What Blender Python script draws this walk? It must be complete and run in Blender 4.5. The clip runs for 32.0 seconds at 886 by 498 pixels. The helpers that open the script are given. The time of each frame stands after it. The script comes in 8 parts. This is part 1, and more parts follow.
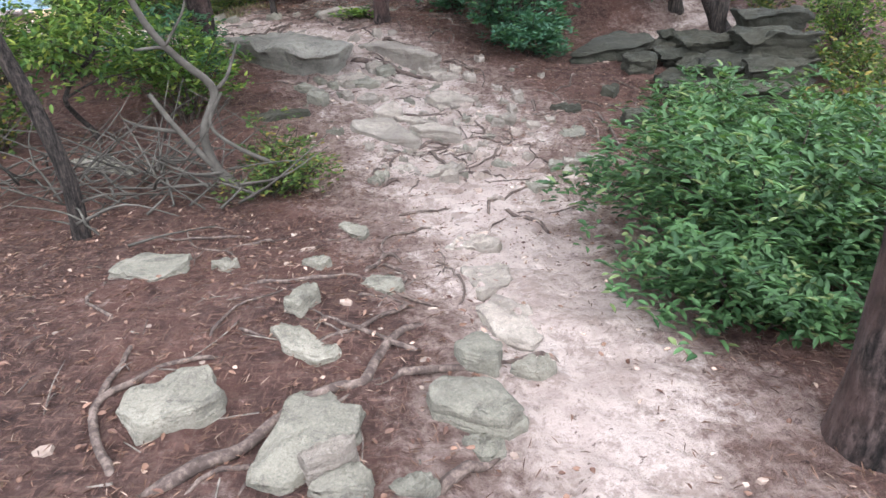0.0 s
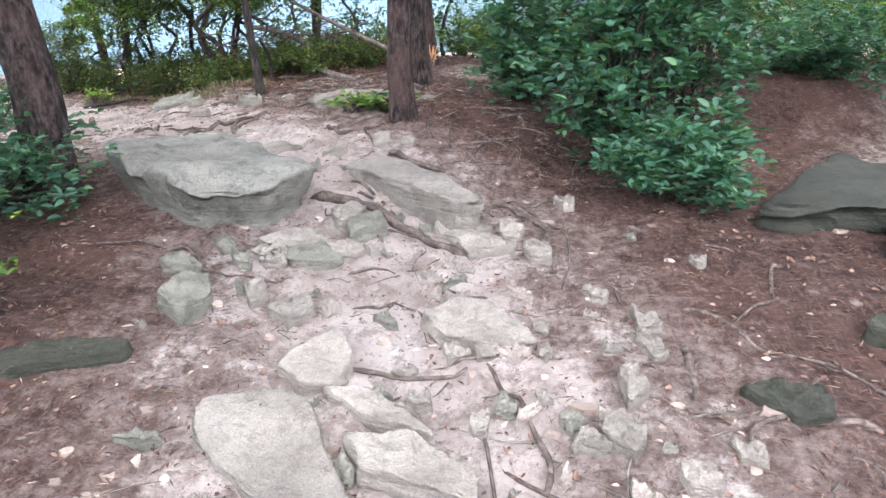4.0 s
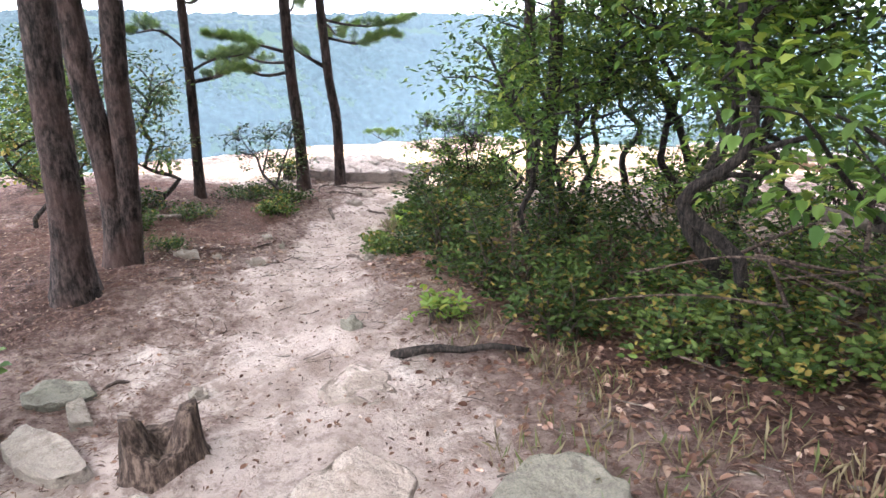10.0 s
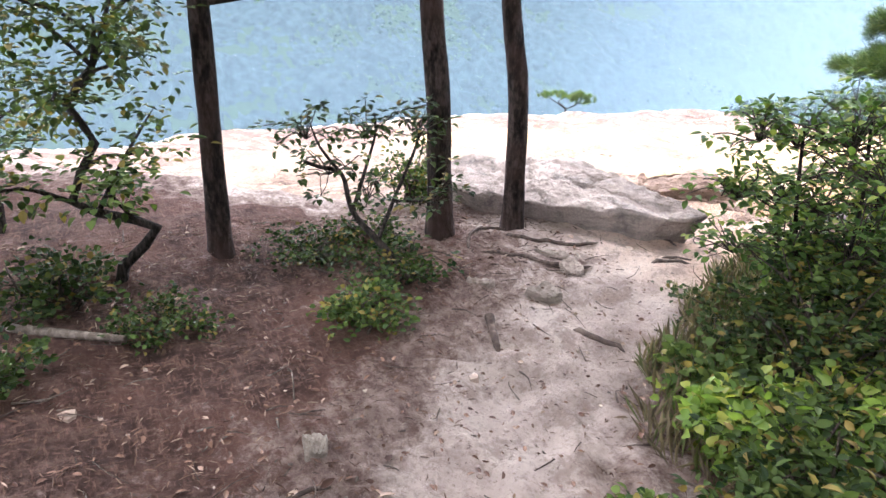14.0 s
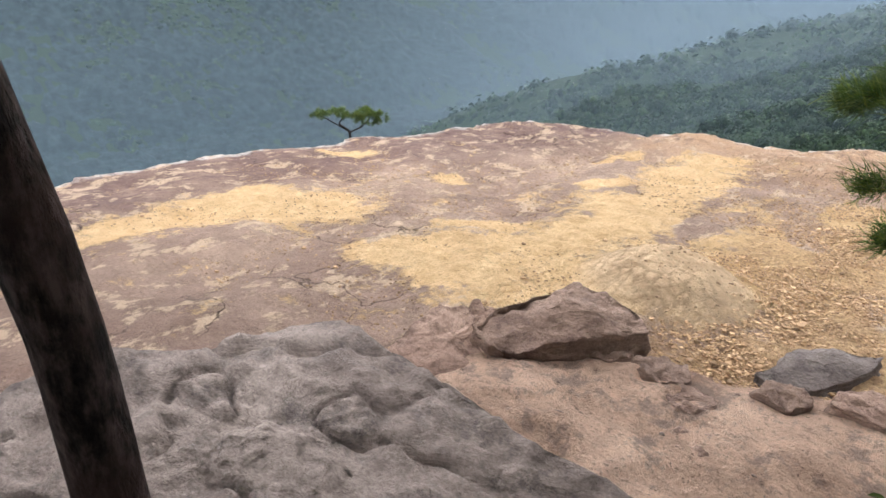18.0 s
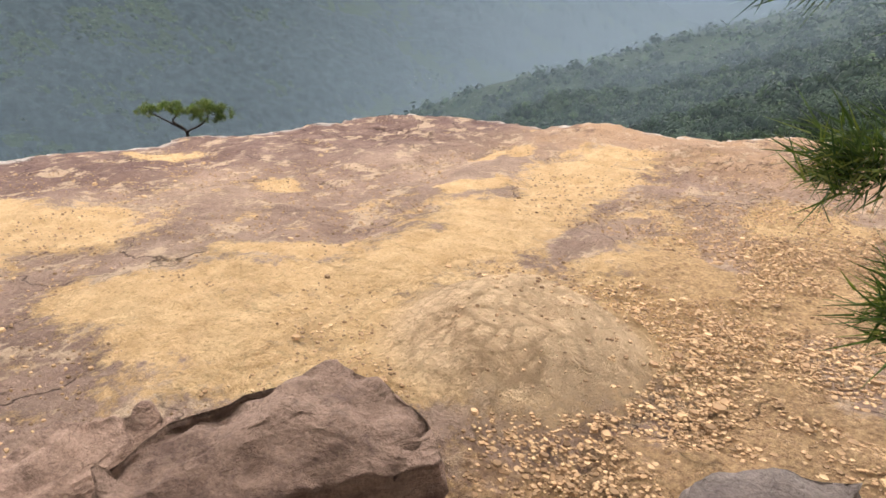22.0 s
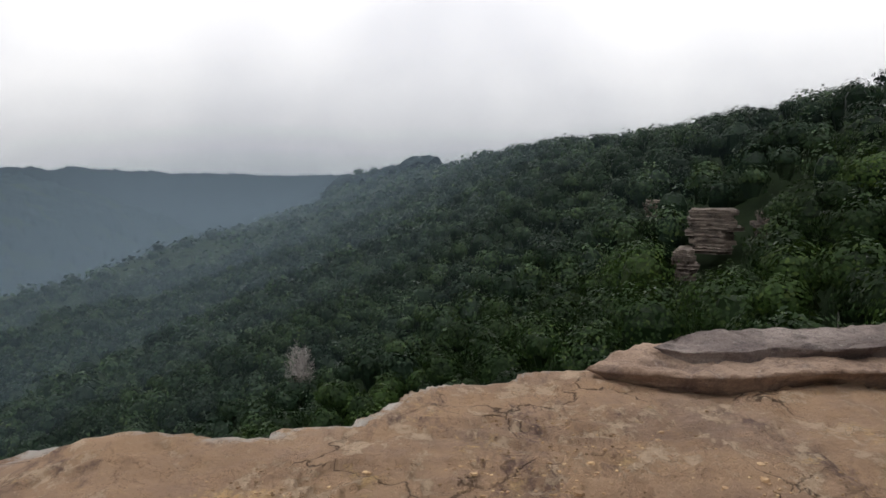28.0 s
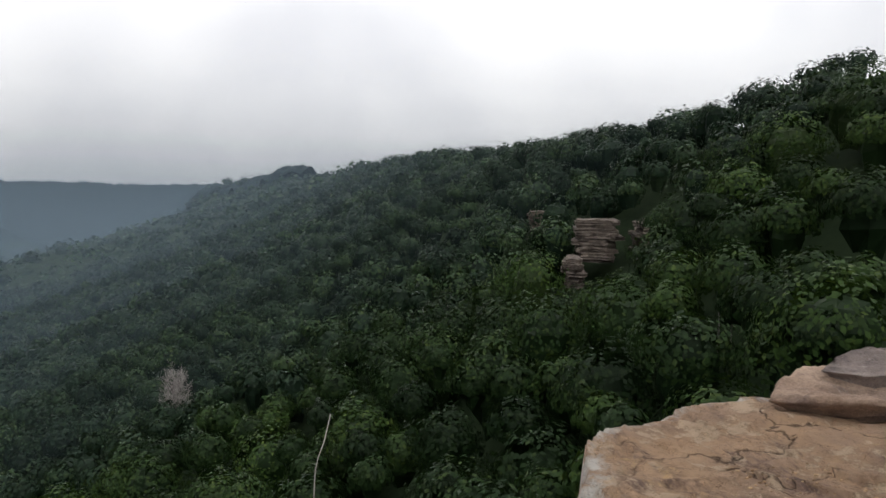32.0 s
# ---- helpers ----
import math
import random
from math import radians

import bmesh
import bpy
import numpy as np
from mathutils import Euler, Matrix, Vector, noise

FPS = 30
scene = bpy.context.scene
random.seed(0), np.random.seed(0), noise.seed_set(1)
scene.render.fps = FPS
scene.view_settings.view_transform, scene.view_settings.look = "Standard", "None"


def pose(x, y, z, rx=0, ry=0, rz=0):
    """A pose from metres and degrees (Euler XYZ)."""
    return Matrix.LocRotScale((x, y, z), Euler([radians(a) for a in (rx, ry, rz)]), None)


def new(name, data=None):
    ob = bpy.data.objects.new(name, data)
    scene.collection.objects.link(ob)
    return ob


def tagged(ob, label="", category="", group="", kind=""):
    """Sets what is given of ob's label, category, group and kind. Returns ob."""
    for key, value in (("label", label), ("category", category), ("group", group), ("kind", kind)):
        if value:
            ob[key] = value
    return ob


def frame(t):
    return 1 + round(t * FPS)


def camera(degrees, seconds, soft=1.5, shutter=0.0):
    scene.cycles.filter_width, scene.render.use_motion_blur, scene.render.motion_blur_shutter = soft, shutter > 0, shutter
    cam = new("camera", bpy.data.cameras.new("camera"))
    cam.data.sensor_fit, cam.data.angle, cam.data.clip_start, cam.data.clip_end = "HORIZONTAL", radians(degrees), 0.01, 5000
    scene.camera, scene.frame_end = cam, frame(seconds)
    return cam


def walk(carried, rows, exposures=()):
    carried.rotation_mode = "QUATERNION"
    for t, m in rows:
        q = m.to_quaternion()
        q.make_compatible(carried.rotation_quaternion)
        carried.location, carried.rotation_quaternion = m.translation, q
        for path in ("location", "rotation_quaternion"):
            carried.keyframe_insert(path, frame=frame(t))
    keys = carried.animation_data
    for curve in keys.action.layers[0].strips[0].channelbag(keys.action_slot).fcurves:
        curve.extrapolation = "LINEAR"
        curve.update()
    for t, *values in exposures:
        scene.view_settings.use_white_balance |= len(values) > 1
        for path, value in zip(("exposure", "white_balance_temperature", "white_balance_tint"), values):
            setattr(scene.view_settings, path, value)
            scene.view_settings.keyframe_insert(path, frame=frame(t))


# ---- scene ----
cam = camera(68.2, 32.0)
PATH = [
    (0.0, pose(0.075, 0.043, 1.684, 62.88, 0, 0.66) @ pose(0, 0, 0, 0, 0, -1.11)),
    (0.5, pose(0.141, 0.480, 1.568, 62.27, 0, -0.41) @ pose(0, 0, 0, 0, 0, -0.29)),
    (1.0, pose(0.326, 0.955, 1.492, 62.39, 0, -0.76) @ pose(0, 0, 0, 0, 0, -0.46)),
    (1.5, pose(0.536, 1.565, 1.433, 62.71, 0, -0.98) @ pose(0, 0, 0, 0, 0, -0.11)),
    (2.0, pose(0.604, 2.163, 1.378, 63.00, 0, 0.66) @ pose(0, 0, 0, 0, 0, -0.25)),
    (2.5, pose(0.669, 2.818, 1.369, 64.56, 0, 2.08) @ pose(0, 0, 0, 0, 0, -0.02)),
    (3.0, pose(0.627, 3.480, 1.305, 68.16, 0, 4.09) @ pose(0, 0, 0, 0, 0, -0.23)),
    (3.5, pose(0.502, 4.140, 1.269, 68.64, 0, 7.27) @ pose(0, 0, 0, 0, 0, -0.26)),
    (5.5, pose(-0.122, 6.598, 1.280, 68.76, 0, 10.64) @ pose(0, 0, 0, 0, 0, -0.11)),
    (6.0, pose(-0.412, 7.111, 1.329, 69.35, 0, 11.82) @ pose(0, 0, 0, 0, 0, 0.05)),
    (6.5, pose(-0.696, 7.570, 1.431, 69.65, 0, 15.58) @ pose(0, 0, 0, 0, 0, -0.42)),
    (7.0, pose(-0.939, 8.115, 1.506, 69.31, 0, 18.85) @ pose(0, 0, 0, 0, 0, -0.29)),
    (7.5, pose(-1.378, 8.776, 1.651, 69.29, 0, 22.80) @ pose(0, 0, 0, 0, 0, -0.33)),
    (8.0, pose(-1.523, 9.190, 1.956, 70.07, 0, 25.29) @ pose(0, 0, 0, 0, 0, -1.03)),
    (8.5, pose(-1.674, 9.442, 1.997, 69.92, 0, 28.76) @ pose(0, 0, 0, 0, 0, -0.99)),
    (9.0, pose(-2.046, 9.790, 1.803, 69.92, 0, 33.76) @ pose(0, 0, 0, 0, 0, -0.59)),
    (9.5, pose(-2.506, 10.188, 1.737, 70.97, 0, 40.81) @ pose(0, 0, 0, 0, 0, 0.02)),
    (10.0, pose(-2.920, 10.527, 1.688, 71.46, 0, 47.30) @ pose(0, 0, 0, 0, 0, -0.25)),
    (10.5, pose(-3.470, 10.865, 1.633, 70.78, 0, 50.86) @ pose(0, 0, 0, 0, 0, -0.02)),
    (11.0, pose(-3.870, 11.221, 1.555, 70.54, 0, 51.80) @ pose(0, 0, 0, 0, 0, -0.11)),
    (11.5, pose(-4.400, 11.576, 1.528, 69.65, 0, 51.14) @ pose(0, 0, 0, 0, 0, 0.92)),
    (12.0, pose(-4.897, 11.860, 1.506, 68.93, 0, 52.70) @ pose(0, 0, 0, 0, 0, 1.00)),
    (12.5, pose(-5.494, 12.202, 1.495, 68.20, 0, 55.82) @ pose(0, 0, 0, 0, 0, 1.09)),
    (13.0, pose(-6.144, 12.412, 1.377, 68.68, 0, 58.83) @ pose(0, 0, 0, 0, 0, 1.16)),
    (13.5, pose(-6.672, 12.721, 1.335, 68.04, 0, 59.81) @ pose(0, 0, 0, 0, 0, 0.93)),
    (14.0, pose(-7.173, 13.132, 1.268, 66.83, 0, 60.35) @ pose(0, 0, 0, 0, 0, 0.69)),
    (14.5, pose(-7.750, 13.473, 1.204, 66.54, 0, 59.99) @ pose(0, 0, 0, 0, 0, 0.22)),
    (15.0, pose(-8.247, 13.997, 1.063, 66.42, 0, 53.37) @ pose(0, 0, 0, 0, 0, -0.80)),
    (15.5, pose(-8.580, 14.288, 1.126, 66.41, 0, 45.83) @ pose(0, 0, 0, 0, 0, -0.73)),
    (17.5, pose(-9.405, 15.160, 1.058, 66.42, 0, 44.26) @ pose(0, 0, 0, 0, 0, 0.30)),
    (18.0, pose(-9.528, 15.454, 1.094, 66.13, 0, 43.39) @ pose(0, 0, 0, 0, 0, 0.29)),
    (18.5, pose(-9.600, 15.695, 1.078, 66.78, 0, 41.99) @ pose(0, 0, 0, 0, 0, 0.65)),
    (19.0, pose(-9.591, 15.917, 1.042, 67.39, 0, 41.55) @ pose(0, 0, 0, 0, 0, 0.14)),
    (19.5, pose(-9.583, 16.099, 1.016, 67.03, 0, 40.57) @ pose(0, 0, 0, 0, 0, 0.39)),
    (20.0, pose(-9.617, 16.266, 0.969, 67.13, 0, 39.87) @ pose(0, 0, 0, 0, 0, 0.30)),
    (20.5, pose(-9.639, 16.415, 0.933, 66.82, 0, 38.95) @ pose(0, 0, 0, 0, 0, 0.33)),
    (21.0, pose(-9.668, 16.580, 0.801, 67.09, 0, 38.35) @ pose(0, 0, 0, 0, 0, 0.23)),
    (21.5, pose(-9.750, 16.780, 0.690, 67.44, 0, 37.72) @ pose(0, 0, 0, 0, 0, 0.50)),
    (22.0, pose(-9.856, 17.017, 0.624, 66.79, 0, 37.81) @ pose(0, 0, 0, 0, 0, 0.38)),
    (22.5, pose(-10.019, 17.391, 0.522, 66.74, 0, 37.74) @ pose(0, 0, 0, 0, 0, -0.07)),
    (23.0, pose(-10.162, 17.631, 0.521, 67.43, 0, 36.92) @ pose(0, 0, 0, 0, 0, 0.48)),
    (23.5, pose(-10.302, 17.888, 0.538, 67.62, 0, 36.81) @ pose(0, 0, 0, 0, 0, 0.31)),
    (24.0, pose(-10.365, 18.125, 0.553, 68.02, 0, 36.49) @ pose(0, 0, 0, 0, 0, 0.33)),
    (24.5, pose(-10.475, 18.355, 0.483, 78.80, 0, 35.88) @ pose(0, 0, 0, 0, 0, 0.16)),
    (26.5, pose(-10.714, 19.400, 0.461, 85.61, 0, 27.52) @ pose(0, 0, 0, 0, 0, 1.07)),
    (27.0, pose(-10.828, 19.631, 0.457, 85.37, 0, 15.80) @ pose(0, 0, 0, 0, 0, -0.02)),
    (27.5, pose(-11.004, 19.819, 0.449, 83.14, 0, 1.78) @ pose(0, 0, 0, 0, 0, 0.10)),
    (28.0, pose(-11.176, 20.010, 0.438, 84.19, 0, -2.99) @ pose(0, 0, 0, 0, 0, -0.07)),
    (28.5, pose(-11.371, 20.190, 0.429, 85.17, 0, -3.01) @ pose(0, 0, 0, 0, 0, 0.08)),
    (29.0, pose(-11.587, 20.397, 0.400, 85.05, 0, -3.28) @ pose(0, 0, 0, 0, 0, 0.49)),
    (29.5, pose(-11.834, 20.551, 0.403, 85.56, 0, -4.30) @ pose(0, 0, 0, 0, 0, 0.19)),
    (30.0, pose(-12.091, 20.643, 0.415, 85.91, 0, -4.79) @ pose(0, 0, 0, 0, 0, 0.13)),
    (30.5, pose(-12.312, 20.734, 0.388, 85.75, 0, -5.60) @ pose(0, 0, 0, 0, 0, 0.47)),
    (31.0, pose(-12.496, 20.859, 0.377, 85.40, 0, -6.92) @ pose(0, 0, 0, 0, 0, -0.06)),
    (31.5, pose(-12.611, 20.962, 0.372, 84.50, 0, -10.02) @ pose(0, 0, 0, 0, 0, 0.24)),
    (32.0, pose(-12.697, 21.048, 0.387, 85.16, 0, -14.05) @ pose(0, 0, 0, 0, 0, 0.28)),
]
walk(cam, PATH, ((0.0, 2.05, 5700, 11), (3.0, 2.45, 5600, 11), (6.0, 2.8, 5700, 11), (9.0, 2.7, 5900, 12), (13.0, 2.75, 5900, 14), (14.5, 2.35, 5900, 14), (15.5, 1.85, 5900, 13), (17.5, 0.95, 6100, 12), (20.0, 0.9, 6900, 15), (24.0, 0.82, 7000, 16),
                 (24.5, 0.4, 6600, 13), (26.5, -0.3, 6400, 11), (29.0, -0.35, 6600, 12), (32.0, -0.35, 6500, 11)))

# ---- light ----
world = bpy.data.worlds.new("overcast_sky")
scene.world = world
world.use_nodes = True
wn, wl = world.node_tree.nodes, world.node_tree.links
wn.clear()
sky = wn.new("ShaderNodeTexSky")
sky.sky_type = "NISHITA"
sky.sun_disc = False
sky.sun_elevation, sky.sun_rotation = radians(50), radians(-20)
sky.air_density, sky.dust_density = 1.0, 3.0
dim = wn.new("ShaderNodeMix")
dim.data_type, dim.blend_type = "RGBA", "MULTIPLY"
dim.inputs["Factor"].default_value = 1.0
wl.new(sky.outputs[0], dim.inputs["A"])
dim.inputs["B"].default_value = (0.1, 0.1, 0.1, 1)
where = wn.new("ShaderNodeTexCoord")
cloud = wn.new("ShaderNodeTexNoise")
cloud.inputs["Scale"].default_value = 2.2
cloud.inputs["Detail"].default_value = 5
cloud.inputs["Roughness"].default_value = 0.55
wl.new(where.outputs["Generated"], cloud.inputs["Vector"])
shade = wn.new("ShaderNodeValToRGB")
shade.color_ramp.elements[0].position, shade.color_ramp.elements[0].color = 0.36, (1.5, 1.52, 1.58, 1)
shade.color_ramp.elements[1].position, shade.color_ramp.elements[1].color = 0.62, (2.0, 2.0, 2.0, 1)
wl.new(cloud.outputs["Fac"], shade.inputs["Fac"])
cover = wn.new("ShaderNodeMix")
cover.data_type = "RGBA"
cover.inputs["Factor"].default_value = 0.9
wl.new(dim.outputs["Result"], cover.inputs["A"])
wl.new(shade.outputs["Color"], cover.inputs["B"])
height = wn.new("ShaderNodeSeparateXYZ")
wl.new(where.outputs["Generated"], height.inputs[0])
rise = wn.new("ShaderNodeMapRange")
rise.inputs["From Min"].default_value, rise.inputs["From Max"].default_value = 0.0, 0.7
rise.inputs["To Min"].default_value, rise.inputs["To Max"].default_value = 0.62, 1.15
wl.new(height.outputs["Z"], rise.inputs["Value"])
back = wn.new("ShaderNodeBackground")
wl.new(rise.outputs[0], back.inputs["Strength"])
wl.new(cover.outputs["Result"], back.inputs["Color"])
wout = wn.new("ShaderNodeOutputWorld")
wl.new(back.outputs[0], wout.inputs["Surface"])

lamp = bpy.data.lights.new("sun", "SUN")
lamp.energy, lamp.angle, lamp.color = 1.0, radians(25), (1.0, 0.95, 0.88)
sun = new("sun", lamp)
sun.matrix_world = pose(0, 0, 30, 40, 0, 20)


# ---- materials ----
def nodes_of(name):
    m = bpy.data.materials.new(name)
    m.use_nodes = True
    nt = m.node_tree
    return m, nt, nt.nodes["Principled BSDF"]


def texture(nt, kind, scale, detail=4.0, rough=0.6, stretch=None, use="Object"):
    co = nt.nodes.new("ShaderNodeTexCoord")
    src = co.outputs[use]
    if stretch:
        mp = nt.nodes.new("ShaderNodeMapping")
        mp.inputs["Scale"].default_value = stretch
        nt.links.new(src, mp.inputs["Vector"])
        src = mp.outputs["Vector"]
    if kind == "noise":
        n = nt.nodes.new("ShaderNodeTexNoise")
        n.inputs["Detail"].default_value = detail
        n.inputs["Roughness"].default_value = rough
        out = n.outputs["Fac"]
    else:
        n = nt.nodes.new("ShaderNodeTexVoronoi")
        n.feature = kind
        out = n.outputs["Distance"]
    n.inputs["Scale"].default_value = scale
    nt.links.new(src, n.inputs["Vector"])
    return out


def ramp(nt, fac, stops):
    r = nt.nodes.new("ShaderNodeValToRGB")
    el = r.color_ramp.elements
    while len(el) < len(stops):
        el.new(0.5)
    for e, (p, c) in zip(el, stops):
        e.position = p
        e.color = (*c, 1) if len(c) == 3 else c
    nt.links.new(fac, r.inputs["Fac"])
    return r.outputs["Color"]


def mix(nt, fac, a, b, blend="MIX"):
    n = nt.nodes.new("ShaderNodeMix")
    n.data_type, n.blend_type = "RGBA", blend
    for sock, v in (("Factor", fac), ("A", a), ("B", b)):
        s = n.inputs[sock] if sock == "Factor" else [i for i in n.inputs if i.name == sock and i.type == "RGBA"][0]
        if isinstance(v, (int, float)):
            s.default_value = v
        elif isinstance(v, tuple):
            s.default_value = (*v, 1)
        else:
            nt.links.new(v, s)
    return [o for o in n.outputs if o.type == "RGBA"][0]


def maths(nt, op, a, b=0.0):
    n = nt.nodes.new("ShaderNodeMath")
    n.operation = op
    for i, v in enumerate((a, b)):
        if isinstance(v, (int, float)):
            n.inputs[i].default_value = v
        else:
            nt.links.new(v, n.inputs[i])
    return n.outputs[0]


def bump(nt, bsdf, height, strength=0.4, dist=0.02):
    b = nt.nodes.new("ShaderNodeBump")
    b.inputs["Strength"].default_value = strength
    b.inputs["Distance"].default_value = dist
    nt.links.new(height, b.inputs["Height"])
    nt.links.new(b.outputs[0], bsdf.inputs["Normal"])


def attribute(nt, name):
    a = nt.nodes.new("ShaderNodeAttribute")
    a.attribute_name = name
    return a.outputs["Fac"]


def island(nt):
    return nt.nodes.new("ShaderNodeNewGeometry").outputs["Random Per Island"]


def rock_material(name, low, high, stain, lichen=0.0, scale=5.0, spot=(0.55, 0.56, 0.5)):
    m, nt, b = nodes_of(name)
    big = texture(nt, "noise", scale * 0.5, 6, 0.6)
    col = ramp(nt, big, [(0.3, low), (0.7, high)])
    blot = ramp(nt, texture(nt, "noise", scale * 1.7, 8, 0.7), [(0.48, (0, 0, 0)), (0.66, (1, 1, 1))])
    col = mix(nt, maths(nt, "MULTIPLY", blot, 0.7), col, stain)
    grain = texture(nt, "noise", scale * 22, 3, 0.7)
    col = mix(nt, 0.42, col, ramp(nt, grain, [(0.3, (0.25, 0.25, 0.25)), (0.7, (0.8, 0.8, 0.8))]), "OVERLAY")
    if lichen:
        spots = ramp(nt, texture(nt, "noise", scale * 3.3, 6, 0.75), [(0.6, (0, 0, 0)), (0.68, (1, 1, 1))])
        col = mix(nt, maths(nt, "MULTIPLY", spots, lichen), col, spot)
    # Shade under bedding ledges is painted as thin dark lines in the colour.
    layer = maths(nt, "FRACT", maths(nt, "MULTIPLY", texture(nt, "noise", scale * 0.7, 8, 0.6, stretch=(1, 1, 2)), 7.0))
    lip_shade = ramp(nt, layer, [(0.0, (0.35, 0.34, 0.33)), (0.05, (0.85, 0.84, 0.83)), (0.1, (1, 1, 1))])
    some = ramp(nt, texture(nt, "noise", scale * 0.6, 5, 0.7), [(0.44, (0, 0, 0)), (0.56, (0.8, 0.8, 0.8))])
    col = mix(nt, some, col, lip_shade, "MULTIPLY")
    info = nt.nodes.new("ShaderNodeObjectInfo")
    tone = ramp(nt, info.outputs["Random"], [(0, (0.8, 0.8, 0.78)), (1, (1.12, 1.1, 1.08))])
    col = mix(nt, 1.0, col, tone, "MULTIPLY")
    nt.links.new(col, b.inputs["Base Color"])
    b.inputs["Roughness"].default_value = 0.9
    b.inputs["Specular IOR Level"].default_value = 0.25
    layered = texture(nt, "noise", scale * 1.2, 5, 0.6, stretch=(1, 1, 5))
    h = maths(nt, "ADD", maths(nt, "MULTIPLY", texture(nt, "noise", scale * 7, 6, 0.7), 0.6), layered)
    cleft = maths(nt, "SNAP", maths(nt, "MULTIPLY", texture(nt, "noise", scale * 0.9, 7, 0.62, stretch=(1, 1, 2.5)), 2.0), 0.16)
    bump(nt, b, maths(nt, "ADD", h, cleft), 1.0, 0.045)
    return m


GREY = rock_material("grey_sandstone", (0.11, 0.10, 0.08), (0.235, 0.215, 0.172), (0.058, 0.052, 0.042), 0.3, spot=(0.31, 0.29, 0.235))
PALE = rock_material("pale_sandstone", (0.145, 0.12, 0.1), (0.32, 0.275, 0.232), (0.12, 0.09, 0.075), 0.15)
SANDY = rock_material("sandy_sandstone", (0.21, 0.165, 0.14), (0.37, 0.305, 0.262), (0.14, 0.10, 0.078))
# Mossy stone, darkened further so the trees' shade sits in its colour.
SHADED_MOSSY = rock_material("shaded_mossy_sandstone", (0.018, 0.018, 0.012), (0.055, 0.05, 0.036), (0.01, 0.013, 0.006), 0.25, spot=(0.10, 0.1, 0.07))
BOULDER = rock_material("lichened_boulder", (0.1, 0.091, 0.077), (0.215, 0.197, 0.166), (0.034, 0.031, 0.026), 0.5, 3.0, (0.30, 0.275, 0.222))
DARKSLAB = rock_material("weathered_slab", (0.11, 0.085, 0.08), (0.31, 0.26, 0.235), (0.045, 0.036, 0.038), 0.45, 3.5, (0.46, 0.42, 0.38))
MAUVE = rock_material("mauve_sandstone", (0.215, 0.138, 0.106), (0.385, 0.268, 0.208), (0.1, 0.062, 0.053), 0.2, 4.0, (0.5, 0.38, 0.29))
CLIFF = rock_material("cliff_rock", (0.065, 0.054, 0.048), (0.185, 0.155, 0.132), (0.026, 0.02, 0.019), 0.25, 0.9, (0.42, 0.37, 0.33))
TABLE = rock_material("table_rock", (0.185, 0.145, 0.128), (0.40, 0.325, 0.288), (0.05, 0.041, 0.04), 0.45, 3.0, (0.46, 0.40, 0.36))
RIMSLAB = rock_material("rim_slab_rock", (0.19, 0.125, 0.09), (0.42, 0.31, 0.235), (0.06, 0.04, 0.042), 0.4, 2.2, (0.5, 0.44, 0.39))


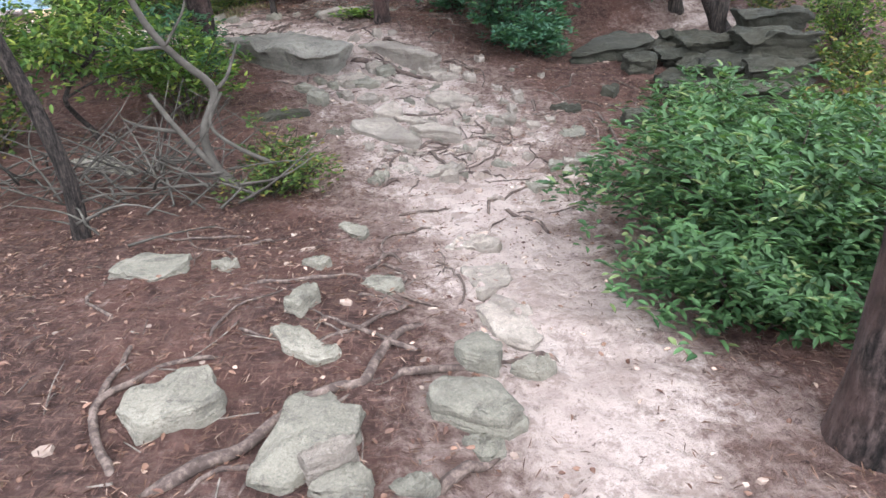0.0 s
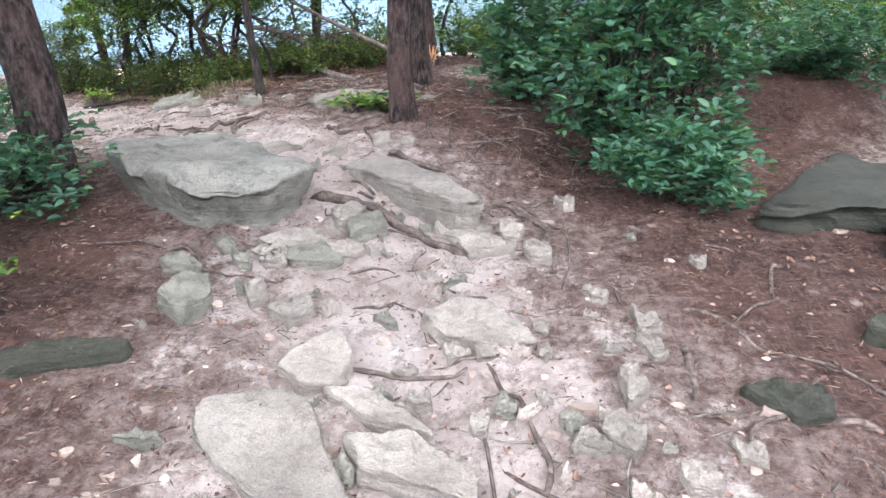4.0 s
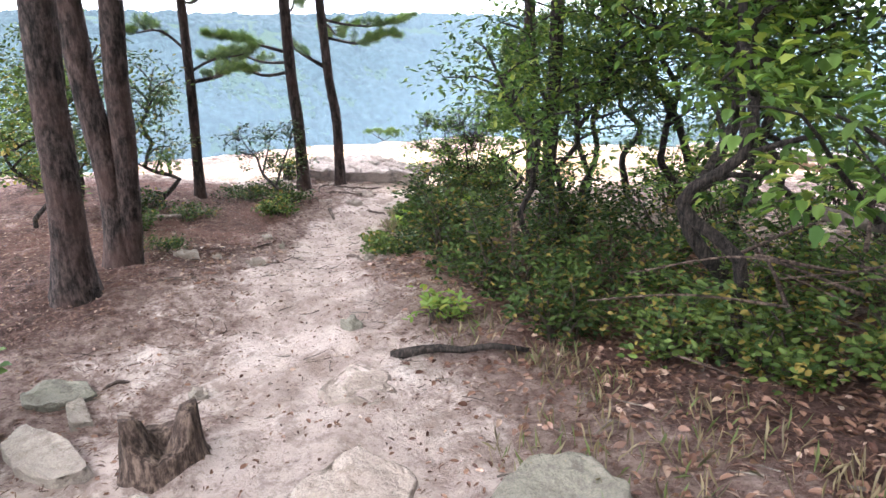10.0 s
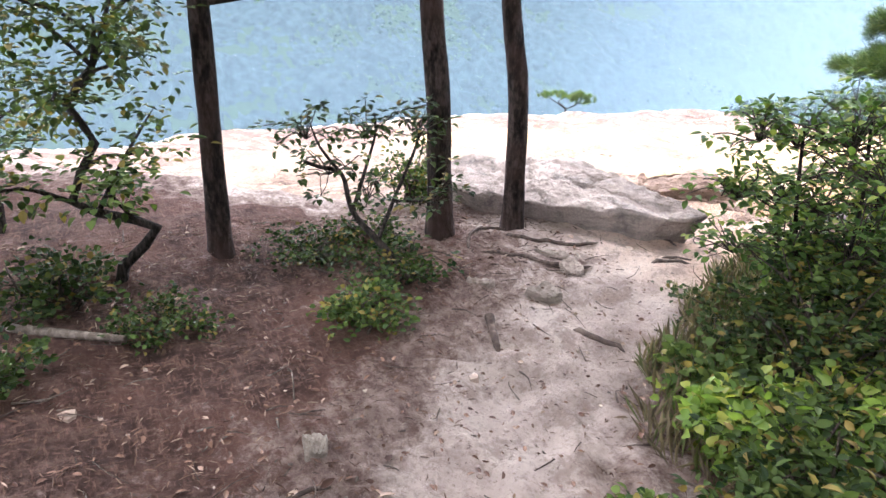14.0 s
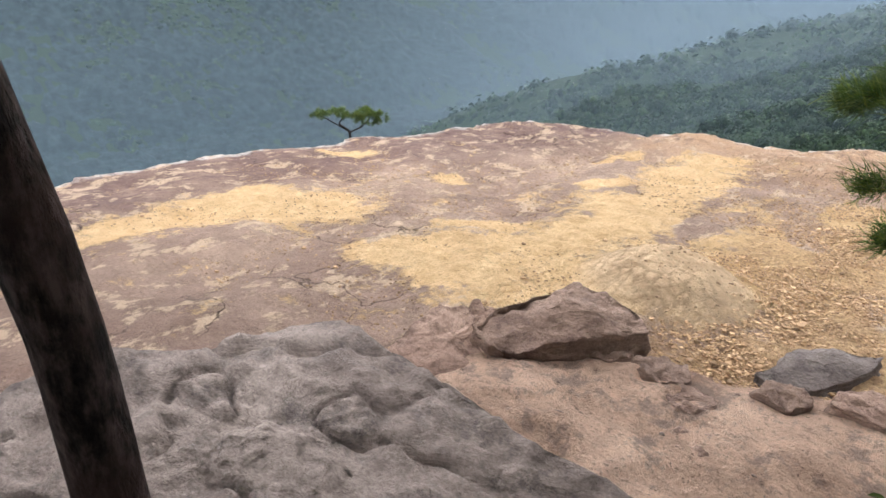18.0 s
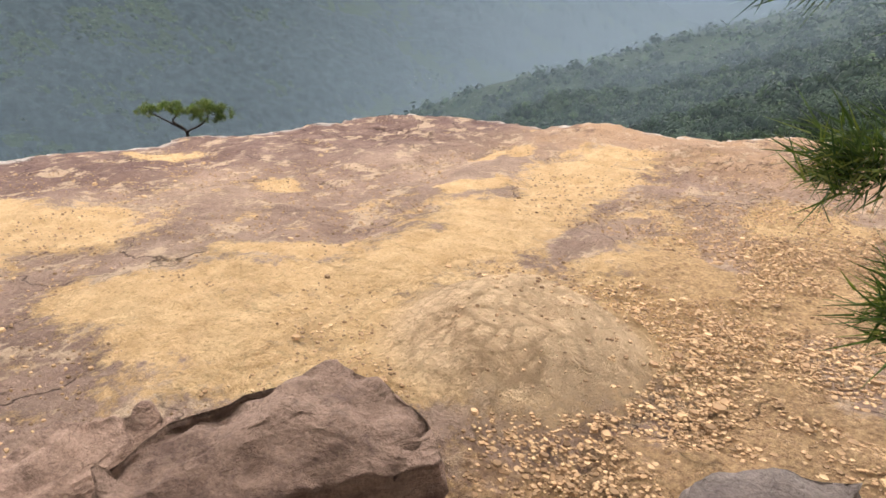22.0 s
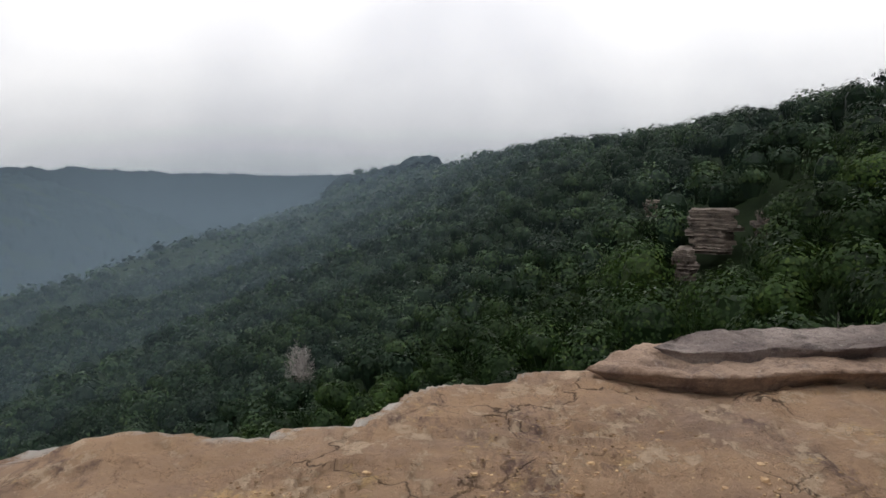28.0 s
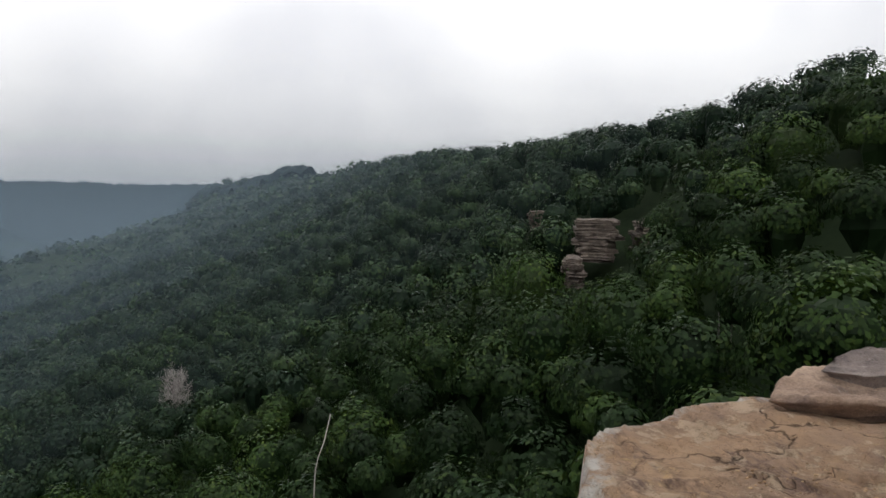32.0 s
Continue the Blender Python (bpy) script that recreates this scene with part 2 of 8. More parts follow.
def soil_material():
    """Red-brown needle duff and pale worn sand, with crumbs, dark leaf bits and crusted patches."""
    m, nt, b = nodes_of("trail_soil")
    n1 = texture(nt, "noise", 2.2, 6, 0.65)
    n2 = texture(nt, "noise", 34, 5, 0.75)
    n3 = texture(nt, "noise", 10, 7, 0.75)
    strand = texture(nt, "noise", 48, 5, 0.7, stretch=(1, 0.22, 1))
    strand2 = texture(nt, "noise", 48, 5, 0.7, stretch=(0.22, 1, 1))
    needles = maths(nt, "MAXIMUM", strand, strand2)
    duff = ramp(nt, n3, [(0.3, (0.022, 0.012, 0.01)), (0.5, (0.075, 0.041, 0.033)), (0.72, (0.165, 0.105, 0.086))])
    duff = mix(nt, ramp(nt, needles, [(0.54, (0, 0, 0)), (0.66, (0.7, 0.7, 0.7))]), duff, (0.22, 0.125, 0.095))
    duff = mix(nt, ramp(nt, texture(nt, "noise", 1.1, 5, 0.65), [(0.46, (0, 0, 0)), (0.62, (0.5, 0.5, 0.5))]), duff, (0.17, 0.085, 0.065))
    sand = ramp(nt, n1, [(0.3, (0.32, 0.24, 0.205)), (0.52, (0.55, 0.44, 0.385)), (0.75, (0.72, 0.615, 0.55))])
    sand = mix(nt, ramp(nt, n2, [(0.32, (0.75, 0.75, 0.75)), (0.46, (0, 0, 0))]), sand, (0.2, 0.135, 0.11))
    sand = mix(nt, attribute(nt, "tan"), sand, mix(nt, 1.0, sand, (1.5, 1.3, 1.08), "MULTIPLY"))
    crust = ramp(nt, texture(nt, "noise", 4.5, 9, 0.78), [(0.5, (0, 0, 0)), (0.58, (0.75, 0.75, 0.75))])
    sand = mix(nt, crust, sand, (0.28, 0.205, 0.17))
    bits = ramp(nt, texture(nt, "noise", 23, 4, 0.8), [(0.62, (0, 0, 0)), (0.67, (0.8, 0.8, 0.8))])
    sand = mix(nt, bits, sand, (0.085, 0.05, 0.04))
    wet = texture(nt, "noise", 14, 6, 0.8)
    fac = maths(nt, "ADD", maths(nt, "ADD", attribute(nt, "sand"), maths(nt, "MULTIPLY", attribute(nt, "tan"), 0.5)), maths(nt, "ADD", maths(nt, "MULTIPLY", maths(nt, "SUBTRACT", wet, 0.5), 1.3), maths(nt, "MULTIPLY", maths(nt, "SUBTRACT", n1, 0.5), 1.2)))
    trod = mix(nt, ramp(nt, n3, [(0.4, (0, 0, 0)), (0.64, (1, 1, 1))]), (0.13, 0.08, 0.064), (0.33, 0.245, 0.21))
    trod = mix(nt, ramp(nt, n2, [(0.34, (0.8, 0.8, 0.8)), (0.46, (0, 0, 0))]), trod, (0.075, 0.043, 0.034))
    col = mix(nt, ramp(nt, fac, [(0.12, (0, 0, 0)), (0.34, (1, 1, 1))]), duff, trod)
    col = mix(nt, ramp(nt, fac, [(0.54, (0, 0, 0)), (0.84, (1, 1, 1))]), col, sand)
    nt.links.new(col, b.inputs["Base Color"])
    b.inputs["Roughness"].default_value = 0.95
    b.inputs["Specular IOR Level"].default_value = 0.15
    steps = maths(nt, "SNAP", maths(nt, "MULTIPLY", texture(nt, "noise", 3.0, 7, 0.65), 3.0), 0.2)
    h = maths(nt, "ADD", maths(nt, "ADD", texture(nt, "noise", 60, 5, 0.8), maths(nt, "MULTIPLY", n3, 2.6)), steps)
    h = maths(nt, "ADD", h, maths(nt, "MULTIPLY", needles, 0.8))
    bump(nt, b, h, 1.0, 0.06)
    return m


SOIL = soil_material()


def slab_material():
    """Mauve bedded sandstone with pale flaked patches, dark weathering crust, yellow grit and fine cracks."""
    m, nt, b = nodes_of("overlook_rock")
    n1 = texture(nt, "noise", 0.8, 8, 0.62)
    n2 = texture(nt, "noise", 7.0, 10, 0.7)
    n3 = texture(nt, "noise", 46, 5, 0.75)
    rock = ramp(nt, n1, [(0.34, (0.25, 0.165, 0.128)), (0.5, (0.37, 0.258, 0.2)), (0.68, (0.50, 0.36, 0.265))])
    rock = mix(nt, 0.5, rock, ramp(nt, texture(nt, "noise", 3.1, 8, 0.7), [(0.3, (0.3, 0.3, 0.3)), (0.7, (0.72, 0.71, 0.7))]), "OVERLAY")
    rock = mix(nt, 0.35, rock, ramp(nt, n3, [(0.3, (0.25, 0.25, 0.25)), (0.7, (0.78, 0.77, 0.76))]), "OVERLAY")
    dark = ramp(nt, texture(nt, "noise", 1.9, 10, 0.75), [(0.56, (0, 0, 0)), (0.68, (0.7, 0.7, 0.7))])
    rock = mix(nt, dark, rock, (0.19, 0.115, 0.098))
    iron = maths(nt, "MULTIPLY", attribute(nt, "iron"), ramp(nt, texture(nt, "noise", 1.4, 8, 0.7), [(0.34, (0.2, 0.2, 0.2)), (0.56, (0.95, 0.95, 0.95))]))
    rock = mix(nt, iron, rock, (0.56, 0.365, 0.225))
    streak = maths(nt, "MULTIPLY", attribute(nt, "iron"), ramp(nt, texture(nt, "noise", 2.6, 9, 0.75, stretch=(1, 0.4, 1)), [(0.55, (0, 0, 0)), (0.64, (0.85, 0.85, 0.85))]))
    rock = mix(nt, streak, rock, (0.15, 0.095, 0.085))
    crust = maths(nt, "MULTIPLY", attribute(nt, "crust"), ramp(nt, texture(nt, "noise", 3.4, 9, 0.72), [(0.36, (0.15, 0.15, 0.15)), (0.56, (0.85, 0.85, 0.85))]))
    rock = mix(nt, crust, rock, (0.165, 0.098, 0.088))
    flaked = ramp(nt, texture(nt, "noise", 4.6, 11, 0.72, stretch=(1, 0.7, 1)), [(0.535, (0, 0, 0)), (0.575, (0.8, 0.8, 0.8))])
    rock = mix(nt, flaked, rock, (0.69, 0.515, 0.355))
    pits = ramp(nt, texture(nt, "noise", 24, 7, 0.78), [(0.32, (0.4, 0.4, 0.4)), (0.4, (1, 1, 1))])
    rock = mix(nt, 0.7, rock, pits, "MULTIPLY")
    grit = ramp(nt, n2, [(0.35, (0.66, 0.425, 0.205)), (0.65, (0.86, 0.615, 0.33))])
    grit = mix(nt, ramp(nt, n3, [(0.34, (0.7, 0.7, 0.7)), (0.46, (0, 0, 0))]), grit, (0.40, 0.225, 0.10))
    grit = mix(nt, ramp(nt, texture(nt, "noise", 90, 3, 0.7), [(0.58, (0, 0, 0)), (0.7, (0.6, 0.6, 0.6))]), grit, (0.93, 0.71, 0.43))
    f = maths(nt, "ADD", attribute(nt, "sand"), maths(nt, "MULTIPLY", maths(nt, "SUBTRACT", texture(nt, "noise", 3.4, 11, 0.8), 0.5), 2.7))
    f = ramp(nt, f, [(0.38, (0, 0, 0)), (0.5, (0.55, 0.55, 0.55)), (0.62, (0.95, 0.95, 0.95))])
    col = mix(nt, f, rock, grit)
    scree = maths(nt, "ADD", attribute(nt, "scree"), maths(nt, "MULTIPLY", maths(nt, "SUBTRACT", n2, 0.5), 1.2))
    scree = ramp(nt, scree, [(0.42, (0, 0, 0)), (0.62, (0.85, 0.85, 0.85))])
    chips = ramp(nt, n3, [(0.35, (0.29, 0.17, 0.09)), (0.5, (0.57, 0.365, 0.185)), (0.66, (0.78, 0.545, 0.29))])
    col = mix(nt, scree, col, chips)
    e = maths(nt, "MULTIPLY", attribute(nt, "rim"), ramp(nt, texture(nt, "noise", 4, 8, 0.75), [(0.44, (0, 0, 0)), (0.54, (0.9, 0.9, 0.9))]))
    col = mix(nt, e, col, (0.7, 0.66, 0.6))
    bend = nt.nodes.new("ShaderNodeTexCoord")
    wob = nt.nodes.new("ShaderNodeTexNoise")
    wob.inputs["Scale"].default_value, wob.inputs["Detail"].default_value = 2.2, 6
    nt.links.new(bend.outputs["Object"], wob.inputs["Vector"])
    lean = nt.nodes.new("ShaderNodeVectorMath")
    lean.operation = "MULTIPLY_ADD"
    nt.links.new(wob.outputs["Color"], lean.inputs[0])
    lean.inputs[1].default_value = (0.9, 0.9, 0.2)
    nt.links.new(bend.outputs["Object"], lean.inputs[2])
    vor = nt.nodes.new("ShaderNodeTexVoronoi")
    vor.feature = "DISTANCE_TO_EDGE"
    vor.inputs["Scale"].default_value = 1.25
    nt.links.new(lean.outputs[0], vor.inputs["Vector"])
    crack = ramp(nt, vor.outputs["Distance"], [(0.0, (0.2, 0.18, 0.17)), (0.014, (1, 1, 1))])
    soft = ramp(nt, texture(nt, "noise", 0.9, 4, 0.6), [(0.46, (0, 0, 0)), (0.56, (1, 1, 1))])
    bare = maths(nt, "MULTIPLY", soft, maths(nt, "SUBTRACT", 1.0, maths(nt, "MULTIPLY", f, 0.8)))
    col = mix(nt, bare, col, crack, "MULTIPLY")
    dome = ramp(nt, attribute(nt, "dome"), [(0.25, (0, 0, 0)), (0.5, (1, 1, 1))])
    pale = mix(nt, ramp(nt, n3, [(0.36, (0.6, 0.6, 0.6)), (0.5, (0, 0, 0))]), (0.84, 0.62, 0.39), (0.70, 0.48, 0.28))
    col = mix(nt, maths(nt, "MULTIPLY", dome, 0.92), col, pale)
    seam = attribute(nt, "seam")
    col = mix(nt, maths(nt, "MULTIPLY", seam, 0.7), col, (0.36, 0.21, 0.11))
    # Painted ledge shade: dark line with a lit edge beside it, at two scales.
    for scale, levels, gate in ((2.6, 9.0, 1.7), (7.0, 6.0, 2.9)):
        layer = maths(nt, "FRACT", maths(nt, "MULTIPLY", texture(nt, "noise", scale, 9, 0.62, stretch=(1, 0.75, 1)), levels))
        lip_shade = ramp(nt, layer, [(0.0, (0.3, 0.27, 0.25)), (0.04, (0.7, 0.68, 0.66)), (0.08, (1.0, 1.0, 1.0)), (0.93, (1.0, 1.0, 1.0)), (1.0, (1.3, 1.26, 1.2))])
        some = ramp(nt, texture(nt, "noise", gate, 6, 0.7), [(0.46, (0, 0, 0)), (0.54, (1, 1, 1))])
        col = mix(nt, maths(nt, "MULTIPLY", some, maths(nt, "SUBTRACT", 1.0, maths(nt, "MULTIPLY", f, 0.85))), col, lip_shade, "MULTIPLY")
    nt.links.new(col, b.inputs["Base Color"])
    b.inputs["Roughness"].default_value = 0.9
    b.inputs["Specular IOR Level"].default_value = 0.2
    flakes = maths(nt, "SNAP", maths(nt, "MULTIPLY", texture(nt, "noise", 3.6, 8, 0.66), 2.4), 0.16)
    h = maths(nt, "ADD", maths(nt, "MULTIPLY", n2, 1.4), maths(nt, "ADD", n3, flakes))
    h = maths(nt, "ADD", h, maths(nt, "MULTIPLY", flaked, 0.35))
    h = maths(nt, "ADD", h, maths(nt, "MULTIPLY", crack, maths(nt, "MULTIPLY", bare, 0.7)))
    bump(nt, b, h, 1.0, 0.05)
    return m


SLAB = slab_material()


def bark_material(name, dark, light, plate=14.0, red=None, along=0.16, deep=0.4):
    """Furrowed bark: long broken ridges with dark cracks between."""
    m, nt, b = nodes_of(name)
    ridge = texture(nt, "noise", plate * 2.0, 6, 0.65, stretch=(1, 1, along))
    flake = texture(nt, "noise", plate * 3.2, 5, 0.7, stretch=(1, 1, 0.6))
    v = maths(nt, "ADD", maths(nt, "MULTIPLY", ridge, 0.65), maths(nt, "MULTIPLY", flake, 0.35))
    col = ramp(nt, v, [(0.40, tuple(c * deep for c in dark)), (0.48, dark), (0.62, light)])
    if red:
        col = mix(nt, ramp(nt, texture(nt, "noise", 3, 4, 0.6), [(0.45, (0, 0, 0)), (0.65, (0.6, 0.6, 0.6))]), col, red)
    nt.links.new(col, b.inputs["Base Color"])
    b.inputs["Roughness"].default_value = 0.95
    b.inputs["Specular IOR Level"].default_value = 0.15
    bump(nt, b, v, 1.0, 0.035)
    return m


PINE_BARK = bark_material("pine_bark", (0.017, 0.012, 0.0105), (0.066, 0.047, 0.041), 13, (0.062, 0.036, 0.03), 0.3, 0.22)
DARK_BARK = bark_material("dark_bark", (0.02, 0.016, 0.014), (0.062, 0.048, 0.04), 26)
SHRUB_BARK = bark_material("shrub_bark", (0.04, 0.03, 0.024), (0.12, 0.09, 0.07), 60)
ROOT_BARK = bark_material("root_bark", (0.06, 0.043, 0.036), (0.15, 0.112, 0.092), 9, None, 0.8, 0.7)
DEAD_WOOD = bark_material("dead_wood", (0.10, 0.08, 0.066), (0.21, 0.175, 0.148), 9, None, 0.8, 0.7)
STUMP_WOOD = bark_material("stump_wood", (0.045, 0.03, 0.024), (0.16, 0.115, 0.09), 16)
SPLINTER = bark_material("fresh_splinters", (0.42, 0.20, 0.08), (0.72, 0.42, 0.2), 40)


def leaf_material(name, dark, light, odd, share=0.08, shine=0.35, glow=0.4, by_crown=False):
    m, nt, b = nodes_of(name)
    r = island(nt)
    col = ramp(nt, r, [(0.0, dark), (1.0 - share - 0.02, light), (1.0 - share, odd)])
    patch = texture(nt, "noise", 1.6, 3, 0.6)
    col = mix(nt, 0.5, col, ramp(nt, patch, [(0.3, (0.3, 0.3, 0.3)), (0.7, (0.72, 0.72, 0.7))]), "OVERLAY")
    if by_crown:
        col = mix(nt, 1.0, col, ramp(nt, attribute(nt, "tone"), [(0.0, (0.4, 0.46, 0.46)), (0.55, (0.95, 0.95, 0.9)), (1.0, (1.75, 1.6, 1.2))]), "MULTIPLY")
    nt.links.new(col, b.inputs["Base Color"])
    b.inputs["Roughness"].default_value = 0.5
    b.inputs["Specular IOR Level"].default_value = shine
    tr = nt.nodes.new("ShaderNodeBsdfTranslucent")
    warm = mix(nt, 1.0, col, (1.25, 1.35, 0.6), "MULTIPLY")
    nt.links.new(warm, tr.inputs["Color"])
    ms = nt.nodes.new("ShaderNodeMixShader")
    ms.inputs[0].default_value = glow
    nt.links.new(b.outputs[0], ms.inputs[1])
    nt.links.new(tr.outputs[0], ms.inputs[2])
    nt.links.new(ms.outputs[0], nt.nodes["Material Output"].inputs["Surface"])
    return m


BUSH_LEAF = leaf_material("laurel_leaf", (0.019, 0.044, 0.016), (0.066, 0.122, 0.046), (0.12, 0.15, 0.06), 0.07, 0.2, 0.3)
DARK_LEAF = leaf_material("shade_leaf", (0.022, 0.06, 0.036), (0.055, 0.12, 0.068), (0.075, 0.14, 0.06), 0.1)
TREE_LEAF = leaf_material("oak_leaf", (0.024, 0.052, 0.014), (0.105, 0.16, 0.036), (0.19, 0.22, 0.05), 0.13, 0.15, 0.38)
SHRUB_LEAF = leaf_material("blueberry_leaf", (0.016, 0.034, 0.01), (0.09, 0.122, 0.03), (0.17, 0.13, 0.035), 0.12, 0.12, 0.28)
BRIGHT_LEAF = leaf_material("young_leaf", (0.09, 0.15, 0.03), (0.18, 0.25, 0.05), (0.26, 0.27, 0.06), 0.2, 0.3, 0.5)
NEEDLE = leaf_material("pine_needle", (0.022, 0.05, 0.016), (0.085, 0.13, 0.03), (0.15, 0.175, 0.045), 0.2, 0.3, 0.3)
# Darkened leaf: shade of the bank and the deeper thicket is painted in.
BANK_SHADE_LEAF = leaf_material("bank_shade_leaf", (0.007, 0.016, 0.005), (0.045, 0.066, 0.016), (0.13, 0.095, 0.028), 0.1, 0.1, 0.2)
DRY_GRASS = leaf_material("dry_grass", (0.09, 0.07, 0.045), (0.24, 0.19, 0.12), (0.11, 0.13, 0.05), 0.25, 0.2, 0.3)
LITTER = leaf_material("leaf_litter", (0.045, 0.02, 0.014), (0.17, 0.095, 0.066), (0.29, 0.2, 0.155), 0.07, 0.2, 0.1)
FOREST_LEAF = leaf_material("forest_leaf", (0.0145, 0.029, 0.0185), (0.022, 0.041, 0.023), (0.031, 0.05, 0.025), 0.1, 0.08, 0.1, True)
NEAR_FOREST_LEAF = leaf_material("near_forest_leaf", (0.011, 0.024, 0.0095), (0.021, 0.042, 0.0135), (0.033, 0.054, 0.017), 0.1, 0.08, 0.15, True)


def plain_material(name, a, c, scale, rough=0.95):
    m, nt, b = nodes_of(name)
    nt.links.new(ramp(nt, texture(nt, "noise", scale, 6, 0.7), [(0.3, a), (0.7, c)]), b.inputs["Base Color"])
    b.inputs["Roughness"].default_value = rough
    b.inputs["Specular IOR Level"].default_value = 0.1
    return m


# Near-black green ground: shade under the closed crowns is put into its colour.
SHADED_FOREST_FLOOR = plain_material("shaded_forest_floor", (0.007, 0.014, 0.006), (0.02, 0.034, 0.014), 0.6)
# Blue of distant haze is put into this canopy colour.
HAZED_FAR_FOREST = plain_material("hazed_far_forest", (0.0, 0.003, 0.004), (0.024, 0.038, 0.041), 0.11)
GREY_TWIG = plain_material("grey_twig", (0.2, 0.18, 0.17), (0.4, 0.37, 0.35), 4)
# Darker copy of the grey twig: its shaded place is put into the colour.
SHADE_TWIG = plain_material("shaded_twig", (0.025, 0.022, 0.018), (0.085, 0.075, 0.063), 7)


def pebble_material(name, low, middle, high):
    m, nt, b = nodes_of(name)
    col = ramp(nt, island(nt), [(0.0, low), (0.6, middle), (1.0, high)])
    col = mix(nt, 0.4, col, ramp(nt, texture(nt, "noise", 40, 3), [(0.3, (0.3, 0.3, 0.3)), (0.7, (0.7, 0.7, 0.7))]), "OVERLAY")
    nt.links.new(col, b.inputs["Base Color"])
    b.inputs["Roughness"].default_value = 0.9
    return m


PEBBLE = pebble_material("pebble", (0.10, 0.07, 0.055), (0.22, 0.16, 0.125), (0.36, 0.28, 0.22))
CHIP = pebble_material("sandstone_chip", (0.19, 0.115, 0.06), (0.42, 0.265, 0.14), (0.60, 0.41, 0.23))


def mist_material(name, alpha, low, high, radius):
    """Mist and haze put into a sheet's colour: mostly see-through, thicker low in the valley."""
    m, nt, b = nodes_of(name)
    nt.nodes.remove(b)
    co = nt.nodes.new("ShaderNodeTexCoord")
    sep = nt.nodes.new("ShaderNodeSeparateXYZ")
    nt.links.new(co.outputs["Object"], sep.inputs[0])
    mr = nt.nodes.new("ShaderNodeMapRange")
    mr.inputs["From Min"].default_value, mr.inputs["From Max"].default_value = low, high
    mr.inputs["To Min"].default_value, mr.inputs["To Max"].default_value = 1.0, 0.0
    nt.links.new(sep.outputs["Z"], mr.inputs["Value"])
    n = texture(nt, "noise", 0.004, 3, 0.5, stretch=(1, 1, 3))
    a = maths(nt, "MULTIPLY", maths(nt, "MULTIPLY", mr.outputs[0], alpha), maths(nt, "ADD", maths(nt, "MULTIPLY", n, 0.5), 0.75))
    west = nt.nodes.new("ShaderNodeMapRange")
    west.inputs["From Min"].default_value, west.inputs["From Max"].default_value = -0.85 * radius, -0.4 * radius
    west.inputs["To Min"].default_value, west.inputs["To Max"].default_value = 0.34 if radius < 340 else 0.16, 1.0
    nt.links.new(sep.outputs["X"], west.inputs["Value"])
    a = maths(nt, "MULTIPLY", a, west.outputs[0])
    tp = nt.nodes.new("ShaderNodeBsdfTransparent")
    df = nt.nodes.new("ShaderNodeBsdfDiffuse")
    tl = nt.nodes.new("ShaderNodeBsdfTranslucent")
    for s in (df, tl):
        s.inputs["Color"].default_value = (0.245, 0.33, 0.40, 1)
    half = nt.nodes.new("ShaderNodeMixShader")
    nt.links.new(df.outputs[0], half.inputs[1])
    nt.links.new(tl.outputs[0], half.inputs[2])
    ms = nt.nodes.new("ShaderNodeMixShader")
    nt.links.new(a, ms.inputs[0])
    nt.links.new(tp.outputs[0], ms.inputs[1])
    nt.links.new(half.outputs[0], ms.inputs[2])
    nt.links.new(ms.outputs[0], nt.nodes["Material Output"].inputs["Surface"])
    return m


# ---- shape helpers ----
rng = np.random.default_rng(7)


def lattice(i, j, k):
    h = (i * 374761393 + j * 668265263 + k * 1274126177) & 0x7FFFFFFF
    h = ((h ^ (h >> 13)) * 1274126177) & 0x7FFFFFFF
    return ((h ^ (h >> 16)) & 0xFFFF) / 65535.0


def vnoise(x, y, z=0.0):
    """Smooth value noise between -1 and 1, for arrays."""
    x, y, z = np.broadcast_arrays(np.asarray(x, float), np.asarray(y, float), np.asarray(z, float))
    i, j, k = (np.floor(v).astype(np.int64) for v in (x, y, z))
    u, v, w = x - i, y - j, z - k
    u, v, w = (s * s * (3 - 2 * s) for s in (u, v, w))
    total = 0.0
    for a in (0, 1):
        for b in (0, 1):
            for c in (0, 1):
                total = total + lattice(i + a, j + b, k + c) * (u if a else 1 - u) * (v if b else 1 - v) * (w if c else 1 - w)
    return total * 2 - 1


def fbm(x, y, z=0.0, octaves=4):
    out, amp, f = 0.0, 0.5, 1.0
    for o in range(octaves):
        out = out + amp * vnoise(np.asarray(x) * f + 17.3 * o, np.asarray(y) * f - 9.1 * o, np.asarray(z) * f + 3.7 * o)
        amp, f = amp * 0.5, f * 2.03
    return out


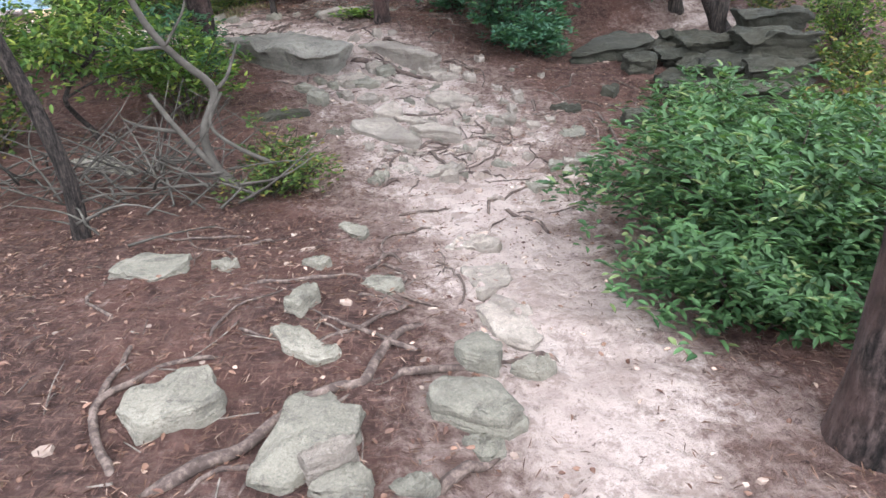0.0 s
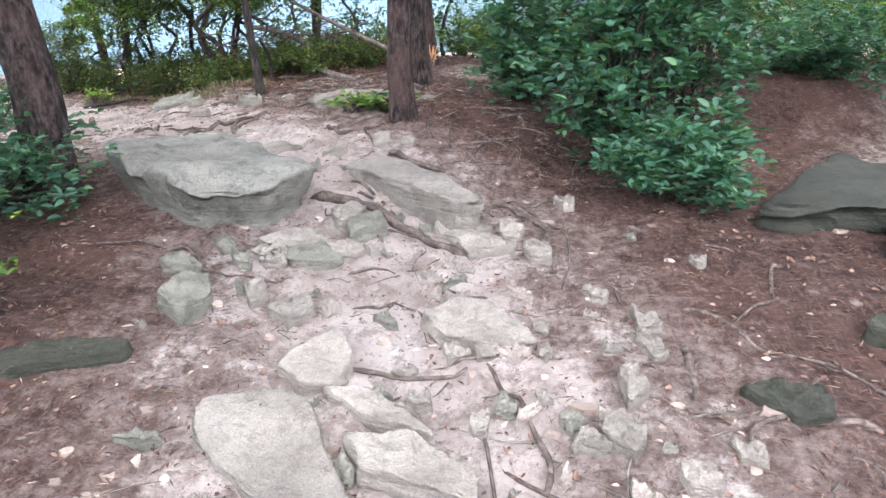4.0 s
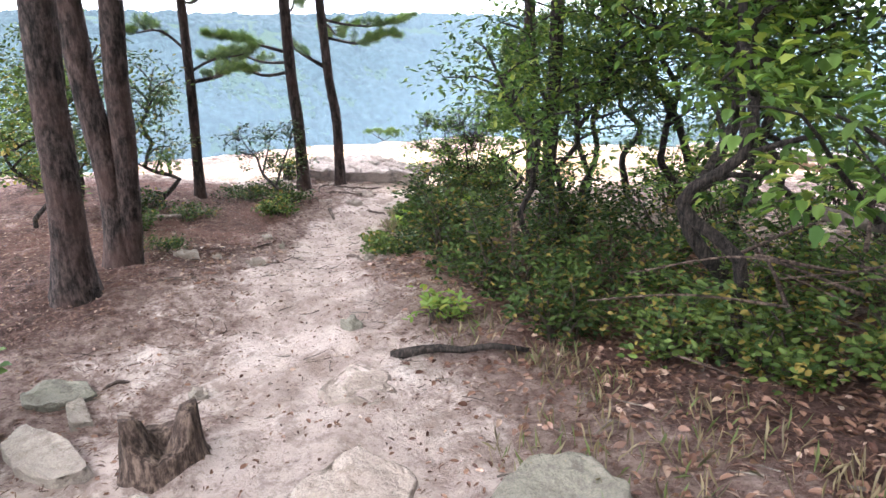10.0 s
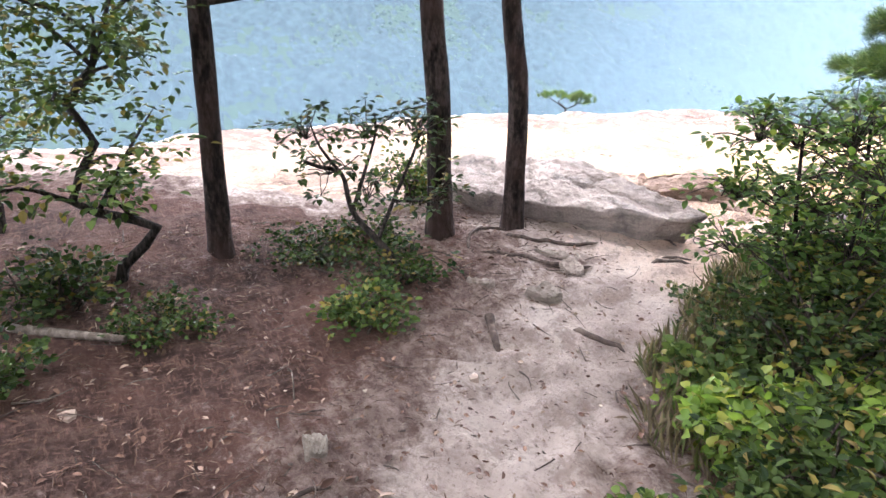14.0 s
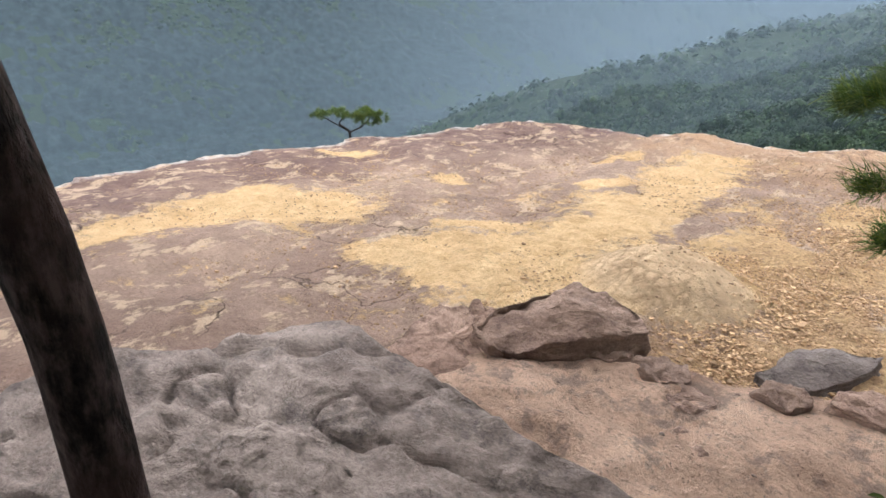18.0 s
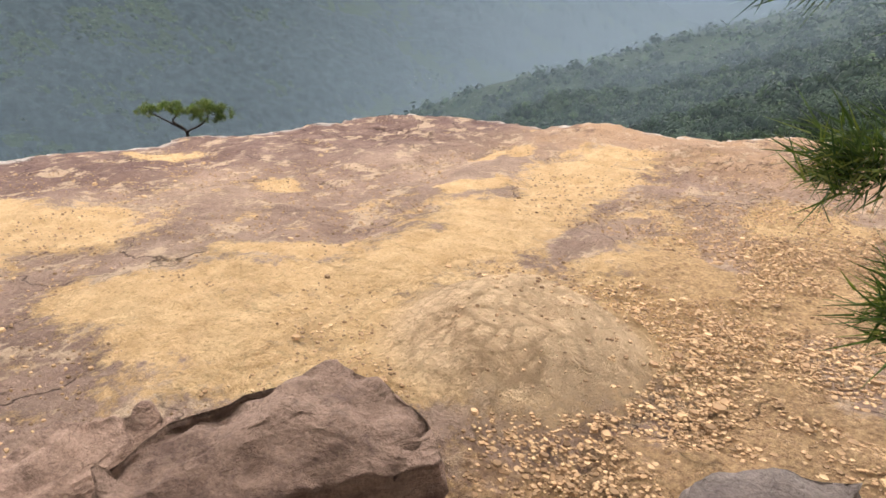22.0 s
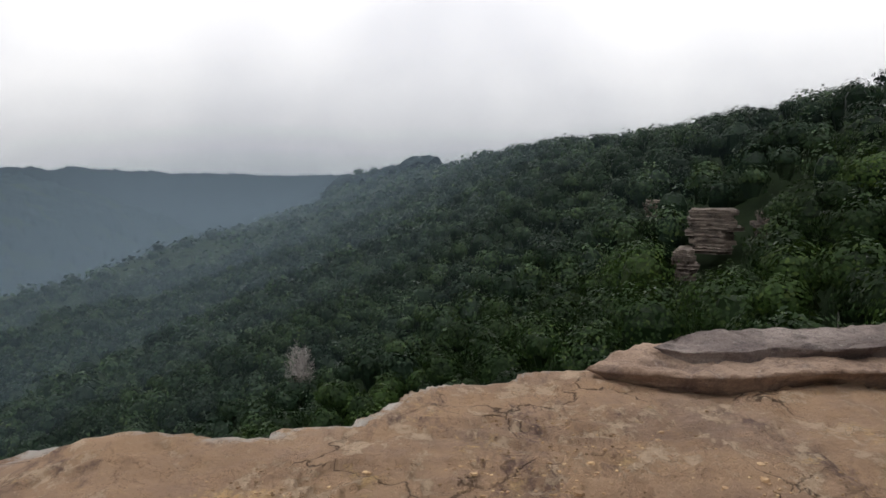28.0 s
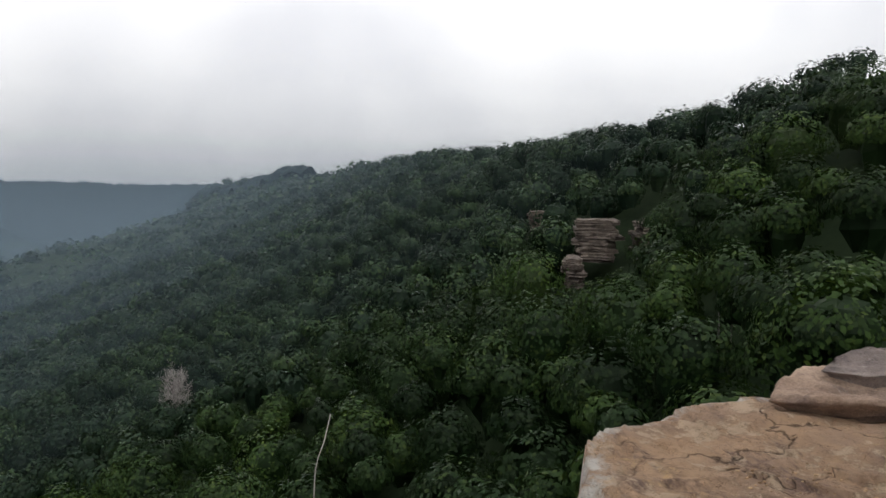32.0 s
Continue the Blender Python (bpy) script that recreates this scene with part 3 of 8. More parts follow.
def mesh_of(name, verts, faces, material=None, smooth=True, marks=None):
    """A mesh from an array of places and an array (or arrays) of equal-sided faces."""
    verts = np.ascontiguousarray(verts, dtype=np.float32)
    groups = faces if isinstance(faces, (list, tuple)) else [faces]
    groups = [np.asarray(g, dtype=np.int32) for g in groups if len(g)]
    me = bpy.data.meshes.new(name)
    me.vertices.add(len(verts))
    me.vertices.foreach_set("co", verts.ravel())
    loops = np.concatenate([g.ravel() for g in groups])
    sizes = np.concatenate([np.full(len(g), g.shape[1], np.int32) for g in groups])
    me.loops.add(len(loops))
    me.loops.foreach_set("vertex_index", loops)
    me.polygons.add(len(sizes))
    me.polygons.foreach_set("loop_start", np.concatenate([[0], np.cumsum(sizes)[:-1]]).astype(np.int32))
    me.polygons.foreach_set("use_smooth", np.full(len(sizes), smooth))
    for key, values in (marks or {}).items():
        at = me.attributes.new(key, "FLOAT", "POINT")
        at.data.foreach_set("value", np.asarray(values, np.float32))
    me.update(calc_edges=True)
    me.validate()
    if material:
        me.materials.append(material)
    return me


def part(name, me, parent=None, label=""):
    ob = new(name, me)
    if parent:
        ob.parent = parent
        ob.matrix_parent_inverse = parent.matrix_world.inverted() if parent.parent else Matrix.Translation(-parent.location)
    return tagged(ob, label)


def thing(name, at, label, category, group="", kind=""):
    ob = new(name)
    ob.location = at
    ob.empty_display_size = 0.1
    return tagged(ob, label, category, group, kind)


def grid_faces(n, m, wrap=False):
    """Quads of an n by m grid of places, row after row."""
    i, j = np.meshgrid(np.arange(n - 1), np.arange(m if wrap else m - 1), indexing="ij")
    k = (j + 1) % m
    return np.stack([i * m + j, i * m + k, (i + 1) * m + k, (i + 1) * m + j], -1).reshape(-1, 4)


def smooth_line(points, step):
    """Places along a soft curve through the points, about step apart."""
    p = np.asarray(points, float)
    if len(p) == 2:
        n = max(2, int(np.linalg.norm(p[1] - p[0]) / step) + 1)
        return p[0] + (p[1] - p[0]) * np.linspace(0, 1, n)[:, None]
    q = np.vstack([2 * p[0] - p[1], p, 2 * p[-1] - p[-2]])
    out = []
    for a, b, c, d in zip(q[:-3], q[1:-2], q[2:-1], q[3:]):
        n = max(2, int(np.linalg.norm(c - b) / step))
        t = np.linspace(0, 1, n, endpoint=False)[:, None]
        out.append(0.5 * (2 * b + (c - a) * t + (2 * a - 5 * b + 4 * c - d) * t**2 + (3 * b - a - 3 * c + d) * t**3))
    return np.vstack(out + [p[-1:]])


def tube(line, radii, sides=10, rough=0.0, seed=0.0, grain=9.0):
    """A round limb along a line of places."""
    line = np.asarray(line, float)
    n = len(line)
    radii = np.broadcast_to(np.asarray(radii, float), n)
    way = np.gradient(line, axis=0)
    way /= np.linalg.norm(way, axis=1)[:, None] + 1e-9
    up = np.where(np.abs(way[:, 2:3]) > 0.8, [[1.0, 0, 0]], [[0, 0, 1.0]])
    a = np.cross(way, up)
    a /= np.linalg.norm(a, axis=1)[:, None] + 1e-9
    for i in range(1, n):
        v = a[i - 1] - way[i] * (a[i - 1] @ way[i])
        a[i] = v / (np.linalg.norm(v) + 1e-9)
    b = np.cross(way, a)
    th = np.linspace(0, 2 * np.pi, sides, endpoint=False)
    r = np.repeat(radii[:, None], sides, 1)
    if rough:
        arc = np.concatenate([[0], np.cumsum(np.linalg.norm(np.diff(line, axis=0), axis=1))])
        r = r * (1 + rough * fbm(np.cos(th)[None] * 2.2 + seed, np.sin(th)[None] * 2.2, arc[:, None] * grain, 3))
    v = line[:, None] + r[..., None] * (np.cos(th)[None, :, None] * a[:, None] + np.sin(th)[None, :, None] * b[:, None])
    v = np.vstack([v.reshape(-1, 3), line[:1], line[-1:]])
    f = grid_faces(n, sides, True)
    j = np.arange(sides)
    caps = np.vstack([np.stack([np.full(sides, n * sides), (j + 1) % sides, j], -1),
                      np.stack([np.full(sides, n * sides + 1), (n - 1) * sides + j, (n - 1) * sides + (j + 1) % sides], -1)])
    return v, f, caps


def join(pieces):
    """Several (places, quads, triangles) as one."""
    vs, qs, ts, n = [], [], [], 0
    for v, q, t in pieces:
        vs.append(v)
        if len(q):
            qs.append(q + n)
        if len(t):
            ts.append(t + n)
        n += len(v)
    none4, none3 = np.zeros((0, 4), int), np.zeros((0, 3), int)
    return np.vstack(vs), np.vstack(qs) if qs else none4, np.vstack(ts) if ts else none3


def solid(name, pieces, material):
    v, q, t = join(pieces)
    return mesh_of(name, v, [q, t], material)


def leaves(at, way, length, width, fold=0.25, flat=0.7, seed=1):
    """Pointed leaves, two folded quads each, at places, growing along way."""
    g = np.random.default_rng(seed)
    n = len(at)
    way = way / (np.linalg.norm(way, axis=1)[:, None] + 1e-9)
    up = np.array([0, 0, 1.0]) * flat + g.normal(0, 1, (n, 3)) * (1 - flat) * 1.2
    side = np.cross(way, up)
    side /= np.linalg.norm(side, axis=1)[:, None] + 1e-9
    nor = np.cross(side, way)
    ln = (np.broadcast_to(length, n) * g.uniform(0.7, 1.2, n))[:, None]
    wd = (np.broadcast_to(width, n) * g.uniform(0.8, 1.15, n))[:, None]
    p0 = at
    tip = at + way * ln - nor * ln * 0.12
    l1, r1 = (at + way * ln * 0.3 + s * side * wd * 0.46 + nor * wd * fold for s in (1, -1))
    l2, r2 = (at + way * ln * 0.66 + s * side * wd * 0.40 + nor * wd * fold * 0.7 for s in (1, -1))
    v = np.stack([p0, l1, l2, tip, r2, r1], 1).reshape(-1, 3)
    k = np.arange(n)[:, None] * 6
    return v, np.vstack([k + [0, 1, 2, 3], k + [0, 3, 4, 5]]), np.zeros((0, 3), int)


def scatter_dirs(n, g):
    d = g.normal(0, 1, (n, 3))
    return d / np.linalg.norm(d, axis=1)[:, None]


# ---- lie of the land ----
LEVELS = np.array([
    (0, -3, .2), (0, 0, .13), (0, 2.5, -.08), (-.1, 4.7, -.33), (.9, 4.5, -.3), (-.2, 6.2, -.42), (1.4, 7.2, -.3), (-.9, 7.6, -.27),
    (.7, 8.5, -.2), (-1.7, 8.4, -.12), (1.1, 9.2, -.08), (2.2, 10, -.12), (-1.5, 9.8, .12), (-.8, 10.6, .27), (-2.4, 10.8, .1),
    (-1.2, 11.7, .3), (-3, 12.2, .2), (-1.6, 13.5, .33), (-4.7, 11.4, -.1), (-7, 11.9, -.35), (-5.9, 13.4, -.12), (-8.1, 11.7, -.22),
    (-8.9, 13.7, -.48), (-11, 13.6, -.25), (-9.7, 14.9, -.58), (-10.4, 14.7, -.44), (-10.8, 15.8, -.5), (-9.2, 16.2, -.5)])
MORE_LEVELS = np.array([(-10.6, 15.3, -.43), (-8.7, 12.1, -.2), (-10.3, 17.5, -.64), (-9.5, 17.3, -.6), (-11.1, 16.1, -.44), (-10.35, 16.3, -.4), (-10.0, 16.7, -.46), (-10.75, 15.95, -.41), (2.5, 14, .45), (-4, 6, -.35), (4.5, 6, -.25)])
LEVELS = np.vstack([LEVELS, MORE_LEVELS])


def base_level(x, y):
    """Lie of the soil: a soft blend of the levels along the trail."""
    x, y = np.asarray(x, float), np.asarray(y, float)
    num, den = 0.0, 0.0
    for a, b, c in LEVELS:
        d2 = (x - a) ** 2 + (y - b) ** 2
        w = np.exp(-d2 / 1.1) + 0.12 / (1 + d2) ** 2
        num, den = num + w * c, den + w
    return num / den


def soil_level(x, y):
    """Height of the soil with its hummocks, worn steps and lumps."""
    x, y = np.asarray(x, float), np.asarray(y, float)
    worn = np.clip(trail_mask(x, y) * 1.8, 0, 1)
    z = base_level(x, y) + 0.045 * fbm(x * 1.3, y * 1.3, 0, 3) * (1 - 0.4 * worn) - 0.03 * worn
    bed = fbm(x * 0.9 + 0.25 * vnoise(x * 3.1, y * 3.1, 8), y * 0.9, 7, 3) * 5.0
    cut = bed - np.floor(bed)
    z = z + 0.048 * worn * (np.clip(cut * 5, 0, 1) - cut)
    lump = 1 - np.abs(vnoise(x * 3.7, y * 3.7, 21)) * 2
    return z + 0.016 * lump + 0.013 * vnoise(x * 8.3, y * 8.3, 12)


RIM = [(-14, 0), (-14.6, 8), (-15.3, 12), (-15.8, 15), (-16, 16.4), (-16.2, 18.5), (-16, 19.9), (-15.5, 21.5), (-15, 22.75), (-14, 23.05),
       (-13.3, 23.2), (-13, 23.4), (-12, 23.35), (-11.5, 23.5), (-11.15, 24), (-10.8, 24.3), (-10.3, 24.45), (-9.8, 24.5), (-8, 24.8),
       (-5, 24.6), (0, 25), (6, 27), (14, 30), (40, 34), (40, -30), (-20, -30)]
ROCK_EDGE = [(-17, 11.4), (-13.2, 13.5), (-12.05, 14.8), (-11.5, 16.2), (-11.3, 17.2), (-10.98, 17.95), (-10.1, 18.1), (-9.2, 18.9), (-8.2, 21.0), (-5, 22.6), (0, 23.4), (6, 25.5),
             (6, 30), (-18, 30), (-19, 14)]


def inside(poly, x, y):
    """Distance to a closed outline: positive within it."""
    x, y = np.asarray(x, float), np.asarray(y, float)
    best, odd = np.full(x.shape, 1e9), np.zeros(x.shape, bool)
    for (ax, ay), (bx, by) in zip(poly, poly[1:] + poly[:1]):
        ex, ey = bx - ax, by - ay
        t = np.clip(((x - ax) * ex + (y - ay) * ey) / (ex * ex + ey * ey), 0, 1)
        best = np.minimum(best, np.hypot(x - ax - t * ex, y - ay - t * ey))
        cross = (ay > y) != (by > y)
        odd ^= cross & (x < ax + (y - ay) * ex / (ey if abs(ey) > 1e-9 else 1e-9))
    return np.where(odd, best, -best)


def rock_level(x, y):
    """Height of the bare overlook rock, a low dome."""
    x, y = np.asarray(x, float), np.asarray(y, float)
    z = -0.69 - 0.055 * np.maximum(-11 - x, 0) + 0.028 * np.maximum(-13 - x, 0) - 0.04 * (y - 19.4)
    z = z + 0.05 * fbm(x * 0.5, y * 0.5, 3.0, 3)
    m = ((x + 10.93) / 0.42) ** 2 + ((y - 18.88) / 0.4) ** 2
    return z + 0.2 * np.exp(-m * m)


TRAIL = [(0.85, -3), (0.7, 1.0), (0.64, 2.8), (0.45, 4.1), (0.2, 5.6), (-0.15, 7.2), (-0.6, 8.5), (-1.3, 9.3), (-2.0, 10.1), (-3.1, 10.6),
         (-4.3, 11.4), (-5.9, 12.25), (-7.4, 13.1), (-8.4, 14.0), (-9.3, 15.0), (-9.7, 16.2), (-10.2, 17.3)]
WIDTHS = [.75, .6, .65, .85, 1.15, 1.25, 1.1, .95, 1.0, 1.25, 1.2, 1.0, .75, .65, .7, .8, .8]


def trail_mask(x, y):
    """One along the worn sand of the trail, falling to nothing on the needle duff."""
    x, y = np.asarray(x, float), np.asarray(y, float)
    best = np.full(x.shape, -1.0)
    for (a, b), wa, wb in zip(zip(TRAIL, TRAIL[1:]), WIDTHS, WIDTHS[1:]):
        ex, ey = b[0] - a[0], b[1] - a[1]
        t = np.clip(((x - a[0]) * ex + (y - a[1]) * ey) / (ex * ex + ey * ey), 0, 1)
        d = np.hypot(x - a[0] - t * ex, y - a[1] - t * ey)
        best = np.maximum(best, 1 - d / ((wa + (wb - wa) * t) * 1.5))
    return np.clip(best, 0, 1)


CREST = [(-200, 30), (0, 34), (65, 36), (150, 30), (300, 28), (500, 10), (700, -30), (860, -85), (930, -60), (1000, 100), (1300, 500), (5000, 3000)]


BROW = ((-75, 16, 70), (-50, 12, 75), (-36.5, 7.9, 85), (-32.4, 6.5, 95), (-28.7, 5.9, 110), (-23.8, 4.9, 130), (-18.1, 3.95, 170), (-11.5, 3.6, 230), (-6.2, 2.6, 300), (-2.6, 1.5, 420), (1.1, 1.55, 520),
        (5, 1.0, 520), (6.5, -0.15, 480), (7.9, -1.4, 430), (12.2, -2.6, 380), (18.9, -4.2, 330), (23.5, -5.7, 290), (26.7, -6.9, 260), (31.4, -7.7, 270), (36, -9.1, 295), (42, -11.4, 320), (50, -15, 340), (70, -20, 340))


def brow_level(x, y):
    """Brow of the near hill round the overlook, from bearing, rise in degrees and distance: its height, and how near it is."""
    dx, dy = x + 11.2, y - 20
    r, a = np.hypot(dx, dy), np.degrees(np.arctan2(-dx, dy))
    k = np.array(BROW)
    rise, far = np.interp(a, k[:, 0], k[:, 1]), np.interp(a, k[:, 0], k[:, 2])
    return 0.44 + np.tan(np.radians(rise)) * np.minimum(r, far) - 0.45 * np.maximum(r - far, 0), np.minimum(r / far, 1)


def canopy_level(x, y):
    """Height of the treetops on the wooded slopes below and beyond the overlook."""
    x, y = np.asarray(x, float), np.asarray(y, float)
    cx = np.interp(y, [c[0] for c in CREST], [c[1] for c in CREST])
    s = cx - x
    top = np.interp(y, [0, 40, 100, 300, 900, 1500], [9, 12, 12, 13, 20, 20])
    fall = np.interp(y, [100, 300, 600], [0.6, 0.35, 0.25])
    knee = np.interp(y, [100, 300, 600], [45, 60, 75])
    z = np.where(s < 0, top + 0.02 * np.minimum(-s, 200), top - fall * np.minimum(s, knee) - 0.4 * np.maximum(s - knee, 0))
    brow, reach = brow_level(x, y)
    z = np.where(y > 22, np.minimum(z + (brow - z) * np.clip((reach - 0.5) / 0.5, 0, 1) ** 2, brow), z)
    floor = -150.0
    z = np.maximum(z, floor)
    wall = np.interp(y, [-800, 400, 1200, 2400, 3200], [-1100, -980, -900, -700, -200])
    w = np.clip((wall + 420 - x) / 420, 0, 1)
    zw = floor + (24 - floor) * (1 - (1 - w) ** 1.5) * np.where(w > 0, 1, 0)
    w2 = np.clip((y - 2500) / 700, 0, 1)
    zw = np.maximum(zw, floor + (18 - floor) * w2)
    ridge = 10 * fbm(x * 0.004, y * 0.004, 5, 4) * np.clip((np.hypot(x, y) - 500) / 500, 0, 1)
    return np.maximum(z, zw) + ridge


# ---- the setting ----
SAND_SPOTS = ((3.6, 10.9, .7, .75), (4.4, 11.6, .8, .7), (-.5, 13.7, .6, .7), (-.6, 13.1, .4, .6), (.3, 14.3, .7, .6), (-10.4, 15.95, .55, .85), (-10.9, 15.75, .4, .7), (-11.2, 15.2, .4, .5), (.9, 6.4, .5, .6), (-3.4, 11.2, .5, .55), (-5.6, 11.1, .9, .75), (-6.8, 11.6, .8, .6), (-4.5, 10.8, .8, .75), (-7.6, 12.3, .6, .5))


def build_soil():
    xs = np.concatenate([np.arange(-20, -12.05, 0.14), np.arange(-12, 3.58, 0.036), np.arange(3.6, 12.1, 0.12)])
    ys = np.concatenate([np.arange(-6, -0.55, 0.14), np.arange(-0.5, 17.88, 0.036), np.arange(17.9, 27.1, 0.14)])
    x, y = np.meshgrid(xs, ys, indexing="ij")
    sand = trail_mask(x, y)
    z = soil_level(x, y)
    crumb = fbm(x * 17, y * 17, 5, 2)
    z = z + 0.016 * crumb + 0.012 * np.clip(np.abs(vnoise(x * 6.1, y * 6.1, 3)) - 0.3, 0, 1) * (1 - sand)
    for cx, cy, wide, much in SAND_SPOTS:
        sand = np.maximum(sand, much * np.exp(-((x - cx) ** 2 + (y - cy) ** 2) / wide**2))
    rock = inside(ROCK_EDGE, x, y)
    low = rock_level(x, y)
    wob = rock + 0.25 * fbm(x * 1.7, y * 1.7, 4, 3)
    z = np.where(wob > -0.25, z + (np.minimum(z, low - 0.02) - z) * np.clip((wob + 0.25) / 0.4, 0, 1), z)
    z = z - 0.35 * np.clip(wob / 0.5, 0, 1)
    rim = inside(RIM, x, y)
    z = z - 9 * np.clip(-rim / 2.0, 0, 1) - 0.5 * np.clip(-(rim - 0.8), 0, 1)
    sand = np.maximum(sand * 1.25, np.clip((wob + 0.9) / 0.8, 0, 1) * np.where((y > 14.5) | (x < -11.8), 1, 0))
    v = np.stack([x, y, z], -1).reshape(-1, 3)
    me = mesh_of("ground", v, grid_faces(len(xs), len(ys)), SOIL, True, {"sand": sand.ravel(), "tan": np.clip((y.ravel() - 15.8) / 1.2, 0, 1)})
    return tagged(new("ground", me), "reddish needle duff and pale worn trail sand", "ground", kind="structure")


ground = build_soil()

SAND_STROKES = (((-12.1, 22.3), (-11.95, 21.4), (-11.75, 20.6), (-11.85, 20.0), .3), ((-11.85, 20.2), (-11.8, 19.6), (-11.9, 19.0), .52), ((-11.9, 19.2), (-11.5, 18.6), (-11.8, 18.2), .5), ((-12.0, 18.9), (-12.4, 18.6), (-12.6, 18.1), .3),
                ((-12.7, 18.9), (-12.4, 19.1), .2), ((-14.5, 17.1), (-14.3, 17.9), (-13.8, 18.6), .36), ((-12.97, 21.45), (-13.05, 21.75), (-12.8, 21.95), (-12.75, 21.7), .1), ((-13.85, 20.1), (-13.65, 20.0), .18),
                ((-15.3, 19.95), (-15.2, 20.2), .18), ((-12.45, 20.5), (-12.3, 20.9), .15), ((-10.9, 18.9), (-10.5, 19.3), (-10.6, 20.1), (-10.5, 21.2), .5), ((-11.2, 18.4), (-10.9, 18.6), .36))


BARE_STROKES = (((-10.9, 21.6), (-10.85, 20.9), (-10.55, 20.2), .13), ((-9.95, 19.6), (-9.8, 19.3), .16), ((-9.7, 20.0), (-9.3, 19.7), .14), ((-11.3, 20.35), (-11.25, 20.0), .1))


def stroke_mask(x, y, strokes):
    """One along each stroke, falling off across its width."""
    out = np.zeros(x.shape)
    for *line, wide in strokes:
        for (ax, ay), (bx, by) in zip(line, line[1:]):
            t = np.clip(((x - ax) * (bx - ax) + (y - ay) * (by - ay)) / ((bx - ax) ** 2 + (by - ay) ** 2), 0, 1)
            out = np.maximum(out, np.exp(-((x - ax - t * (bx - ax)) ** 2 + (y - ay - t * (by - ay)) ** 2) / wide**2))
    return out


def build_slab():
    xs = np.concatenate([np.arange(-17.4, -11.72, 0.05), np.arange(-11.7, -10.205, 0.012), np.arange(-10.2, -6.02, 0.05), np.arange(-6.0, 7.0, 0.16)])
    ys = np.concatenate([np.arange(12.4, 18.08, 0.05), np.arange(18.1, 19.695, 0.012), np.arange(19.7, 27.6, 0.05)])
    x, y = np.meshgrid(xs, ys, indexing="ij")
    z = rock_level(x, y)
    f = fbm(x * 1.6, y * 1.6, 9, 4)
    z = z + 0.075 * (np.round(f * 7) / 7 * 0.8 + f * 0.2)
    z = z + 0.09 * np.exp(-(((x + 12.6) / 0.8) ** 2) - ((y - 23.2) / 0.5) ** 2) + 0.07 * np.exp(-(((x + 14) / 1.5) ** 2) - ((y - 22.2) / 1.0) ** 2)
    z = z + 0.02 * fbm(x * 5, y * 5, 2, 4)
    ledge = fbm(x * 0.7 + y * 0.25, y * 1.5 - x * 0.3, 14, 4)
    z = z + 0.17 * (np.round(ledge * 5) / 5 - ledge * 0.8) * np.clip((y - 20.8) / 1.2, 0.15, 1)
    dome = np.exp(-(((x + 10.93) / 0.5) ** 2 + ((y - 18.88) / 0.48) ** 2))
    i0, i1 = np.searchsorted(xs, [-11.7, -10.2])
    j0, j1 = np.searchsorted(ys, [18.1, 19.7])
    px, py = x[i0:i1, j0:j1], y[i0:i1, j0:j1]
    px, py = px + 0.03 * vnoise(px * 9, py * 9, 3), py + 0.03 * vnoise(px * 9, py * 9, 6)
    cell, second = np.full(px.shape, 9.0), np.full(px.shape, 9.0)
    g = np.random.default_rng(3)
    for cx, cy in zip(g.uniform(-11.75, -10.15, 480), g.uniform(18.05, 19.75, 480)):
        d = np.hypot(px - cx, py - cy)
        second = np.minimum(second, np.maximum(cell, d))
        cell = np.minimum(cell, d)
    seam = np.zeros(x.shape)
    seam[i0:i1, j0:j1] = np.exp(-((second - cell) / 0.015) ** 2) * np.clip(0.85 + 0.6 * vnoise(px * 5, py * 5, 9), 0.2, 1)
    seam = seam * np.clip(dome * 2.2 - 0.5, 0, 1)
    z = z - 0.008 * seam + 0.006 * dome * fbm(x * 11, y * 11, 4, 2)
    rim = inside(RIM, x, y) + 0.22 * fbm(x * 1.4, y * 1.4, 6, 4)
    shelf = np.round(3 * np.clip(0.3 - rim, 0, 1) + 0.7 * fbm(x * 2.3, y * 2.3, 16, 4)) / 3
    z = z - 0.05 * np.clip(shelf, 0, 1) * (rim < 0.5) - np.where(rim < 0, np.minimum(-rim * 7, 7), 0)
    out = inside(ROCK_EDGE, x, y)
    z = z - 0.25 * np.clip(-out - 0.5, 0, 3)
    wx, wy = x + 0.3 * fbm(x * 1.3, y * 1.3, 21, 4), y + 0.3 * fbm(x * 1.1, y * 1.1, 31, 4)
    sand = 0.85 * stroke_mask(wx, wy, SAND_STROKES)
    bare = stroke_mask(x + 0.1 * fbm(x * 3, y * 3, 2, 3), y + 0.1 * fbm(x * 3, y * 3, 5, 3), BARE_STROKES)
    sand = sand + 0.3 * fbm(x * 2.6, y * 2.6, 41, 5) + 0.12 - 1.2 * bare
    scree = np.exp(-(((x + 10.0) / 1.0) ** 4) - ((y - 19.3) / 1.7) ** 4) * (1 - np.clip(dome * 2.5, 0, 1)) - bare
    crust = np.clip((2.0 - rim) / 1.0, 0, 1) * np.clip((-13.0 - x) / 0.6, 0, 1)
    v = np.stack([x, y, z], -1).reshape(-1, 3)
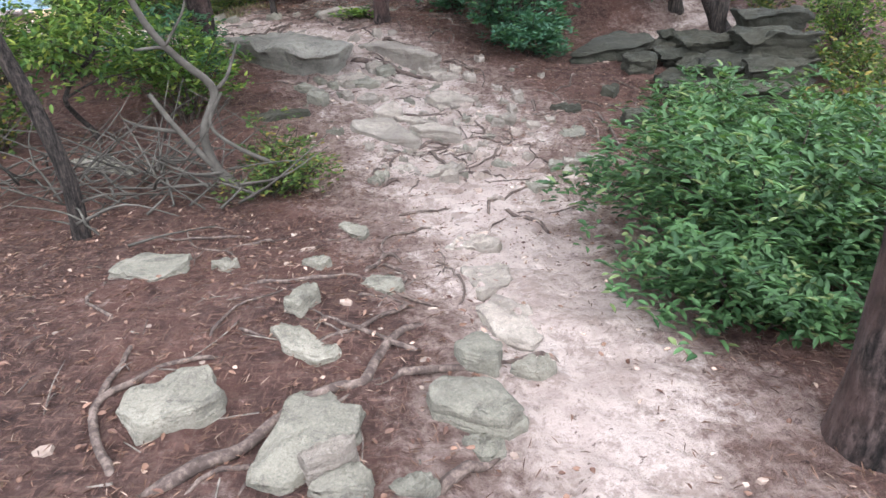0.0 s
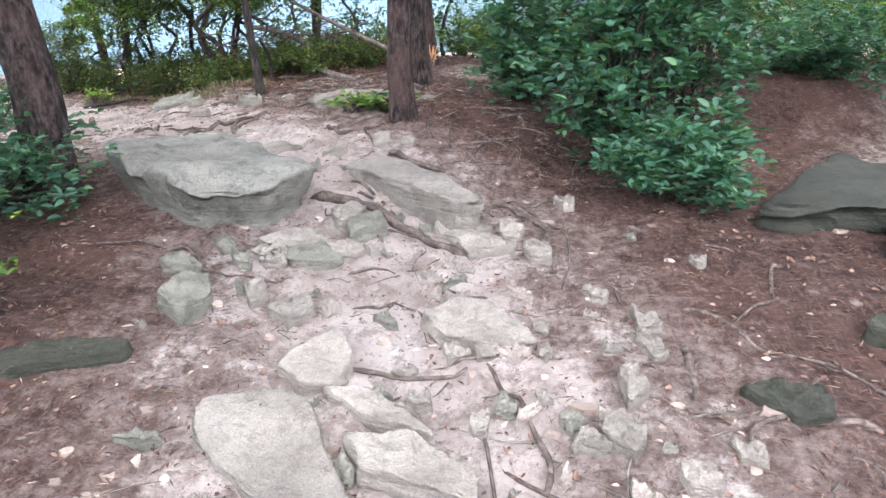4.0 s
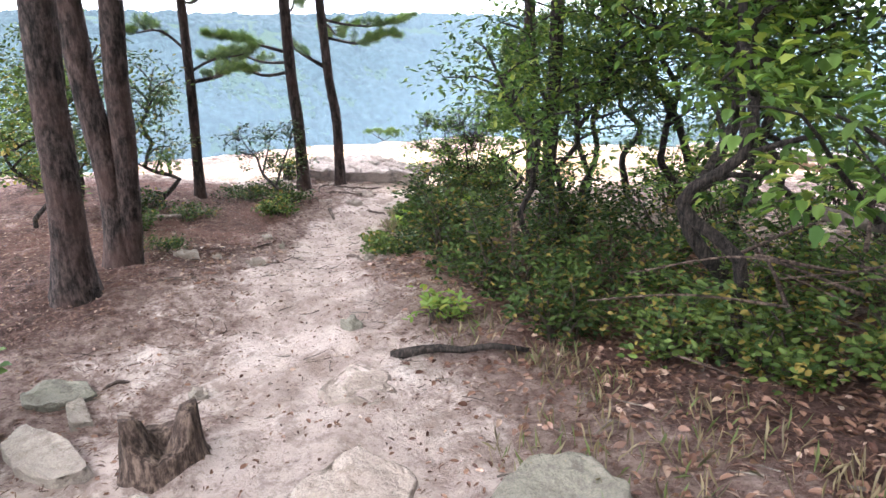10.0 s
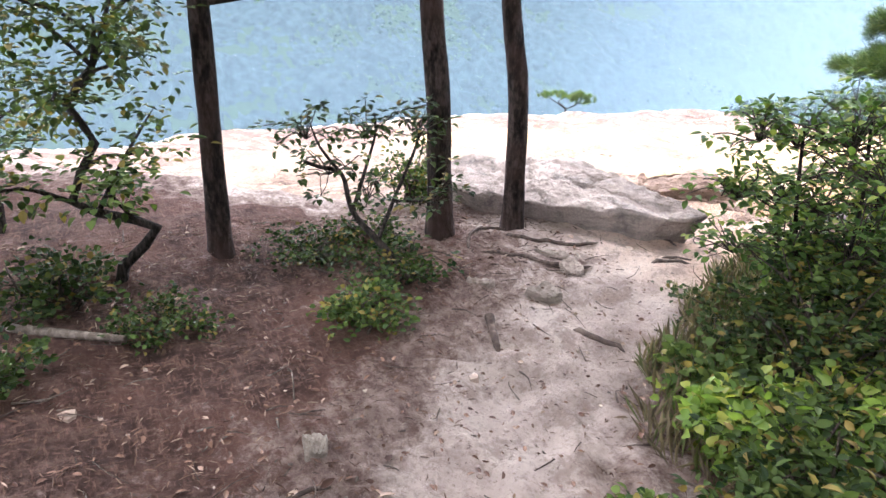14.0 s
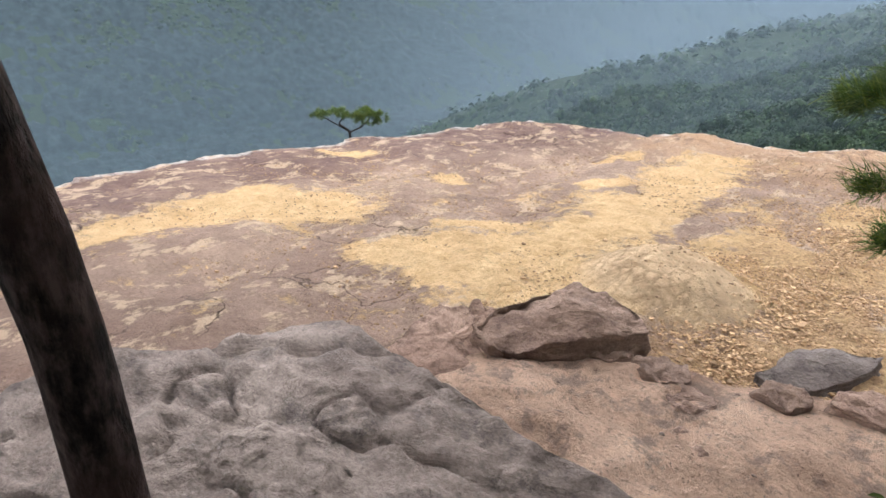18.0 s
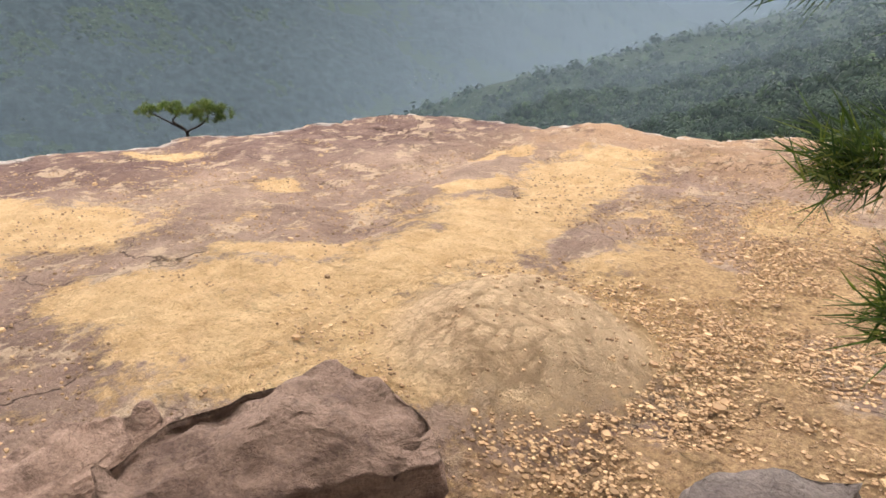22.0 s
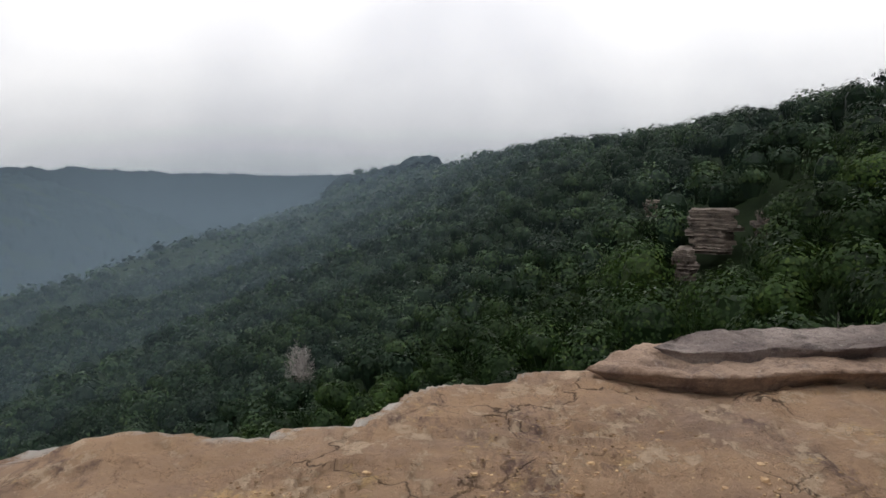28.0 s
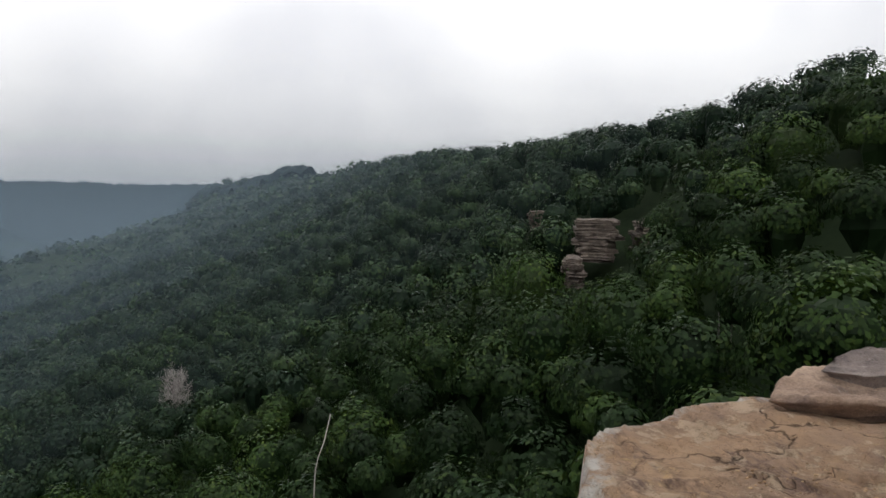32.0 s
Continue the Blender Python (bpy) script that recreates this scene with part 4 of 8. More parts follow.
    me = mesh_of("overlook_rock", v, grid_faces(len(xs), len(ys)), SLAB, True,
                 {"sand": sand.ravel(), "dome": dome.ravel(), "seam": seam.ravel(), "scree": scree.ravel(), "crust": crust.ravel(), "iron": (np.clip((y - 21.6) / 1.0, 0, 1) * np.clip((x + 13.6) / 0.8, 0, 1)).ravel(), "rim": np.clip(1.5 - np.abs(rim - 0.0) / 0.1, 0, 1).ravel()})
    return tagged(new("overlook_rock", me), "broad mauve sandstone overlook with yellow grit patches", "rock", kind="structure")


overlook = build_slab()


def build_valley():
    """Ground under the woods, one sheet out to the horizon."""
    th = np.linspace(0, 2 * np.pi, 361)
    rr = np.concatenate([np.linspace(2, 30, 15), np.geomspace(34, 4600, 110)])
    a, r = np.meshgrid(th, rr, indexing="ij")
    x, y = -12 - np.sin(a) * r, 20 + np.cos(a) * r
    z = canopy_level(x, y) - np.clip(9.5 - r * 0.06, 2.6, 9)
    rim = inside(RIM, x, y)
    plateau = np.clip((rim + 2) / 2, 0, 1)
    z = np.where(plateau > 0, z * (1 - plateau) + plateau * (-2.6), z)
    v = np.stack([x, y, z], -1).reshape(-1, 3)
    me = mesh_of("valley_ground", v, grid_faces(len(th), len(rr)), SHADED_FOREST_FLOOR)
    return tagged(new("valley_ground", me), "wooded valley floor and slopes, canopy shade painted in", "ground", kind="structure")


valley = build_valley()


def build_far_woods():
    """The closed canopy of the distant valley sides."""
    th = np.radians(np.linspace(-42, 112, 900))
    rr = np.geomspace(420, 4500, 300)
    a, r = np.meshgrid(th, rr, indexing="ij")
    x, y = -12 - np.sin(a) * r, 20 + np.cos(a) * r
    z = canopy_level(x, y)
    size = np.clip(r / 1000, 0.6, 3)
    lump = np.abs(vnoise(x / 9, y / 9, 1)) + 0.5 * np.abs(vnoise(x / 4.5, y / 4.5, 2))
    z = z + (8.0 * (0.8 - lump) + 6 * vnoise(x / 40, y / 40, 4)) * np.clip(size, 0.8, 1.5) - 2
    v = np.stack([x, y, z], -1).reshape(-1, 3)
    me = mesh_of("far_woods", v, grid_faces(len(th), len(rr)), HAZED_FAR_FOREST)
    return tagged(new("far_woods", me), "wooded ridges across the valley, haze painted blue into their green", "woods", kind="stuff")


far_woods = build_far_woods()


CLIFFS = ((13.6, 72), (19.4, 71), (16.2, 90), (10.2, 69))


def build_canopy(name, label, near, far, space, radius, quads, size, material, seed, spread=(-46, 66)):
    """Tree crowns of the slope: each a lumpy dome of many tilted leaf sprays."""
    g = np.random.default_rng(seed)
    a0, a1 = np.radians(spread[0]), np.radians(spread[1])
    side = np.arange(-far, far, space)
    gx, gy = np.meshgrid(side, side)
    gx = gx + np.where(np.arange(len(side)) % 2, 0.5, 0.0)[:, None] * space
    dx, dy = (gx + g.uniform(-0.36, 0.36, gx.shape) * space).ravel(), (gy + g.uniform(-0.36, 0.36, gx.shape) * space).ravel()
    r, a = np.hypot(dx, dy), np.arctan2(-dx, dy)
    take = (r > near) & (r < far) & (a > a0) & (a < a1)
    x, y, r = -12 + dx[take], 21 + dy[take], r[take]
    keep = inside(RIM, x, y) < -3.2
    for cx, cy in CLIFFS:
        dx, dy = cx + 12, cy - 20
        m = math.hypot(dx, dy)
        along, across = ((x - cx) * dx + (y - cy) * dy) / m, np.abs((x - cx) * dy - (y - cy) * dx) / m
        keep &= ~((across < 2.3) & (along > -6.2) & (along < 2))
    x, y, r = x[keep], y[keep], r[keep]
    z = canopy_level(x, y)
    keep = z > -148
    x, y, z = x[keep], y[keep], z[keep]
    n = len(x)
    rad = radius * (0.5 + 1.0 * g.uniform(0, 1, n) ** 1.3)
    z = z - rad * 0.75 + g.uniform(-2.4, 0.8, n) * np.clip(rad / 3.0, 0.6, 1.3)
    c = np.stack([x, y, z], -1)
    d = scatter_dirs(n * quads, g).reshape(n, quads, 3)
    d[..., 2] = np.abs(d[..., 2]) * 1.1 - 0.3
    d /= np.linalg.norm(d, axis=2)[..., None]
    lump = 1 + 0.3 * vnoise(d[..., 0] * 2.2 + x[:, None], d[..., 1] * 2.0 + y[:, None], d[..., 2] * 2.0) \
        + 0.24 * vnoise(d[..., 0] * 5.5 + x[:, None], d[..., 1] * 5.0 + y[:, None], d[..., 2] * 5.0)
    shell = 1 - 0.22 * g.uniform(0, 1, (n, quads)) ** 2
    p = c[:, None] + d * (rad[:, None] * lump * shell)[..., None] * [1, 1, 0.9]
    p = p.reshape(-1, 3)
    nor = d.reshape(-1, 3) + g.normal(0, 0.13, p.shape)
    nor /= np.linalg.norm(nor, axis=1)[:, None]
    t = np.cross(nor, scatter_dirs(len(p), g))
    t /= np.linalg.norm(t, axis=1)[:, None] + 1e-9
    b = np.cross(nor, t)
    s = (size * g.uniform(0.5, 1.4, len(p)))[:, None]
    v = np.stack([p + t * s, p + b * s * 0.6 - t * s * 0.2, p - t * s * 0.9, p - b * s * 0.6 + t * s * 0.1], 1).reshape(-1, 3)
    f = np.arange(len(p) * 4).reshape(-1, 4)
    shade = g.uniform(0, 1, n)
    tone = np.repeat(shade, quads * 4)
    # Inner domes close each crown, darkened in tone to paint shade between its leaves.
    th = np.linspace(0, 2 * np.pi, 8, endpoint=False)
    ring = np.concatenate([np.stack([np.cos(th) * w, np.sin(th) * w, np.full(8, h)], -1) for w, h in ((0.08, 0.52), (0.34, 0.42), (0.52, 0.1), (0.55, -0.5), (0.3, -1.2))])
    shade_core = (c[:, None] + ring[None] * rad[:, None, None] * g.uniform(0.85, 1.12, (n, 40, 1))).reshape(-1, 3)
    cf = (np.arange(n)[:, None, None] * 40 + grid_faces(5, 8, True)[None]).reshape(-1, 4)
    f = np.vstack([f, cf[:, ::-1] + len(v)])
    v = np.vstack([v, shade_core])
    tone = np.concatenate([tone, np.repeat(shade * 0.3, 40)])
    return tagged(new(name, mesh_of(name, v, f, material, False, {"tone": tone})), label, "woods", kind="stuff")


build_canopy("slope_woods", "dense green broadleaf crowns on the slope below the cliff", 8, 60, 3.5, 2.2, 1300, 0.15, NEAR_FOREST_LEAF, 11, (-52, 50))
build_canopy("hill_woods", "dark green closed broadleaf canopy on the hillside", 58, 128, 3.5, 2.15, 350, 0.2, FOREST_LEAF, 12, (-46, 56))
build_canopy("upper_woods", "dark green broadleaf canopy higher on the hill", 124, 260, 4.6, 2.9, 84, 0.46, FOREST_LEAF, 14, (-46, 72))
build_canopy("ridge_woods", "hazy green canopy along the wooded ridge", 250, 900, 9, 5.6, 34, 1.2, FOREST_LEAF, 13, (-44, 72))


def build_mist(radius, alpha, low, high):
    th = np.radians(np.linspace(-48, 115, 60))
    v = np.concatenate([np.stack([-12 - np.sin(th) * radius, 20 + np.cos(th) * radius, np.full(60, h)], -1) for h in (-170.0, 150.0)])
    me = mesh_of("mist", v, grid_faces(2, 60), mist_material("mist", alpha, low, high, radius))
    tagged(new("mist", me), "thin bluish sheet standing in for mist and haze over the valley", "mist", "valley mist", "stuff")


# Nested see-through sheets stand in for valley mist and distance haze.
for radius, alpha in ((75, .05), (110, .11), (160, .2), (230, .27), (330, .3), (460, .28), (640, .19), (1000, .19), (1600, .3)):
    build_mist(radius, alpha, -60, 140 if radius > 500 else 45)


# ---- rocks ----
def chaikin(poly, cut=0.16):
    p = np.asarray(poly, float)
    q = np.roll(p, -1, 0)
    return np.stack([p + (q - p) * cut, p + (q - p) * (1 - cut)], 1).reshape(-1, 2)


def slab_rock(outline, height, deep=0.12, seed=0.0, sides=44, rough=0.014, level=base_level, tilt=(0, 0), flare=1.05, ledges=0.0, at=(0, 0), bulge=0.0):
    """An angular bedded stone: rings from the middle of its top to a crisp edge, and down its broken sides."""
    poly = chaikin(outline, 0.07)
    close = np.vstack([poly, poly[:1]])
    arc = np.concatenate([[0], np.cumsum(np.hypot(*np.diff(close, axis=0).T))])
    s = np.linspace(0, arc[-1], sides, endpoint=False)
    edge = np.stack([np.interp(s, arc, close[:, 0]), np.interp(s, arc, close[:, 1])], -1)
    size = np.sqrt((edge**2).sum(1).mean())
    chip = fbm(edge[:, 0] * 1.6 / size + seed * 1.7, edge[:, 1] * 1.6 / size, seed, 4)
    edge = edge * (1 + 0.22 * chip)[:, None]
    rings = [(k, height, 0.0) for k in (0.04, 0.18, 0.32, 0.45, 0.57, 0.68, 0.78, 0.87, 0.94, 0.985)]
    rings += [(1.0, height - 0.006 - 0.04 * height, 0.15)]
    for k in (0.82, 0.64, 0.46, 0.28, 0.1):
        rings.append((1.0 + (flare - 1) * (1 - k), height * k - 0.01, 1.0))
    rings.append((flare + 0.02, -deep, 1.0))
    g = np.random.default_rng(int(abs(seed) * 977) % 100003)
    cuts = [(a, g.uniform(0.0, 0.35), g.uniform(0.12, 0.4)) for a in g.uniform(0, 6.28, 4)]
    v = []
    for k, h, side in rings:
        p = edge * k
        x1, y1 = p[:, 0] / size, p[:, 1] / size
        w = fbm(x1 * 1.7 + seed, y1 * 1.7, h * 9 + seed, 5)
        if side:
            w2 = fbm(edge[:, 0] * 2 / size + seed, edge[:, 1] * 2 / size, h * 22 + seed, 4)
            p = p * (1 + (0.16 + ledges) * w2[:, None] * side * min(1.0, (0.25 / size) ** 0.5))
            if ledges:
                p = p * (1 - ledges * np.abs(np.sin(h * 46 + seed + 1.5 * w2)))[:, None]
        x, y = p[:, 0] + at[0], p[:, 1] + at[1]
        drop = 0.0
        for a, off, steep in cuts:
            drop = np.maximum(drop, steep * np.clip(x1 * math.cos(a) + y1 * math.sin(a) - 0.55 - off, 0, 1))
        bed = np.round(w * 4) / 4
        z = level(x, y) + h + tilt[0] * p[:, 0] + tilt[1] * p[:, 1] + (1 - side) * (rough * (2.2 * bed + 1.4 * w) + bulge * (1 - min(k, 1.0) ** 2) - min(drop_scale(height), size) * drop)
        v.append(np.stack([x, y, z], -1))
    v = np.vstack(v + [v[0].mean(0)[None]])
    n = len(rings)
    j = np.arange(sides)
    cap = np.stack([np.full(sides, n * sides), j, (j + 1) % sides], -1)
    return v, grid_faces(n, sides, True)[:, ::-1], cap


def drop_scale(height):
    return 1.6 * max(height, 0.02)


def rock(name, label, outline, height, material, at, group="", **more):
    if "level" not in more:
        lift = float(soil_level(*at) - base_level(*at))
        more["level"] = lambda x, y: base_level(x, y) + lift
    me = solid(name, [slab_rock(outline, height, at=at, **more)], material)
    ob = new(name, me)
    me.transform(Matrix.Translation((-at[0], -at[1], 0)))
    ob.location = (at[0], at[1], 0)
    return tagged(ob, label, "rock", group)


KINDS = {"g": (GREY, "flat grey-green sandstone set in the trail duff"), "p": (PALE, "pale weathered sandstone in the trail"),
         "s": (SANDY, "sandy flat sandstone worn by the trail"), "m": (SHADED_MOSSY, "dark mossy sandstone beside the trail")}


def stone(x, y, h, kind, *outline):
    material, label = KINDS[kind]
    rock("rock", label, outline, h * (0.85 if kind == "s" else 1.35) if h < 0.12 else h, material, (x, y), "trail rocks", seed=x * 3 + y, sides=36 if h < 0.15 else 56, ledges=0.14 if kind == "m" and h > 0.15 else 0.0)


stone(-1.69, 3.48, 0.03, "g", (-0.26, -0.10), (-0.21, 0.23), (0.13, 0.25), (0.23, -0.10), (0.11, -0.28))
stone(-1.03, 2.09, 0.06, "g", (-0.20, -0.10), (-0.14, 0.06), (-0.02, 0.19), (0.09, 0.17), (0.19, -0.00), (0.15, -0.10), (-0.05, -0.19))
stone(-0.44, 1.90, 0.048, "g", (-0.17, -0.25), (-0.17, -0.03), (-0.11, 0.25), (0.03, 0.27), (0.07, 0.14), (0.17, 0.12), (0.18, -0.02), (0.06, -0.19), (-0.05, -0.28))
stone(-0.35, 1.70, 0.084, "p", (-0.10, -0.00), (0.05, 0.07), (0.09, 0.04), (0.04, -0.04), (-0.06, -0.06))
stone(-0.28, 1.62, 0.048, "g", (-0.13, -0.05), (-0.04, 0.09), (0.08, 0.03), (0.08, -0.06))
stone(0.16, 2.04, 0.072, "g", (-0.19, 0.08), (-0.11, 0.17), (0.10, 0.11), (0.20, -0.08), (0.12, -0.15), (0.00, -0.09), (-0.15, -0.03))
stone(0.20, 2.38, 0.072, "g", (-0.12, 0.03), (0.01, 0.12), (0.10, 0.03), (0.07, -0.12), (-0.07, -0.06))
stone(0.38, 2.73, 0.024, "p", (-0.17, 0.12), (-0.06, 0.31), (0.10, 0.10), (0.15, -0.15), (0.06, -0.23), (-0.09, -0.15))
stone(-0.62, 2.51, 0.036, "g", (-0.16, 0.11), (-0.10, 0.17), (0.21, -0.08), (0.10, -0.14), (-0.06, -0.06))
stone(-0.67, 2.87, 0.06, "g", (-0.08, -0.08), (-0.01, 0.17), (0.08, 0.03), (0.01, -0.12))
stone(-0.28, 3.13, 0.036, "g", (-0.14, -0.01), (0.01, 0.17), (0.10, -0.01), (0.04, -0.13))
stone(-0.71, 3.46, 0.03, "g", (-0.10, 0.02), (-0.03, 0.12), (0.08, -0.00), (0.05, -0.13))
stone(-0.59, 4.24, 0.036, "g", (-0.14, 0.06), (-0.04, 0.15), (0.10, -0.04), (0.06, -0.18))
stone(0.26, 3.92, 0.024, "p", (-0.21, -0.04), (-0.09, 0.17), (0.17, 0.01), (0.12, -0.15))
stone(0.20, 1.85, 0.036, "g", (-0.09, 0.04), (0.04, 0.08), (0.07, -0.04), (-0.02, -0.07))
stone(-0.05, 1.62, 0.03, "g", (-0.09, 0.01), (0.02, 0.08), (0.08, 0.01), (0.05, -0.04), (-0.06, -0.04))
stone(0.30, 3.32, 0.018, "p", (-0.18, 0.16), (0.13, 0.24), (0.11, -0.13), (-0.07, -0.28))
stone(-1.26, 3.48, 0.03, "g", (-0.09, -0.00), (-0.04, 0.11), (0.07, 0.02), (0.05, -0.12))
stone(0.44, 2.29, 0.042, "g", (-0.12, -0.01), (0.03, 0.07), (0.08, -0.01), (0.01, -0.06))
stone(-3.11, 5.75, 0.036, "g", (-0.35, 0.11), (-0.07, 0.25), (0.38, -0.23), (0.06, -0.14))
stone(-1.88, 9.68, 0.036, "p", (-0.29, -0.01), (-0.20, 0.10), (0.18, 0.12), (0.29, 0.08), (0.11, -0.16), (-0.11, -0.11))
stone(-1.23, 9.60, 0.048, "p", (-0.09, -0.08), (0.01, 0.09), (0.08, 0.04), (0.00, -0.06))
stone(-0.93, 9.84, 0.06, "p", (-0.08, 0.08), (0.05, 0.12), (0.08, -0.08), (-0.03, -0.12))
stone(-0.70, 9.79, 0.042, "p", (-0.07, 0.05), (0.07, 0.07), (0.05, -0.04), (-0.04, -0.08))
stone(-1.30, 9.30, 0.042, "p", (-0.05, 0.03), (0.03, 0.04), (0.05, -0.03), (-0.02, -0.04))
stone(-0.57, 6.68, 0.03, "p", (-0.40, 0.17), (-0.18, 0.27), (0.04, 0.23), (0.24, -0.03), (0.38, -0.24), (0.10, -0.30), (-0.20, -0.13))
stone(-0.24, 6.96, 0.036, "p", (-0.26, 0.07), (-0.14, 0.14), (0.14, -0.02), (0.25, -0.11), (0.02, -0.09))
stone(-0.04, 6.65, 0.06, "p", (-0.29, 0.14), (-0.04, 0.16), (0.26, -0.01), (0.24, -0.13), (0.04, -0.11), (-0.19, -0.04))
stone(-0.56, 7.20, 0.06, "p", (-0.20, -0.04), (-0.01, 0.26), (0.13, 0.07), (0.13, -0.10), (-0.03, -0.19))
stone(0.07, 7.61, 0.048, "p", (-0.28, 0.04), (-0.13, 0.18), (0.07, 0.18), (0.33, -0.12), (0.11, -0.16), (-0.12, -0.12))
stone(-1.43, 7.65, 0.072, "g", (-0.11, -0.11), (-0.13, 0.15), (0.03, 0.17), (0.13, -0.01), (0.07, -0.22))
stone(1.40, 7.19, 0.036, "m", (-0.17, 0.04), (-0.07, 0.11), (0.13, 0.10), (0.13, -0.10), (-0.03, -0.15))
stone(1.35, 6.50, 0.03, "g", (-0.18, 0.00), (0.08, 0.27), (0.13, 0.05), (0.09, -0.14), (-0.11, -0.19))
stone(2.02, 6.71, 0.108, "m", (-0.14, 0.03), (0.01, 0.19), (0.21, 0.08), (0.05, -0.13), (-0.14, -0.17))
stone(2.47, 9.48, 0.21, "m", (-0.42, -0.11), (0.21, 0.93), (0.57, 0.49), (0.44, -0.16), (-0.04, -0.63), (-0.74, -0.51))
stone(2.53, 8.56, 0.165, "m", (-0.25, 0.04), (0.06, 0.33), (0.27, 0.04), (0.14, -0.18), (-0.20, -0.24))
stone(-0.30, 5.65, 0.018, "p", (-0.15, 0.06), (-0.08, 0.20), (0.09, 0.05), (0.14, -0.14), (0.02, -0.15))
stone(-0.04, 5.43, 0.03, "p", (-0.11, -0.04), (0.06, 0.09), (0.08, 0.06), (-0.03, -0.10))
stone(0.55, 5.68, 0.036, "g", (-0.09, 0.02), (-0.02, 0.11), (0.06, -0.04), (0.03, -0.10))
stone(1.04, 5.62, 0.036, "g", (-0.05, 0.08), (0.06, 0.09), (0.04, -0.08), (-0.06, -0.09))
stone(1.19, 5.63, 0.036, "p", (-0.08, 0.05), (0.03, 0.05), (0.08, -0.02), (-0.04, -0.09))
stone(1.39, 5.71, 0.03, "g", (-0.15, 0.12), (0.05, 0.14), (0.14, -0.07), (0.05, -0.18), (-0.10, -0.00))
stone(1.12, 5.36, 0.06, "g", (-0.07, -0.01), (0.00, 0.11), (0.10, 0.07), (0.04, -0.06), (-0.07, -0.12))
stone(-1.72, 7.04, 0.036, "m", (-0.31, -0.06), (-0.04, 0.06), (0.24, 0.15), (0.27, 0.04), (-0.18, -0.18))
stone(2.03, 7.82, 0.06, "m", (-0.14, -0.04), (0.06, 0.16), (0.10, 0.03), (-0.01, -0.16))
stone(-1.11, 7.75, 0.042, "p", (-0.07, 0.03), (-0.04, 0.17), (0.09, -0.04), (0.03, -0.15))
stone(-0.84, 7.61, 0.036, "p", (-0.14, -0.02), (-0.01, 0.15), (0.11, 0.01), (0.03, -0.13))
stone(0.90, 7.71, 0.03, "p", (-0.07, 0.09), (0.05, 0.06), (0.06, -0.07), (-0.05, -0.07))
stone(0.90, 7.54, 0.03, "p", (-0.09, 0.08), (0.02, 0.11), (0.07, -0.08), (0.00, -0.10))
stone(1.17, 6.88, 0.03, "p", (-0.06, 0.06), (0.06, 0.06), (0.04, -0.07), (-0.05, -0.04))
stone(0.97, 6.73, 0.03, "p", (-0.07, 0.04), (0.05, 0.08), (0.07, -0.05), (-0.05, -0.07))
stone(0.06, 8.53, 0.036, "p", (-0.21, 0.10), (0.14, 0.08), (0.17, -0.05), (-0.11, -0.12))
stone(0.36, 8.44, 0.042, "p", (-0.09, 0.09), (0.07, 0.12), (0.08, -0.10), (-0.05, -0.10))
stone(-0.72, 8.57, 0.06, "g", (-0.14, 0.02), (0.06, 0.15), (0.14, 0.02), (-0.05, -0.18))
stone(-0.97, 8.18, 0.048, "g", (-0.23, 0.01), (0.09, 0.12), (0.22, -0.02), (-0.06, -0.12))
stone(0.74, 6.92, 0.042, "p", (-0.10, -0.00), (-0.01, 0.13), (0.07, -0.00), (0.02, -0.12))
stone(0.79, 7.23, 0.036, "p", (-0.06, 0.06), (0.03, 0.14), (0.06, -0.05), (-0.03, -0.13))
stone(-1.86, 9.64, 0.036, "p", (-0.26, -0.03), (-0.20, 0.06), (0.16, 0.15), (0.27, 0.09), (0.11, -0.13), (-0.09, -0.12))
stone(-0.94, 9.85, 0.036, "g", (-0.07, 0.04), (0.04, 0.12), (0.08, -0.04), (-0.04, -0.11))
stone(-2.26, 10.19, 0.024, "p", (-0.29, -0.14), (-0.20, 0.07), (0.20, 0.14), (0.28, 0.02), (0.01, -0.11))
stone(-4.95, 11.01, 0.03, "s", (-0.54, -0.04), (-0.47, 0.13), (0.12, 0.21), (0.35, 0.09), (0.46, -0.16), (0.09, -0.25))
stone(-4.74, 11.74, 0.024, "s", (-0.21, -0.14), (-0.29, 0.19), (0.10, 0.23), (0.32, -0.01), (0.06, -0.27))
stone(-4.06, 12.11, 0.06, "g", (-0.21, -0.15), (-0.28, 0.16), (-0.08, 0.31), (0.18, 0.20), (0.33, -0.22), (0.06, -0.32))
stone(-3.57, 11.70, 0.042, "g", (-0.09, -0.05), (-0.12, 0.14), (0.01, 0.14), (0.14, -0.06), (0.08, -0.16))
stone(-5.54, 12.29, 0.018, "s", (-0.20, -0.10), (-0.23, 0.13), (0.14, 0.15), (0.24, -0.01), (0.05, -0.18))
stone(-6.11, 10.90, 0.06, "p", (-0.28, -0.12), (-0.43, 0.01), (-0.10, 0.13), (0.35, 0.12), (0.40, -0.01), (0.04, -0.12))
stone(-5.58, 12.33, 0.018, "s", (-0.11, -0.19), (-0.22, 0.11), (0.05, 0.20), (0.20, 0.03), (0.07, -0.16))
stone(-6.84, 11.12, 0.036, "g", (-0.12, -0.16), (-0.18, -0.01), (-0.03, 0.17), (0.14, 0.18), (0.14, -0.00), (0.03, -0.16))
stone(-6.51, 11.15, 0.042, "p", (-0.13, -0.02), (-0.13, 0.07), (0.15, 0.04), (0.11, -0.07))
stone(-6.28, 11.72, 0.036, "p", (-0.07, -0.04), (-0.06, 0.06), (0.08, 0.03), (0.06, -0.06))
